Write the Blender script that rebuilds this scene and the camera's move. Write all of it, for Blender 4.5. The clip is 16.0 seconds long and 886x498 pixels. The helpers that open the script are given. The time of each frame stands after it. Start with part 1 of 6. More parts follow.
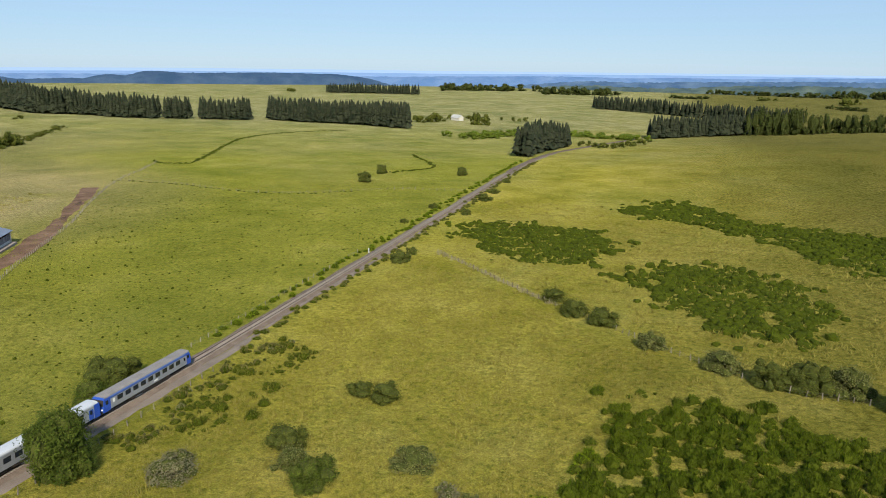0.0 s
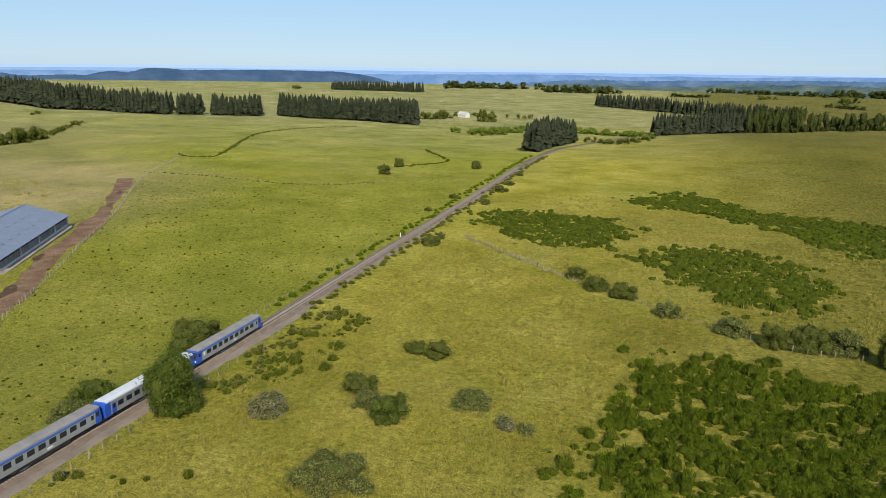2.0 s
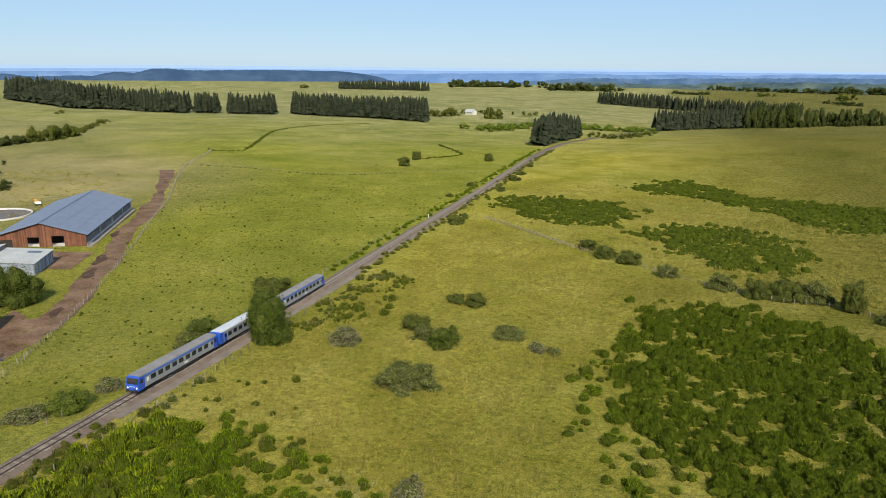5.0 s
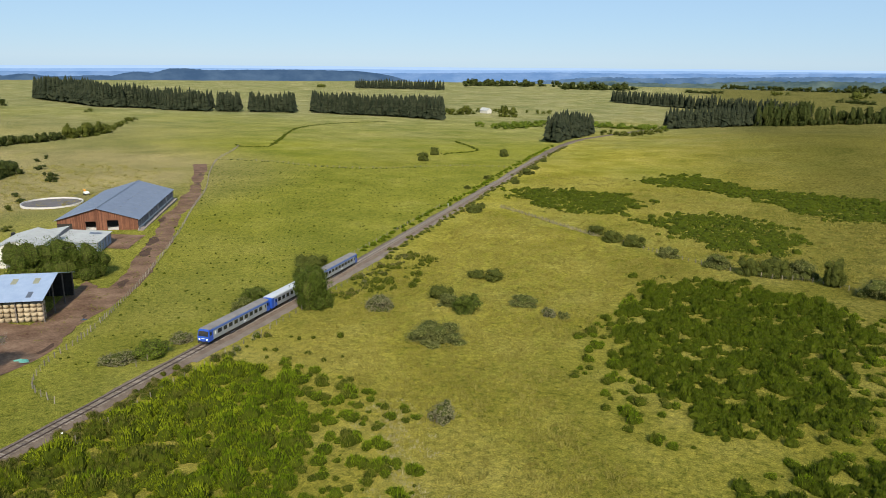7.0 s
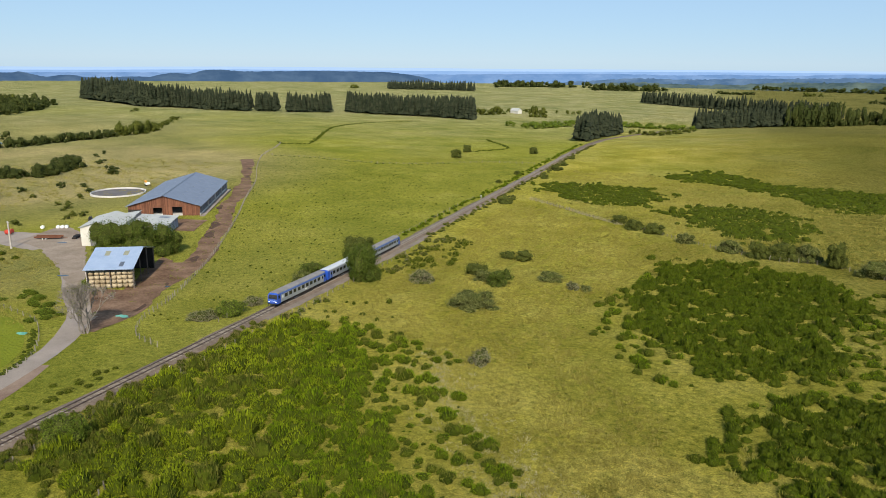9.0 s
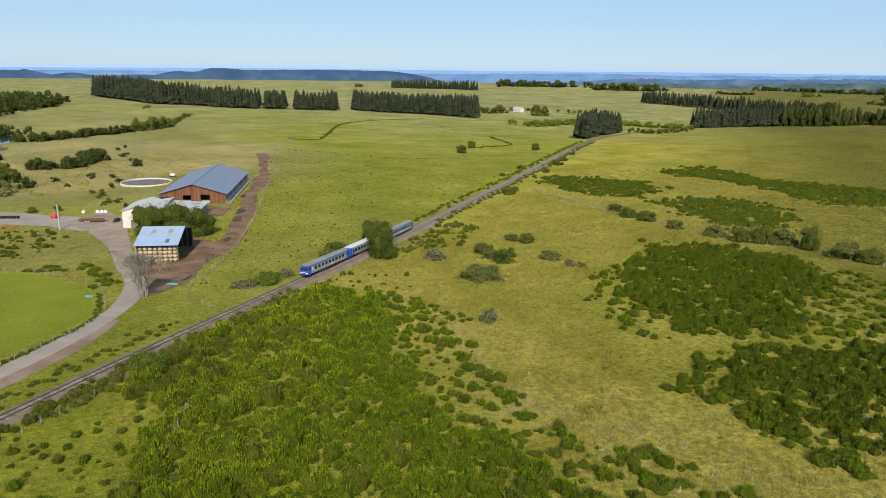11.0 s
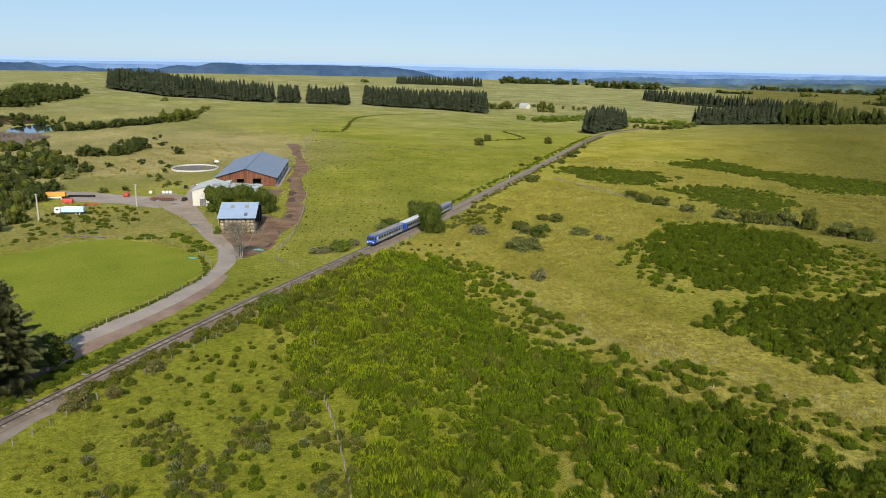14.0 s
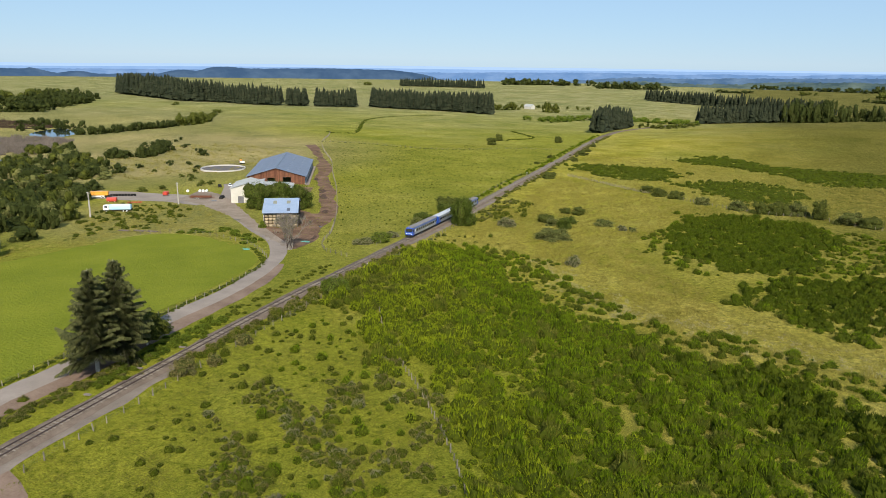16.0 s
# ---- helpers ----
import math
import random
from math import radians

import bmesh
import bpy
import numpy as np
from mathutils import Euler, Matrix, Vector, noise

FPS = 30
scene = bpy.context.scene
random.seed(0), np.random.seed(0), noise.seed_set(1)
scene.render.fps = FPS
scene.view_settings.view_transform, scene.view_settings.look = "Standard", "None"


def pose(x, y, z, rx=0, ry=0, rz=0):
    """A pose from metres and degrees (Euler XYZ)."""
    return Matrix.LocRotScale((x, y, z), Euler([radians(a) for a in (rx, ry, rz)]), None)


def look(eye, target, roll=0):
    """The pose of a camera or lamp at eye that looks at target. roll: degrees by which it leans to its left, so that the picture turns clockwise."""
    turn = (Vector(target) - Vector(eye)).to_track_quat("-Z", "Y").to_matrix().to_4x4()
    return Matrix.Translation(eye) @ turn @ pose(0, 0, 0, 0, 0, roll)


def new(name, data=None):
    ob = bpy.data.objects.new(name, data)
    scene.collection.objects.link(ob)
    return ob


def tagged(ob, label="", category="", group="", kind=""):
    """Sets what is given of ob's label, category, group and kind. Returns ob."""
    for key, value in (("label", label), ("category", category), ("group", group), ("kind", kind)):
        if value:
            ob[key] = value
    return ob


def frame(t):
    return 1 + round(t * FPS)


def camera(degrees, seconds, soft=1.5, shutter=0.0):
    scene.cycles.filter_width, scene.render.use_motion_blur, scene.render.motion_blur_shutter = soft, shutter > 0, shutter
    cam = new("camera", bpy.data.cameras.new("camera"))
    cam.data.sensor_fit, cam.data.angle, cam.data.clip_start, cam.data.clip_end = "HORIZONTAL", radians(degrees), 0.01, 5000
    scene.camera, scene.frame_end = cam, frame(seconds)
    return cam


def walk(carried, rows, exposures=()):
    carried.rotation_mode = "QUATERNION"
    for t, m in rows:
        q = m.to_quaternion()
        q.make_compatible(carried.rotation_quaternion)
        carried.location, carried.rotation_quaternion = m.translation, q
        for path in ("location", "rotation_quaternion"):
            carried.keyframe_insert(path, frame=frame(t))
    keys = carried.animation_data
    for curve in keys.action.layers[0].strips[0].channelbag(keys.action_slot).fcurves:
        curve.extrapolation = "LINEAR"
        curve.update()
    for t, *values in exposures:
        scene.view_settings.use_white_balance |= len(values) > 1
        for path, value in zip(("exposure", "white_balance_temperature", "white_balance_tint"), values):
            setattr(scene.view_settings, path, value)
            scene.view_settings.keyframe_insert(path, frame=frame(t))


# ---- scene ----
cam = camera(62.9, 16.0, soft=0.6)
METRES, EYE, TILT, LEAN, TURN = 194.2, 60.0, -1.2, 0.0, 16.8
ROWS = [
    (0.0, 0.0, 0.0, 0.0, 0.2, -13.22, -0.84),
    (0.5, -0.0112, -0.0287, -0.0004, 0.19, -13.27, -0.98),
    (1.0, -0.0247, -0.0556, -0.0012, 0.15, -13.32, -1.1),
    (1.5, -0.0408, -0.0835, -0.0022, 0.15, -13.34, -1.11),
    (2.0, -0.0558, -0.11, -0.0034, 0.15, -13.37, -1.02),
    (2.5, -0.0695, -0.1394, -0.0047, 0.17, -13.4, -0.93),
    (3.0, -0.0799, -0.1681, -0.0055, 0.18, -13.42, -0.87),
    (3.5, -0.0887, -0.1984, -0.0063, 0.19, -13.43, -0.8),
    (4.0, -0.0954, -0.229, -0.0071, 0.19, -13.41, -0.76),
    (6.5, -0.1154, -0.3843, -0.0099, 0.72, -13.49, -0.66),
    (7.0, -0.118, -0.4156, -0.0104, 1.3, -13.48, -0.67),
    (7.5, -0.1204, -0.4484, -0.011, 1.98, -13.48, -0.66),
    (8.0, -0.1224, -0.48, -0.0118, 2.35, -13.47, -0.65),
    (8.5, -0.1243, -0.5133, -0.0124, 2.98, -13.45, -0.66),
    (9.0, -0.1261, -0.5466, -0.0132, 3.62, -13.41, -0.67),
    (11.5, -0.1414, -0.7101, -0.0163, 3.76, -13.47, -1.0),
    (12.0, -0.1509, -0.7409, -0.017, 3.73, -13.49, -1.16),
    (12.5, -0.1637, -0.7713, -0.0178, 3.68, -13.55, -1.29),
    (13.0, -0.1784, -0.7992, -0.0185, 3.64, -13.61, -1.39),
    (13.5, -0.1956, -0.8272, -0.0192, 3.62, -13.64, -1.46),
    (14.0, -0.2142, -0.8551, -0.0198, 3.6, -13.7, -1.45),
    (14.5, -0.232, -0.8805, -0.0209, 3.58, -13.73, -1.34),
    (15.0, -0.2487, -0.9041, -0.0217, 3.54, -13.68, -1.23),
    (15.5, -0.2625, -0.9234, -0.0226, 3.49, -13.62, -1.1),
    (16.0, -0.2743, -0.9394, -0.023, 3.44, -13.53, -0.97),
]
walk(cam, [(t, pose(0, 0, EYE, TILT, LEAN, TURN) @ pose(METRES * x, METRES * y, METRES * z, 90 + pitch, roll, yaw)) for t, x, y, z, yaw, pitch, roll in ROWS])

# ---- world and sun ----
SUN_DIR = Vector((-0.335, 0.725, -0.60)).normalized()      # the way the sunlight travels
world = bpy.data.worlds.new("sky")
scene.world = world
world.use_nodes = True
wn = world.node_tree
sky = wn.nodes.new("ShaderNodeTexSky")
sky.sky_type, sky.sun_disc = "NISHITA", False
sky.sun_elevation = math.asin(-SUN_DIR.z)
sky.sun_rotation = math.atan2(-SUN_DIR.x, -SUN_DIR.y)
sky.altitude, sky.air_density, sky.dust_density, sky.ozone_density = 1100, 1.0, 0.0, 3.0
tint = wn.nodes.new("ShaderNodeMix")
tint.data_type, tint.blend_type = "RGBA", "MULTIPLY"
tint.inputs[0].default_value, tint.inputs[7].default_value = 1.0, (0.86, 0.97, 1.10, 1)
wn.links.new(sky.outputs[0], tint.inputs[6])
haze = wn.nodes.new("ShaderNodeMix")
haze.data_type = "RGBA"
haze.inputs[0].default_value, haze.inputs[7].default_value = 0.66, (5.2, 7.7, 10.6, 1)
wn.links.new(tint.outputs[2], haze.inputs[6])
wn.links.new(haze.outputs[2], wn.nodes["Background"].inputs[0])
wn.nodes["Background"].inputs[1].default_value = 0.067
sun = new("sun", bpy.data.lights.new("sun", "SUN"))
sun.data.energy, sun.data.angle, sun.data.color = 5.0, radians(0.5), (1.0, 0.93, 0.80)
sun.matrix_world = look((0, 0, 200), Vector((0, 0, 200)) + SUN_DIR)
scene.view_settings.exposure = 0.37


# ---- materials ----
def nodes_of(m):
    m.use_nodes = True
    nt = m.node_tree
    return nt, nt.nodes["Principled BSDF"]


def put(nt, kind, **values):
    n = nt.nodes.new(kind)
    for k, v in values.items():
        if k in n.inputs:
            n.inputs[k].default_value = v
    return n


def noise_tex(nt, scale, detail=5.0, rough=0.55, vec=None):
    n = put(nt, "ShaderNodeTexNoise", Scale=scale, Detail=detail, Roughness=rough)
    if vec is not None:
        nt.links.new(vec, n.inputs["Vector"])
    return n.outputs["Fac"]


def ramp(nt, fac, stops):
    n = nt.nodes.new("ShaderNodeValToRGB")
    e = n.color_ramp.elements
    while len(e) < len(stops):
        e.new(0.5)
    for el, (p, c) in zip(e, stops):
        el.position, el.color = p, (*c, 1)
    nt.links.new(fac, n.inputs[0])
    return n.outputs[0]


def mix(nt, fac, a, b, how="MIX"):
    n = nt.nodes.new("ShaderNodeMix")
    n.data_type, n.blend_type = "RGBA", how
    for sock, v in ((n.inputs[0], fac), (n.inputs[6], a), (n.inputs[7], b)):
        if hasattr(v, "is_output"):
            nt.links.new(v, sock)
        else:
            sock.default_value = v if isinstance(v, float) else (*v, 1)
    return n.outputs[2]


def calc(nt, op, a, b=0.0, c=0.0):
    n = nt.nodes.new("ShaderNodeMath")
    n.operation = op
    for sock, v in zip(n.inputs, (a, b, c)):
        if hasattr(v, "is_output"):
            nt.links.new(v, sock)
        else:
            sock.default_value = v
    return n.outputs[0]


def bump(nt, bsdf, height, strength=0.5, distance=0.1):
    n = put(nt, "ShaderNodeBump", Strength=strength, Distance=distance)
    nt.links.new(height, n.inputs["Height"])
    nt.links.new(n.outputs[0], bsdf.inputs["Normal"])


def surface(name, dark, light, scale=1.0, fine=12.0, rough=0.8, metal=0.0, relief=0.3, depth=0.03, vary=0.0):
    """A worn surface: two colours mixed by stains and by grain, with fine relief; vary: change from piece to piece."""
    m = bpy.data.materials.new(name)
    nt, b = nodes_of(m)
    pos = nt.nodes.new("ShaderNodeNewGeometry").outputs["Position"]
    big, small = noise_tex(nt, scale, 4, 0.6, pos), noise_tex(nt, fine, 4, 0.6, pos)
    f = calc(nt, "ADD", calc(nt, "MULTIPLY", big, 0.6), calc(nt, "MULTIPLY", small, 0.4))
    if vary:
        r = nt.nodes.new("ShaderNodeObjectInfo").outputs["Random"]
        f = calc(nt, "ADD", f, calc(nt, "MULTIPLY", calc(nt, "SUBTRACT", r, 0.5), vary))
    col = ramp(nt, f, [(0.32, dark), (0.68, light)])
    nt.links.new(col, b.inputs["Base Color"])
    b.inputs["Roughness"].default_value, b.inputs["Metallic"].default_value = rough, metal
    b.inputs["Specular IOR Level"].default_value = 0.5 if rough < 0.6 else 0.06
    bump(nt, b, small, relief, depth)
    return m


def foliage(name, dark, light, through_light=0.35, scale=0.35):
    """Leaves: each one a little different, larger clumps of lighter and darker growth, some light passing through."""
    m = bpy.data.materials.new(name)
    nt, b = nodes_of(m)
    g = nt.nodes.new("ShaderNodeNewGeometry")
    clump = noise_tex(nt, scale, 3, 0.6, g.outputs["Position"])
    one = noise_tex(nt, 0.6, 6, 0.72, g.outputs["Position"])
    f = calc(nt, "ADD", calc(nt, "ADD", calc(nt, "MULTIPLY", g.outputs["Random Per Island"], 0.22), calc(nt, "MULTIPLY", one, 0.46)), calc(nt, "MULTIPLY", clump, 0.40))
    col = ramp(nt, f, [(0.36, dark), (0.72, light)])
    nt.links.new(col, b.inputs["Base Color"])
    bump(nt, b, noise_tex(nt, 4.5, 5, 0.75, g.outputs["Position"]), 0.9, 0.3)
    b.inputs["Roughness"].default_value = 0.7
    b.inputs["Specular IOR Level"].default_value = 0.06
    tr = nt.nodes.new("ShaderNodeBsdfTranslucent")
    nt.links.new(col, tr.inputs[0])
    ms = nt.nodes.new("ShaderNodeMixShader")
    ms.inputs[0].default_value = through_light
    nt.links.new(b.outputs[0], ms.inputs[1])
    nt.links.new(tr.outputs[0], ms.inputs[2])
    nt.links.new(ms.outputs[0], nt.nodes["Material Output"].inputs[0])
    return m


def pasture_material():
    """Grazed turf: lush green by the farm, yellower rough grass over the line, mottled at three scales."""
    m = bpy.data.materials.new("pasture")
    nt, b = nodes_of(m)
    pos = nt.nodes.new("ShaderNodeNewGeometry").outputs["Position"]
    xyz = nt.nodes.new("ShaderNodeSeparateXYZ")
    nt.links.new(pos, xyz.inputs[0])
    x, y = xyz.outputs[0], xyz.outputs[1]
    wide = noise_tex(nt, 0.006, 4, 0.6, pos)
    mid = noise_tex(nt, 0.035, 5, 0.65, pos)
    tuft = noise_tex(nt, 0.8, 6, 0.78, pos)
    blade = noise_tex(nt, 4.0, 4, 0.85, pos)
    drift = noise_tex(nt, 0.014, 6, 0.7, pos)
    lush = ramp(nt, mid, [(0.3, (0.162, 0.168, 0.024)), (0.55, (0.218, 0.216, 0.036)), (0.75, (0.272, 0.254, 0.056))])
    rough = ramp(nt, mid, [(0.3, (0.188, 0.172, 0.024)), (0.5, (0.276, 0.244, 0.044)), (0.72, (0.358, 0.304, 0.080))])
    # the line of the railway parts the two pastures
    side = calc(nt, "ADD", x, calc(nt, "MULTIPLY", calc(nt, "SUBTRACT", mid, 0.5), 14.0))
    east = nt.nodes.new("ShaderNodeMapRange")
    nt.links.new(side, east.inputs[0])
    east.inputs[1].default_value, east.inputs[2].default_value = -99.0, -91.0
    col = mix(nt, east.outputs[0], lush, rough)
    # dry straw-coloured swards, in drifts
    dry = ramp(nt, wide, [(0.50, (0, 0, 0)), (0.66, (1, 1, 1))])
    dryf = calc(nt, "MULTIPLY", dry, calc(nt, "MULTIPLY", mid, 0.5))
    col = mix(nt, dryf, col, (0.280, 0.235, 0.085))
    # dry rough grazing west of the farm
    off = nt.nodes.new("ShaderNodeVectorMath")
    off.operation = "DISTANCE"
    nt.links.new(pos, off.inputs[0])
    off.inputs[1].default_value = (-400, 225, 0)
    west = nt.nodes.new("ShaderNodeMapRange")
    nt.links.new(calc(nt, "ADD", off.outputs["Value"], calc(nt, "MULTIPLY", mid, 60.0)), west.inputs[0])
    west.inputs[1].default_value, west.inputs[2].default_value = 240.0, 150.0
    col = mix(nt, calc(nt, "MINIMUM", calc(nt, "MULTIPLY", west.outputs[0], calc(nt, "MULTIPLY", mid, 1.9)), 0.95), col, mix(nt, drift, (0.155, 0.132, 0.052), (0.385, 0.318, 0.158)))
    moor = nt.nodes.new("ShaderNodeVectorMath")
    moor.operation = "DISTANCE"
    nt.links.new(pos, moor.inputs[0])
    moor.inputs[1].default_value = (-640, 400, 0)
    moorf = nt.nodes.new("ShaderNodeMapRange")
    nt.links.new(calc(nt, "ADD", moor.outputs["Value"], calc(nt, "MULTIPLY", drift, 160.0)), moorf.inputs[0])
    moorf.inputs[1].default_value, moorf.inputs[2].default_value = 380.0, 220.0
    col = mix(nt, calc(nt, "MULTIPLY", moorf.outputs[0], 0.8), col, mix(nt, drift, (0.135, 0.122, 0.045), (0.300, 0.262, 0.120)))
    bank = nt.nodes.new("ShaderNodeVectorMath")
    bank.operation = "DISTANCE"
    nt.links.new(pos, bank.inputs[0])
    bank.inputs[1].default_value = (-212, 34, 0)
    bankf = nt.nodes.new("ShaderNodeMapRange")
    nt.links.new(calc(nt, "ADD", bank.outputs["Value"], calc(nt, "MULTIPLY", mid, 30.0)), bankf.inputs[0])
    bankf.inputs[1].default_value, bankf.inputs[2].default_value = 72.0, 48.0
    col = mix(nt, calc(nt, "MULTIPLY", bankf.outputs[0], 0.7), col, mix(nt, mid, (0.120, 0.118, 0.030), (0.345, 0.290, 0.120)))
    # the damp paddock by the crossing is greener
    damp = nt.nodes.new("ShaderNodeVectorMath")
    damp.operation = "DISTANCE"
    nt.links.new(pos, damp.inputs[0])
    damp.inputs[1].default_value = (-66, -100, 0)
    wet = nt.nodes.new("ShaderNodeMapRange")
    nt.links.new(calc(nt, "ADD", damp.outputs["Value"], calc(nt, "MULTIPLY", mid, 20.0)), wet.inputs[0])
    wet.inputs[1].default_value, wet.inputs[2].default_value = 76.0, 58.0
    col = mix(nt, calc(nt, "MULTIPLY", wet.outputs[0], 0.95), col, mix(nt, 0.6, lush, (0.225, 0.232, 0.022)))
    # the higher pastures towards the plateau: distance haze is put into their paler, greyer colour
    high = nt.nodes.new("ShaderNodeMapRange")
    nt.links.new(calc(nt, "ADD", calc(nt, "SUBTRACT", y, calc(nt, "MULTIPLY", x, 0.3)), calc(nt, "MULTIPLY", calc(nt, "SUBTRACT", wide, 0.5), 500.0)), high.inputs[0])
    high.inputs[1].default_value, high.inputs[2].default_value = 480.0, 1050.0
    # thin holds grass colours greyed and blued for the far haze
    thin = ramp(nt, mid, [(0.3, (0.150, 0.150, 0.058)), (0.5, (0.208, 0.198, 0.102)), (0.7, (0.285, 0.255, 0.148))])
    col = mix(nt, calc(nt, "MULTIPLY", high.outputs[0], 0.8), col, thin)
    # darker sward on the eastern slope, partly lens falloff put into its colour, and drifts of longer growth everywhere
    slope_side = nt.nodes.new("ShaderNodeMapRange")
    nt.links.new(calc(nt, "ADD", x, calc(nt, "MULTIPLY", calc(nt, "SUBTRACT", drift, 0.5), 120.0)), slope_side.inputs[0])
    slope_side.inputs[1].default_value, slope_side.inputs[2].default_value = -35.0, 100.0
    upper = nt.nodes.new("ShaderNodeMapRange")
    nt.links.new(calc(nt, "ADD", y, calc(nt, "MULTIPLY", calc(nt, "SUBTRACT", drift, 0.5), 60.0)), upper.inputs[0])
    upper.inputs[1].default_value, upper.inputs[2].default_value = 15.0, 95.0
    col = mix(nt, calc(nt, "MULTIPLY", calc(nt, "MULTIPLY", slope_side.outputs[0], upper.outputs[0]), 0.82), col, (0.108, 0.097, 0.026))
    longer = ramp(nt, drift, [(0.36, (0.72, 0.78, 0.74)), (0.5, (1, 1, 1)), (0.66, (1.18, 1.13, 1.12))])
    col = mix(nt, 0.75, col, longer, "MULTIPLY")
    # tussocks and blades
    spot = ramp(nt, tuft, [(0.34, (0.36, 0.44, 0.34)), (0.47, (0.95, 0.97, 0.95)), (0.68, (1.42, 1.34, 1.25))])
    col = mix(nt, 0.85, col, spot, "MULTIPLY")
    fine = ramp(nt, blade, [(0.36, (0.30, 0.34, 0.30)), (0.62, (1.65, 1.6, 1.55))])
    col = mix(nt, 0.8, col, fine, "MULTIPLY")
    # knee-high hummocks on the rough eastern grazing, paler at their centres and darker in the gaps
    vor = nt.nodes.new("ShaderNodeTexVoronoi")
    vor.inputs["Scale"].default_value = 0.75
    bent = nt.nodes.new("ShaderNodeVectorMath")
    bent.operation = "MULTIPLY_ADD"
    warp = put(nt, "ShaderNodeTexNoise", Scale=0.9, Detail=3)
    nt.links.new(pos, warp.inputs["Vector"])
    nt.links.new(warp.outputs["Color"], bent.inputs[0])
    bent.inputs[1].default_value = (1.6, 1.6, 0)
    nt.links.new(pos, bent.inputs[2])
    nt.links.new(bent.outputs[0], vor.inputs["Vector"])
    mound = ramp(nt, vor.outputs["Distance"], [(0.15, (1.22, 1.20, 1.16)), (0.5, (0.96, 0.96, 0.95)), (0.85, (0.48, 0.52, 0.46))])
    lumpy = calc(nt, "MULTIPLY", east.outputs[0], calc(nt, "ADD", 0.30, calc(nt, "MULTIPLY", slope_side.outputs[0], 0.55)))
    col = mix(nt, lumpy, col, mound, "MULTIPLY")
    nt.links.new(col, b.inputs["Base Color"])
    b.inputs["Roughness"].default_value = 0.95
    b.inputs["Specular IOR Level"].default_value = 0.0
    h = calc(nt, "ADD", calc(nt, "MULTIPLY", tuft, 0.7), calc(nt, "MULTIPLY", blade, 0.3))
    h = calc(nt, "SUBTRACT", h, calc(nt, "MULTIPLY", calc(nt, "MULTIPLY", vor.outputs["Distance"], 0.3), lumpy))
    bump(nt, b, h, 1.0, 1.1)
    return m


# Distance haze is put into the colour, which glows and takes little sun.
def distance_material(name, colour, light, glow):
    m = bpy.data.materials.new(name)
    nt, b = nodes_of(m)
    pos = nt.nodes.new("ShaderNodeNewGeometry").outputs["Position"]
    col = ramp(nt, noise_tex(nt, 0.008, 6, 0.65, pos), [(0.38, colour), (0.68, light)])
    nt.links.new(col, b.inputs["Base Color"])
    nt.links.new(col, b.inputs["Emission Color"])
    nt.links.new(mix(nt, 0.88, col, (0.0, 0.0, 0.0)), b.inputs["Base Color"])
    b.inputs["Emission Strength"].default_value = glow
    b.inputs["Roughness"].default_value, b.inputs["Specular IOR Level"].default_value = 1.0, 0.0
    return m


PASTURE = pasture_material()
MEADOW = surface("mown_meadow", (0.115, 0.138, 0.010), (0.190, 0.202, 0.020), 0.05, 1.3, 0.95, 0, 1.0, 0.5)
BALLAST = surface("ballast", (0.100, 0.072, 0.055), (0.205, 0.160, 0.126), 0.4, 7.0, 0.95, 0, 0.8, 0.08)
CINDER = surface("cinder_path", (0.125, 0.100, 0.080), (0.238, 0.195, 0.160), 0.2, 4.0, 0.95, 0, 0.6, 0.05)
GRAVEL = surface("gravel", (0.185, 0.152, 0.128), (0.315, 0.264, 0.226), 0.12, 5.0, 0.95, 0, 0.5, 0.04)
VERGE = surface("earth_verge", (0.130, 0.085, 0.060), (0.26, 0.185, 0.140), 0.15, 2.5, 0.95, 0, 0.6, 0.06)
YARD_EARTH = surface("tan_earth", (0.150, 0.112, 0.082), (0.325, 0.262, 0.208), 0.10, 1.8, 0.95, 0, 0.5, 0.05)
MUD = surface("brown_mud", (0.070, 0.036, 0.021), (0.235, 0.150, 0.098), 0.16, 1.6, 0.85, 0, 0.6, 0.08)
RAIL = surface("rail_steel", (0.040, 0.026, 0.021), (0.105, 0.072, 0.058), 2.0, 20, 0.5, 0.4, 0.2, 0.01)
SLEEPER = surface("sleeper", (0.105, 0.084, 0.068), (0.245, 0.208, 0.175), 1.0, 9, 0.9, 0, 0.5, 0.02, 0.35)
BARK = surface("bark", (0.06, 0.045, 0.035), (0.20, 0.17, 0.14), 1.5, 9, 0.9, 0, 0.8, 0.05)
PALE_BARK = surface("pale_bark", (0.25, 0.22, 0.19), (0.50, 0.46, 0.41), 1.5, 9, 0.9, 0, 0.6, 0.04)
SPRUCE = foliage("spruce_needles", (0.013, 0.019, 0.010), (0.046, 0.052, 0.027), 0.1, 0.12)
NEEDLES = foliage("grey_spruce_needles", (0.026, 0.033, 0.011), (0.140, 0.142, 0.052), 0.12, 0.5)
LEAF = foliage("leaves", (0.036, 0.048, 0.008), (0.160, 0.170, 0.030))
LEAF_DEEP = foliage("deep_green_leaves", (0.030, 0.052, 0.007), (0.145, 0.182, 0.027))
LEAF_GREY = foliage("willow_leaves", (0.078, 0.088, 0.022), (0.262, 0.258, 0.088))
LEAF_ASH = foliage("ash_grey_twigs", (0.125, 0.115, 0.062), (0.310, 0.282, 0.160))
LEAF_DARK = foliage("thicket_leaves", (0.028, 0.040, 0.009), (0.082, 0.094, 0.024))
LEAF_BRIGHT = foliage("fresh_leaves", (0.060, 0.095, 0.010), (0.190, 0.235, 0.028))
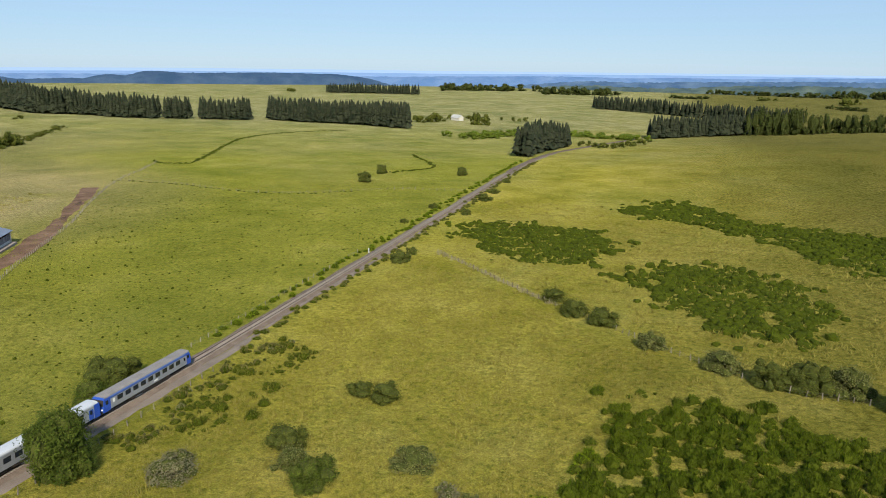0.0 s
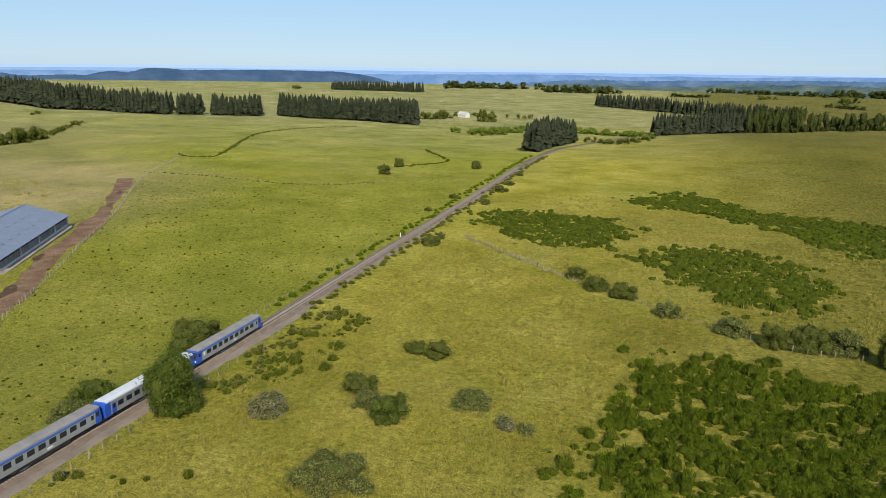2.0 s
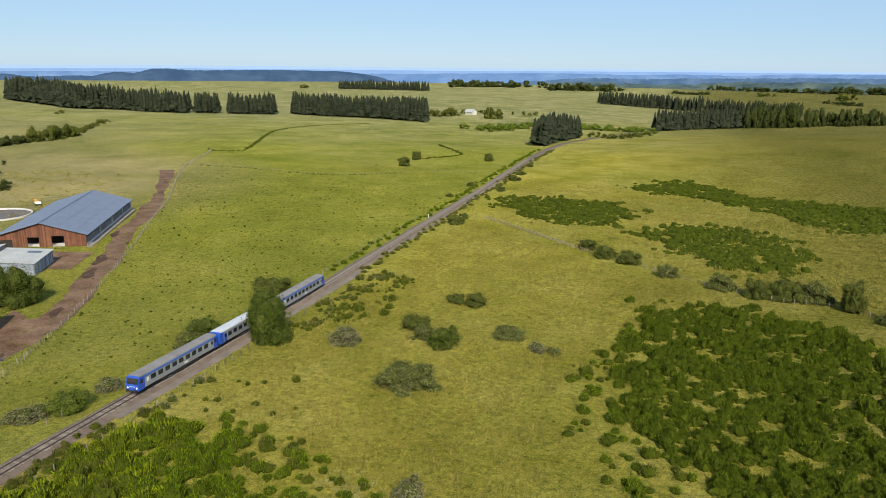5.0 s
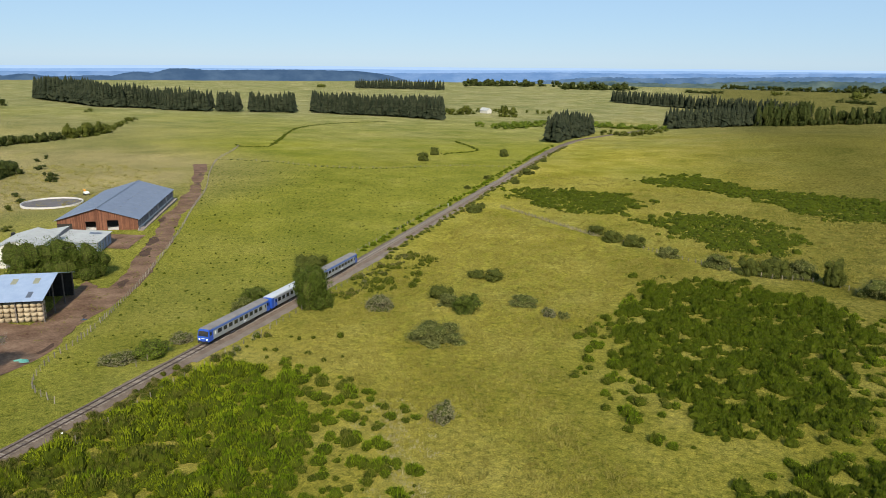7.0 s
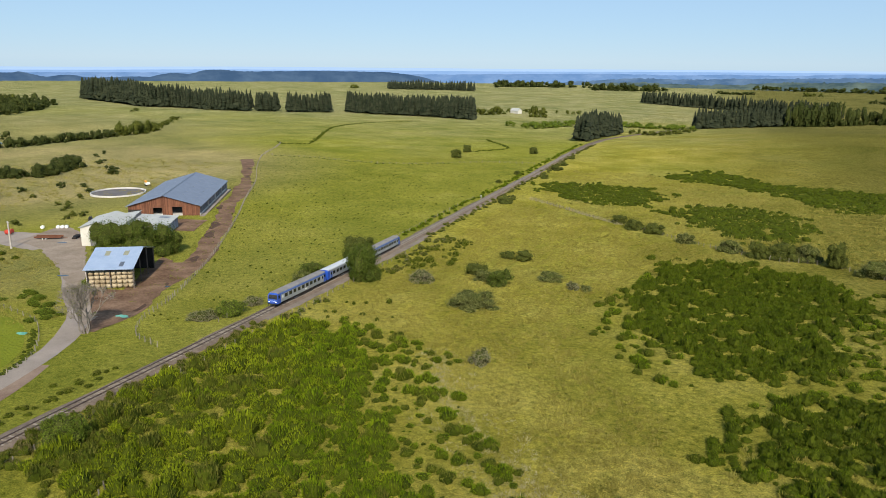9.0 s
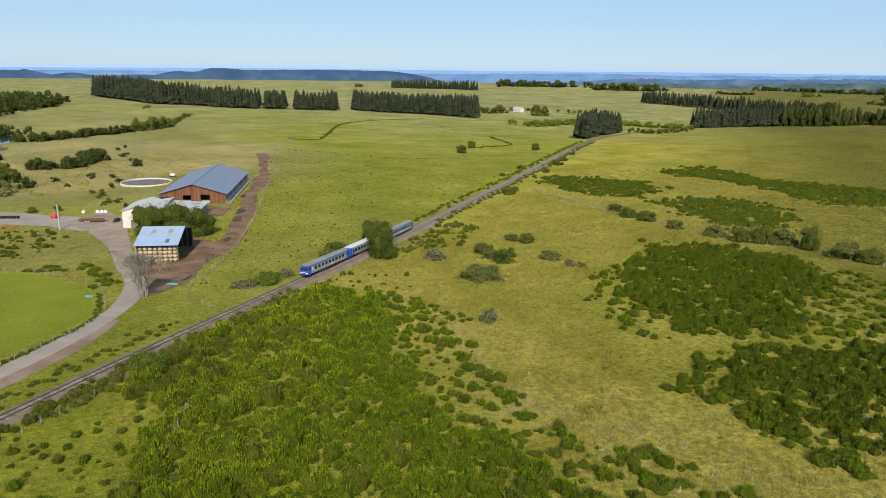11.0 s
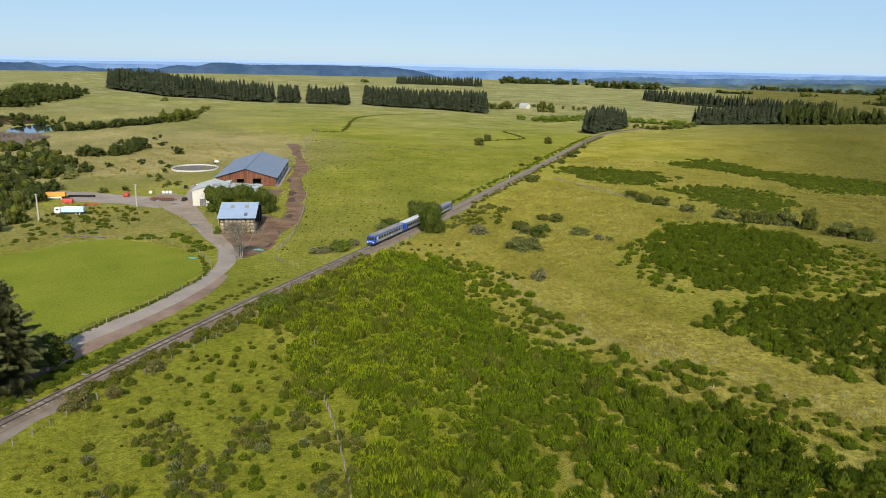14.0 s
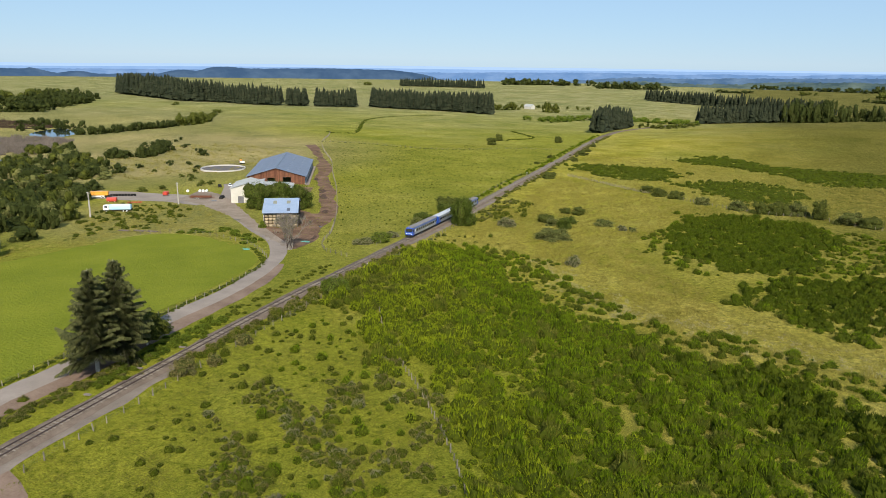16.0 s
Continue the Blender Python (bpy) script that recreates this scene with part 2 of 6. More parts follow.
BROOM = foliage("broom", (0.064, 0.096, 0.003), (0.330, 0.372, 0.017), 0.3, 0.12)
BROOM_DARK = foliage("dark_broom", (0.040, 0.074, 0.002), (0.205, 0.272, 0.009), 0.25, 0.12)
# darker copy of bilberry, partly lens falloff put into the colour
BILBERRY_DARK = foliage("dark_bilberry", (0.013, 0.026, 0.002), (0.098, 0.126, 0.005), 0.16, 0.12)
BILBERRY = foliage("bilberry", (0.018, 0.036, 0.002), (0.122, 0.158, 0.007), 0.18, 0.12)
BROOM_OLIVE = foliage("olive_broom", (0.050, 0.060, 0.008), (0.210, 0.206, 0.034), 0.3, 0.3)
BROOM_BROWN = foliage("heath_brown", (0.075, 0.068, 0.020), (0.250, 0.212, 0.076), 0.25, 0.3)
REED = foliage("reed", (0.13, 0.105, 0.085), (0.27, 0.225, 0.19), 0.2, 0.05)
HEATHER = foliage("brown_heath", (0.050, 0.034, 0.022), (0.120, 0.082, 0.055), 0.2, 0.05)
TUFT_DARK = foliage("rush_tuft", (0.036, 0.058, 0.008), (0.100, 0.128, 0.020), 0.3, 0.2)
TUFT_LIGHT = foliage("pasture_tuft", (0.085, 0.095, 0.010), (0.240, 0.220, 0.036), 0.3, 0.1)
TUFT_PALE = foliage("bleached_grass", (0.22, 0.19, 0.085), (0.50, 0.43, 0.22), 0.3, 0.2)
TUFT_GOLD = foliage("tall_grass", (0.170, 0.150, 0.022), (0.400, 0.340, 0.084), 0.3, 0.08)
WOOD_GREY = surface("weathered_wood", (0.16, 0.13, 0.10), (0.36, 0.31, 0.25), 2.0, 14, 0.9, 0, 0.5, 0.02, 0.3)
# dark green that stands in for the shade deep among shrub stems
SHRUB_CORE = surface("shrub_core_shade", (0.011, 0.019, 0.002), (0.070, 0.084, 0.006), 0.5, 5, 1.0, 0, 0.6, 0.1)
# dark green on the added filling balls imitates shade inside the crowns
CORE = surface("crown_core_shade", (0.030, 0.037, 0.008), (0.078, 0.085, 0.018), 1.0, 6, 1.0)

# ---- the lie of the land ----
HILLS = [(-90, -50, 130, 1.8), (60, -60, 150, 3.3), (-60, 110, 90, -4.6), (60, 90, 90, -0.1), (-200, 120, 130, 2.1),
         (20, 330, 140, -5.1), (200, 330, 180, -1.9), (-180, 420, 190, 2.5), (330, 590, 150, 10.0), (80, 650, 170, -6.3),
         (-430, 560, 230, -7.3), (-150, 850, 260, -6.5), (330, 880, 200, -8.2), (-620, 1000, 330, 0.5), (60, 1150, 320, 2.4),
         (600, 1200, 420, -24.0), (-700, 2050, 480, -3.2), (250, 2050, 420, -3.0), (1050, 2200, 480, -8.1), (-350, 200, 150, -7.7),
         (-400, 1350, 330, -16.1)]
CT, ST = math.cos(math.radians(16.8)), math.sin(math.radians(16.8))


def ground_z(x, y):
    """Height of the pasture: long low swells, which fall away to a valley beyond the last crest."""
    u, v = CT * x + ST * y, CT * y - ST * x
    z = -2.0 + 0 * u
    for a, b, w, h in HILLS:
        z = z + h * np.exp(-((u - a) ** 2 + (v - b) ** 2) / (2 * w * w))
    far = np.clip((np.sqrt(u * u + v * v) - 2150) / 900, 0, 1)
    return z - 150 * far * far * (3 - 2 * far)


def mesh_ob(name, verts, faces, material, smooth=False, parent=None):
    """One mesh object from arrays of corners and of triangles or quads."""
    verts, faces = np.asarray(verts, np.float32), np.asarray(faces, np.int32)
    me = bpy.data.meshes.new(name)
    k = faces.shape[1]
    me.vertices.add(len(verts))
    me.vertices.foreach_set("co", verts.ravel())
    me.loops.add(faces.size)
    me.loops.foreach_set("vertex_index", faces.ravel())
    me.polygons.add(len(faces))
    me.polygons.foreach_set("loop_start", np.arange(0, faces.size, k, dtype=np.int32))
    me.polygons.foreach_set("use_smooth", np.full(len(faces), smooth))
    me.update(calc_edges=True)
    me.materials.append(material)
    ob = new(name, me)
    if parent:
        ob.parent = parent
    return ob


def part(name, bm, material, parent, label=""):
    me = bpy.data.meshes.new(name)
    bm.to_mesh(me)
    bm.free()
    me.materials.append(material)
    ob = new(name, me)
    ob.parent = parent
    return tagged(ob, label)


def steps(lo, hi, near_lo, near_hi, fine, grow):
    """Grid lines from lo to hi, fine in the near stretch and ever wider outside it."""
    out = list(np.arange(near_lo, near_hi + 0.1, fine))
    s = fine
    while out[-1] < hi:
        s *= grow
        out.append(min(out[-1] + s, hi))
    s, low = fine, [near_lo]
    while low[-1] > lo:
        s *= grow
        low.append(max(low[-1] - s, lo))
    return np.array(low[:0:-1] + out)


def build_ground():
    us, vs = steps(-4700, 4700, -420, 260, 6.0, 1.06), steps(-1500, 4700, -260, 620, 6.0, 1.05)
    uu, vv = np.meshgrid(us, vs)
    x, y = CT * uu - ST * vv, ST * uu + CT * vv
    z = ground_z(x, y)
    n, k = len(us), len(vs)
    i = (np.arange(k - 1)[:, None] * n + np.arange(n - 1)[None, :]).ravel()
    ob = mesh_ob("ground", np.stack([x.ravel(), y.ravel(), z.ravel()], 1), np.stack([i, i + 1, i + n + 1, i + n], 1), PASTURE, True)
    return tagged(ob, "rolling green and straw-coloured upland pasture", "ground", kind="structure")


build_ground()


def smooth_line(pts, step=2.0):
    """A soft curve through the points, as evenly spaced places."""
    p = np.array(pts, float)
    p = np.vstack([2 * p[0] - p[1], p, 2 * p[-1] - p[-2]])
    out = []
    for a, b, c, d in zip(p[:-3], p[1:-2], p[2:-1], p[3:]):
        n = max(2, int(np.linalg.norm(c - b) / step))
        for t in np.arange(n) / n:
            out.append(0.5 * (2 * b + (c - a) * t + (2 * a - 5 * b + 4 * c - d) * t * t + (3 * b - a - 3 * c + d) * t ** 3))
    out.append(p[-2])
    return np.array(out)


def normals_of(line):
    d = np.gradient(line, axis=0)
    d /= np.linalg.norm(d, axis=1)[:, None]
    return d, np.stack([d[:, 1], -d[:, 0]], 1)


def ribbon(name, line, offsets, heights, material, ragged=0.0, parent=None):
    """A strip along a line: offsets to its right and heights over the ground, with ragged edges."""
    d, nrm = normals_of(line)
    rng = np.random.RandomState(len(line))
    rows = []
    for j, (o, h) in enumerate(zip(offsets, heights)):
        wob = ragged * np.convolve(rng.randn(len(line) + 6), np.ones(7) / 3.5, "valid") if j in (0, len(offsets) - 1) else 0
        p = line + nrm * (o + wob)[:, None] if ragged and j in (0, len(offsets) - 1) else line + nrm * o
        rows.append(np.column_stack([p, ground_z(p[:, 0], p[:, 1]) + h]))
    v = np.concatenate(rows)
    n = len(line)
    f = [np.stack([np.arange(n - 1) + j * n, np.arange(1, n) + j * n, np.arange(1, n) + (j + 1) * n, np.arange(n - 1) + (j + 1) * n], 1)[:, ::-1] for j in range(len(rows) - 1)]
    return mesh_ob(name, v, np.concatenate(f), material, True, parent)


# ---- railway ----
LINE = smooth_line([(-92, -330), (-92.4, -200), (-92.8, -120), (-93.6, -70), (-95.5, 0), (-97.5, 60), (-98.6, 140), (-98.8, 250), (-100.2, 380),
                    (-101.2, 480), (-100.5, 560), (-94, 635), (-71, 725), (-40, 840), (-5, 960)], 0.62)
railway = tagged(new("railway"), "single-track railway on brown ballast with pale sleepers", "railway", kind="structure")
BED = 0.45
tagged(ribbon("ballast_bed", LINE[::4], [-2.7, -2.0, -1.5, 1.5, 2.0, 2.6], [0.03, 0.12, BED, BED, 0.12, 0.03], BALLAST, 0.35, railway), "brown stone ballast")
for o in (-0.75, 0.75):
    ribbon("rail", LINE[::4], [o - 0.06, o - 0.04, o + 0.04, o + 0.06], [BED + 0.1, BED + 0.3, BED + 0.3, BED + 0.1], RAIL, 0, railway)
for lo, hi in ((-180, -84), (36, 640)):
    stretch = LINE[(LINE[:, 1] > lo) & (LINE[:, 1] < hi)][::4]
    tagged(ribbon("cinder_path", stretch, [2.45, 3.0, 3.8, 4.4], [0.04, 0.13, 0.12, 0.02], CINDER, 0.5, railway), "brown cinder path beside the ballast")

# ---- farm roads ----
PATH = smooth_line([(-126, 12), (-131, 30), (-137.5, 49), (-150, 80), (-166, 108), (-183, 138), (-201, 168), (-230, 220), (-262, 268), (-297, 318)], 3)
path = tagged(ribbon("dirt_track", PATH, [-3.6, -1.5, 1.5, 3.4], [0.04, 0.08, 0.08, 0.04], MUD, 1.1), "rutted brown dirt track beside the pasture fence", "dirt track", kind="structure")
ROAD = smooth_line([(-109, -260), (-110, -180), (-110.3, -108), (-110.5, -85), (-112, -60), (-113.5, -36), (-120, -10), (-128, 8), (-141, 24), (-163, 42), (-190, 66), (-213, 96), (-236, 128)], 3)
road = tagged(ribbon("gravel_road", ROAD, [-2.7, -1.1, 1.1, 2.7], [0.07, 0.10, 0.10, 0.07], GRAVEL, 0.35), "pale grey gravel farm road", "gravel road", kind="structure")
tagged(ribbon("bare_verge", smooth_line([(-105.2, -128), (-106.4, -100), (-106.8, -80), (-107.8, -60), (-109.2, -40), (-111.8, -24), (-118, -8)], 3), [-3.0, -1.0, 0.9, 2.4], [0.03, 0.05, 0.05, 0.03], VERGE, 0.5), "bare brown verge between road and railway", "verge", kind="structure")
tagged(ribbon("field_crossing", smooth_line([(-104, -131), (-92, -129), (-80, -134), (-70, -150)], 3), [-4.5, -2, 2, 4.5], [0.05, 0.09, 0.09, 0.05], VERGE, 0.5), "brown earth crossing over the railway", "crossing", kind="structure")
tagged(ribbon("muddy_yard", smooth_line([(-127, 16), (-134, 36), (-143, 56), (-154, 76)], 3), [-8.5, -4, 0, 3], [0.03, 0.04, 0.04, 0.03], MUD, 0.8), "bare brown yard beside the hay shed", "yard", kind="structure")


def gaps(x, y, size, seed):
    """A soft random field about 0 to 1, to leave gaps by."""
    r = np.random.RandomState(seed)
    out = 0
    for _ in range(6):
        a, k, ph = r.rand() * 6.283, 6.283 / size * (0.6 + r.rand()), r.rand() * 6.283
        out = out + np.sin((x * np.cos(a) + y * np.sin(a)) * k + ph)
    return 0.5 + out / 7


def strip(name, left, right, material, lift):
    """Open ground between two edges."""
    a, b = smooth_line(left, 1.0), smooth_line(right, 1.0)
    t = np.linspace(0, 1, 60)
    a = np.stack([np.interp(t, np.linspace(0, 1, len(a)), a[:, k]) for k in (0, 1)], 1)
    b = np.stack([np.interp(t, np.linspace(0, 1, len(b)), b[:, k]) for k in (0, 1)], 1)
    wob = 0.8 * (gaps(a[:, 0], a[:, 1], 6, 2) - 0.5)[:, None]
    p = np.concatenate([a + (b - a) * k + (wob if k in (0, 1) else 0) for k in (0, 0.25, 0.5, 0.75, 1)])
    n = len(t)
    f = np.concatenate([np.stack([np.arange(n - 1) + j * n, np.arange(1, n) + j * n, np.arange(1, n) + (j + 1) * n, np.arange(n - 1) + (j + 1) * n], 1) for j in range(4)])
    v = np.column_stack([p, ground_z(p[:, 0], p[:, 1]) + lift])
    if np.cross(v[f[0][1]] - v[f[0][0]], v[f[0][2]] - v[f[0][0]])[2] < 0:
        f = f[:, ::-1]
    return mesh_ob(name, v, f, material, True)


YARD = smooth_line([(-208, 80), (-228, 82), (-250, 78), (-285, 76)], 3)
tagged(ribbon("farm_yard", YARD, [-11, -4, 4, 10], [0.04, 0.06, 0.06, 0.04], GRAVEL, 0.8), "bare gravel farmyard with old machines", "farmyard", kind="structure")


tagged(strip("gravel_apron", [(-130, 14), (-136, 19), (-154, 33), (-176, 50), (-194, 62), (-211, 72), (-226, 76)], [(-136, 30), (-145, 38), (-156, 41), (-170, 54), (-187, 70), (-213, 94), (-236, 106)], YARD_EARTH, 0.115), "broad bare farmyard of tan gravel", "farmyard", kind="structure")
tagged(strip("earth_apron", [(-157, 42), (-142, 44.5), (-153, 61), (-164, 80)], [(-134, 21), (-129, 28), (-135, 47), (-157, 77)], MUD, 0.13), "trampled tan earth round the hay shed", "yard", kind="structure")
tagged(strip("earth_apron", [(-219, 128), (-204, 133), (-190, 137)], [(-206, 112), (-192, 114), (-181, 117)], MUD, 0.14), "trampled earth before the barn", "yard", kind="structure")


def patch(name, outline, material, lift, step=5.0):
    """A sheet of other growth, laid on the land inside a soft outline."""
    o = smooth_line(list(outline) + [outline[0]], step)[:-1]
    c = o.mean(0)
    rings = [c + (o - c) * k for k in (1, 0.8, 0.6, 0.4, 0.2)]
    v = np.concatenate(rings + [c[None]])
    v = np.column_stack([v, ground_z(v[:, 0], v[:, 1]) + lift])
    n, f = len(o), []
    for r in range(4):
        for i in range(n):
            j = (i + 1) % n
            f += [(r * n + i, r * n + j, (r + 1) * n + j), (r * n + i, (r + 1) * n + j, (r + 1) * n + i)]
    f += [(4 * n + i, 4 * n + (i + 1) % n, 5 * n) for i in range(n)]
    v = np.array(v)
    a, b, cc = v[f[0][0]], v[f[0][1]], v[f[0][2]]
    if np.cross(b - a, cc - a)[2] < 0:
        f = [(p, r, q) for p, q, r in f]
    return mesh_ob(name, v, f, material, True)


tagged(patch("hay_meadow", [(-192, -28), (-186, 7), (-173, 16), (-150, 12), (-139, 6), (-125, -9), (-120, -32), (-118, -57), (-118, -86), (-116, -104), (-120, -150), (-180, -150), (-200, -80)], MEADOW, 0.04), "bright green mown hay meadow", "meadow", kind="structure")
WATER = bpy.data.materials.new("pond_water")
nt, b = nodes_of(WATER)
b.inputs["Base Color"].default_value, b.inputs["Roughness"].default_value = (0.02, 0.03, 0.03, 1), 0.06
bump(nt, b, noise_tex(nt, 0.6, 3), 0.05, 0.05)

# ---- plants: small shapes that are strewn or put together ----
def blades(rng, n, radius, height, width, lean=0.5):
    """A tussock of upright pointed blades."""
    a, r = rng.rand(n) * 6.283, radius * np.sqrt(rng.rand(n))
    base = np.stack([np.cos(a) * r, np.sin(a) * r, np.zeros(n)], 1)
    b2 = rng.rand(n) * 6.283
    side = np.stack([np.cos(b2), np.sin(b2), np.zeros(n)], 1) * width * (0.6 + 0.8 * rng.rand(n))[:, None]
    tip = base + np.stack([np.cos(a) * lean * radius, np.sin(a) * lean * radius, height * (0.6 + 0.6 * rng.rand(n))], 1)
    v = np.stack([base - side, base + side, tip], 1).reshape(-1, 3)
    return v, np.arange(3 * n).reshape(-1, 3)


def leaf_shell(rng, n, size, centre=(0, 0, 0), radii=(1, 1, 1), inward=0.35, low=-0.6):
    """Leaves on and just inside a lumpy ball, facing outward and up, each a bent kite of two triangles."""
    d = rng.randn(n * 2, 3)
    d /= np.linalg.norm(d, axis=1)[:, None]
    d = d[d[:, 2] > low][:n]
    n = len(d)
    lump = 1 + 0.16 * np.sin(d[:, 0] * 5 + rng.rand() * 6) * np.sin(d[:, 1] * 6 + rng.rand() * 6) + 0.1 * np.sin(d[:, 2] * 9 + d[:, 0] * 7)
    p = d * (lump * (1 - inward * rng.rand(n) ** 2))[:, None] * np.array(radii) + np.array(centre)
    nr = d + rng.randn(n, 3) * 0.55 + np.array((0, 0, 0.35))
    nr /= np.linalg.norm(nr, axis=1)[:, None]
    t = np.cross(nr, rng.randn(n, 3))
    t /= np.linalg.norm(t, axis=1)[:, None] + 1e-6
    w = np.cross(nr, t)
    s = (size * (0.6 + 0.8 * rng.rand(n)))[:, None]
    v = np.stack([p - t * s, p + w * s * 0.6 + nr * s * 0.15, p + t * s, p - w * s * 0.6 + nr * s * 0.15], 1).reshape(-1, 3)
    i = np.arange(n)[:, None] * 4
    f = np.concatenate([i + np.array([[0, 1, 2]]), i + np.array([[0, 2, 3]])], 1).reshape(-1, 3)
    return v, f


def lump_ball(rng, radii, centre, seg=7, ring=5, rough=0.2):
    """A rough dark ball that closes the inside of a crown."""
    v, f = [], []
    for i in range(ring + 1):
        for j in range(seg):
            th, ph = math.pi * i / ring, 6.283 * j / seg
            r = 1 + rough * rng.randn() * 0.6
            v.append((radii[0] * r * math.sin(th) * math.cos(ph) + centre[0], radii[1] * r * math.sin(th) * math.sin(ph) + centre[1], radii[2] * r * math.cos(th) + centre[2]))
    for i in range(ring):
        for j in range(seg):
            k = (j + 1) % seg
            f += [(i * seg + j, (i + 1) * seg + j, (i + 1) * seg + k), (i * seg + j, (i + 1) * seg + k, i * seg + k)]
    return np.array(v), np.array(f)


def join(shapes):
    v, f, n = [], [], 0
    for a, b in shapes:
        v.append(a), f.append(np.asarray(b) + n)
        n += len(a)
    return np.concatenate(v), np.concatenate(f)


def strew(name, protos, places, material, label, category):
    """ONE object of many copies of a few small shapes: places are rows of x, y, turn, width, height."""
    rng = np.random.RandomState(len(places))
    vs, fs, inner, n = [], [], [], 0
    places = np.array(places, float)
    pick = rng.randint(len(protos), size=len(places))
    zs = ground_z(places[:, 0], places[:, 1])
    for k, (v, f, *dome) in enumerate(protos):
        q = places[pick == k]
        if not len(q):
            continue
        c, s = np.cos(q[:, 2])[:, None], np.sin(q[:, 2])[:, None]
        x = (v[None, :, 0] * c - v[None, :, 1] * s) * q[:, 3:4] + q[:, 0:1]
        y = (v[None, :, 0] * s + v[None, :, 1] * c) * q[:, 3:4] + q[:, 1:2]
        z = v[None, :, 2] * q[:, 4:5] + zs[pick == k][:, None] - 0.05
        vs.append(np.stack([x, y, z], 2).reshape(-1, 3))
        fs.append((np.asarray(f)[None] + (np.arange(len(q)) * len(v))[:, None, None]).reshape(-1, 3) + n)
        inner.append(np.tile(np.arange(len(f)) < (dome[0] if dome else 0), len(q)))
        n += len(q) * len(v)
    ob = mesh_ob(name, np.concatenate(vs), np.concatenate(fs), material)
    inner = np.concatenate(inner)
    # dome faces get the colour that imitates inner shade
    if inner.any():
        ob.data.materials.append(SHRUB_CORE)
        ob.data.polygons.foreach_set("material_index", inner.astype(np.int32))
    return tagged(ob, label, category, kind="stuff")


def inside(poly, x, y):
    poly = np.array(poly, float)
    c = np.zeros(len(x), bool)
    for (x1, y1), (x2, y2) in zip(poly, np.roll(poly, -1, 0)):
        c ^= ((y1 > y) != (y2 > y)) & (x < (x2 - x1) * (y - y1) / (y2 - y1 + 1e-9) + x1)
    return c


def growth(poly, spacing, rng, keep=0.25, gap_size=14, fringe=0.0, seed=1):
    """Places strewn over an area with gaps, and a thin fringe outside it."""
    p = np.array(poly, float)
    lo, hi = p.min(0) - fringe, p.max(0) + fringe
    gx, gy = np.meshgrid(np.arange(lo[0], hi[0], spacing), np.arange(lo[1], hi[1], spacing))
    x, y = gx.ravel() + rng.uniform(-.5, .5, gx.size) * spacing, gy.ravel() + rng.uniform(-.5, .5, gx.size) * spacing
    wx, wy = x + 4 * (gaps(x, y, 22, seed + 3) - .5) * 2, y + 4 * (gaps(x, y, 22, seed + 4) - .5) * 2
    ins = inside(poly, wx, wy) & (gaps(x, y, gap_size, seed) > keep)
    if fringe:
        c = p.mean(0)
        k = 1 + fringe / np.abs(p - c).mean()
        ins |= inside(c + (p - c) * k, wx, wy) & (gaps(x, y, 9, seed + 7) > 0.62) & (rng.rand(len(x)) < 0.4)
    return x[ins], y[ins]


def rows_of(x, y, rng, w, h, spread=0.35):
    n = len(x)
    k = 1 + spread * rng.randn(n).clip(-1.6, 2)
    return np.column_stack([x, y, rng.rand(n) * 6.283, w * k, h * k * (1 + 0.28 * rng.randn(n).clip(-1.6, 2))])


rng = np.random.RandomState(5)


def shrub_proto(r, n_stem, seg=8, ring=4):
    """A rounded, lobed clump: fine brushy stems stand up and out all over an inner dome, coloured dark as the shade
    between them. The dome's faces come first.
    """
    ph, amp = r.rand(4) * 6.283, 0.12 + 0.14 * r.rand()

    def out(a, th):
        lobe = 1 + amp * np.sin(3 * a + ph[0]) * np.sin(th) + 0.13 * np.sin(5 * a + ph[1]) * np.sin(3 * th + ph[2])
        return np.stack([np.cos(a) * np.sin(th) * lobe, np.sin(a) * np.sin(th) * lobe, np.cos(th) * lobe * 0.84 + 0.04], -1)

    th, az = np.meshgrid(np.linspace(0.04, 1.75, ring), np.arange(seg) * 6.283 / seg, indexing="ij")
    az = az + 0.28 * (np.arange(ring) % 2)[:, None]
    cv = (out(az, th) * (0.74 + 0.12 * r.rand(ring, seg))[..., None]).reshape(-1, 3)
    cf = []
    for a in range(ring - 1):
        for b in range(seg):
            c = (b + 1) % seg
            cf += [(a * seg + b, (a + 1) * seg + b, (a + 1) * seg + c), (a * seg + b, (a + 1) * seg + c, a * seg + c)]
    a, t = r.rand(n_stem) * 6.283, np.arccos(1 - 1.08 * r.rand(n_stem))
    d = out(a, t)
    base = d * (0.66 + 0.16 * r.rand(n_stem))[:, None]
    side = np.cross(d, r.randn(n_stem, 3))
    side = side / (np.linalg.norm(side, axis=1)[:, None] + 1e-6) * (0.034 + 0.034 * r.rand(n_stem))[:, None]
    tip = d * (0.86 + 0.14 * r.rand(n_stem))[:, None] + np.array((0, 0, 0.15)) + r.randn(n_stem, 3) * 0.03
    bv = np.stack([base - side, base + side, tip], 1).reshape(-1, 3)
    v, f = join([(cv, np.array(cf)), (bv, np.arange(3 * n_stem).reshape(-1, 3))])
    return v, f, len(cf)


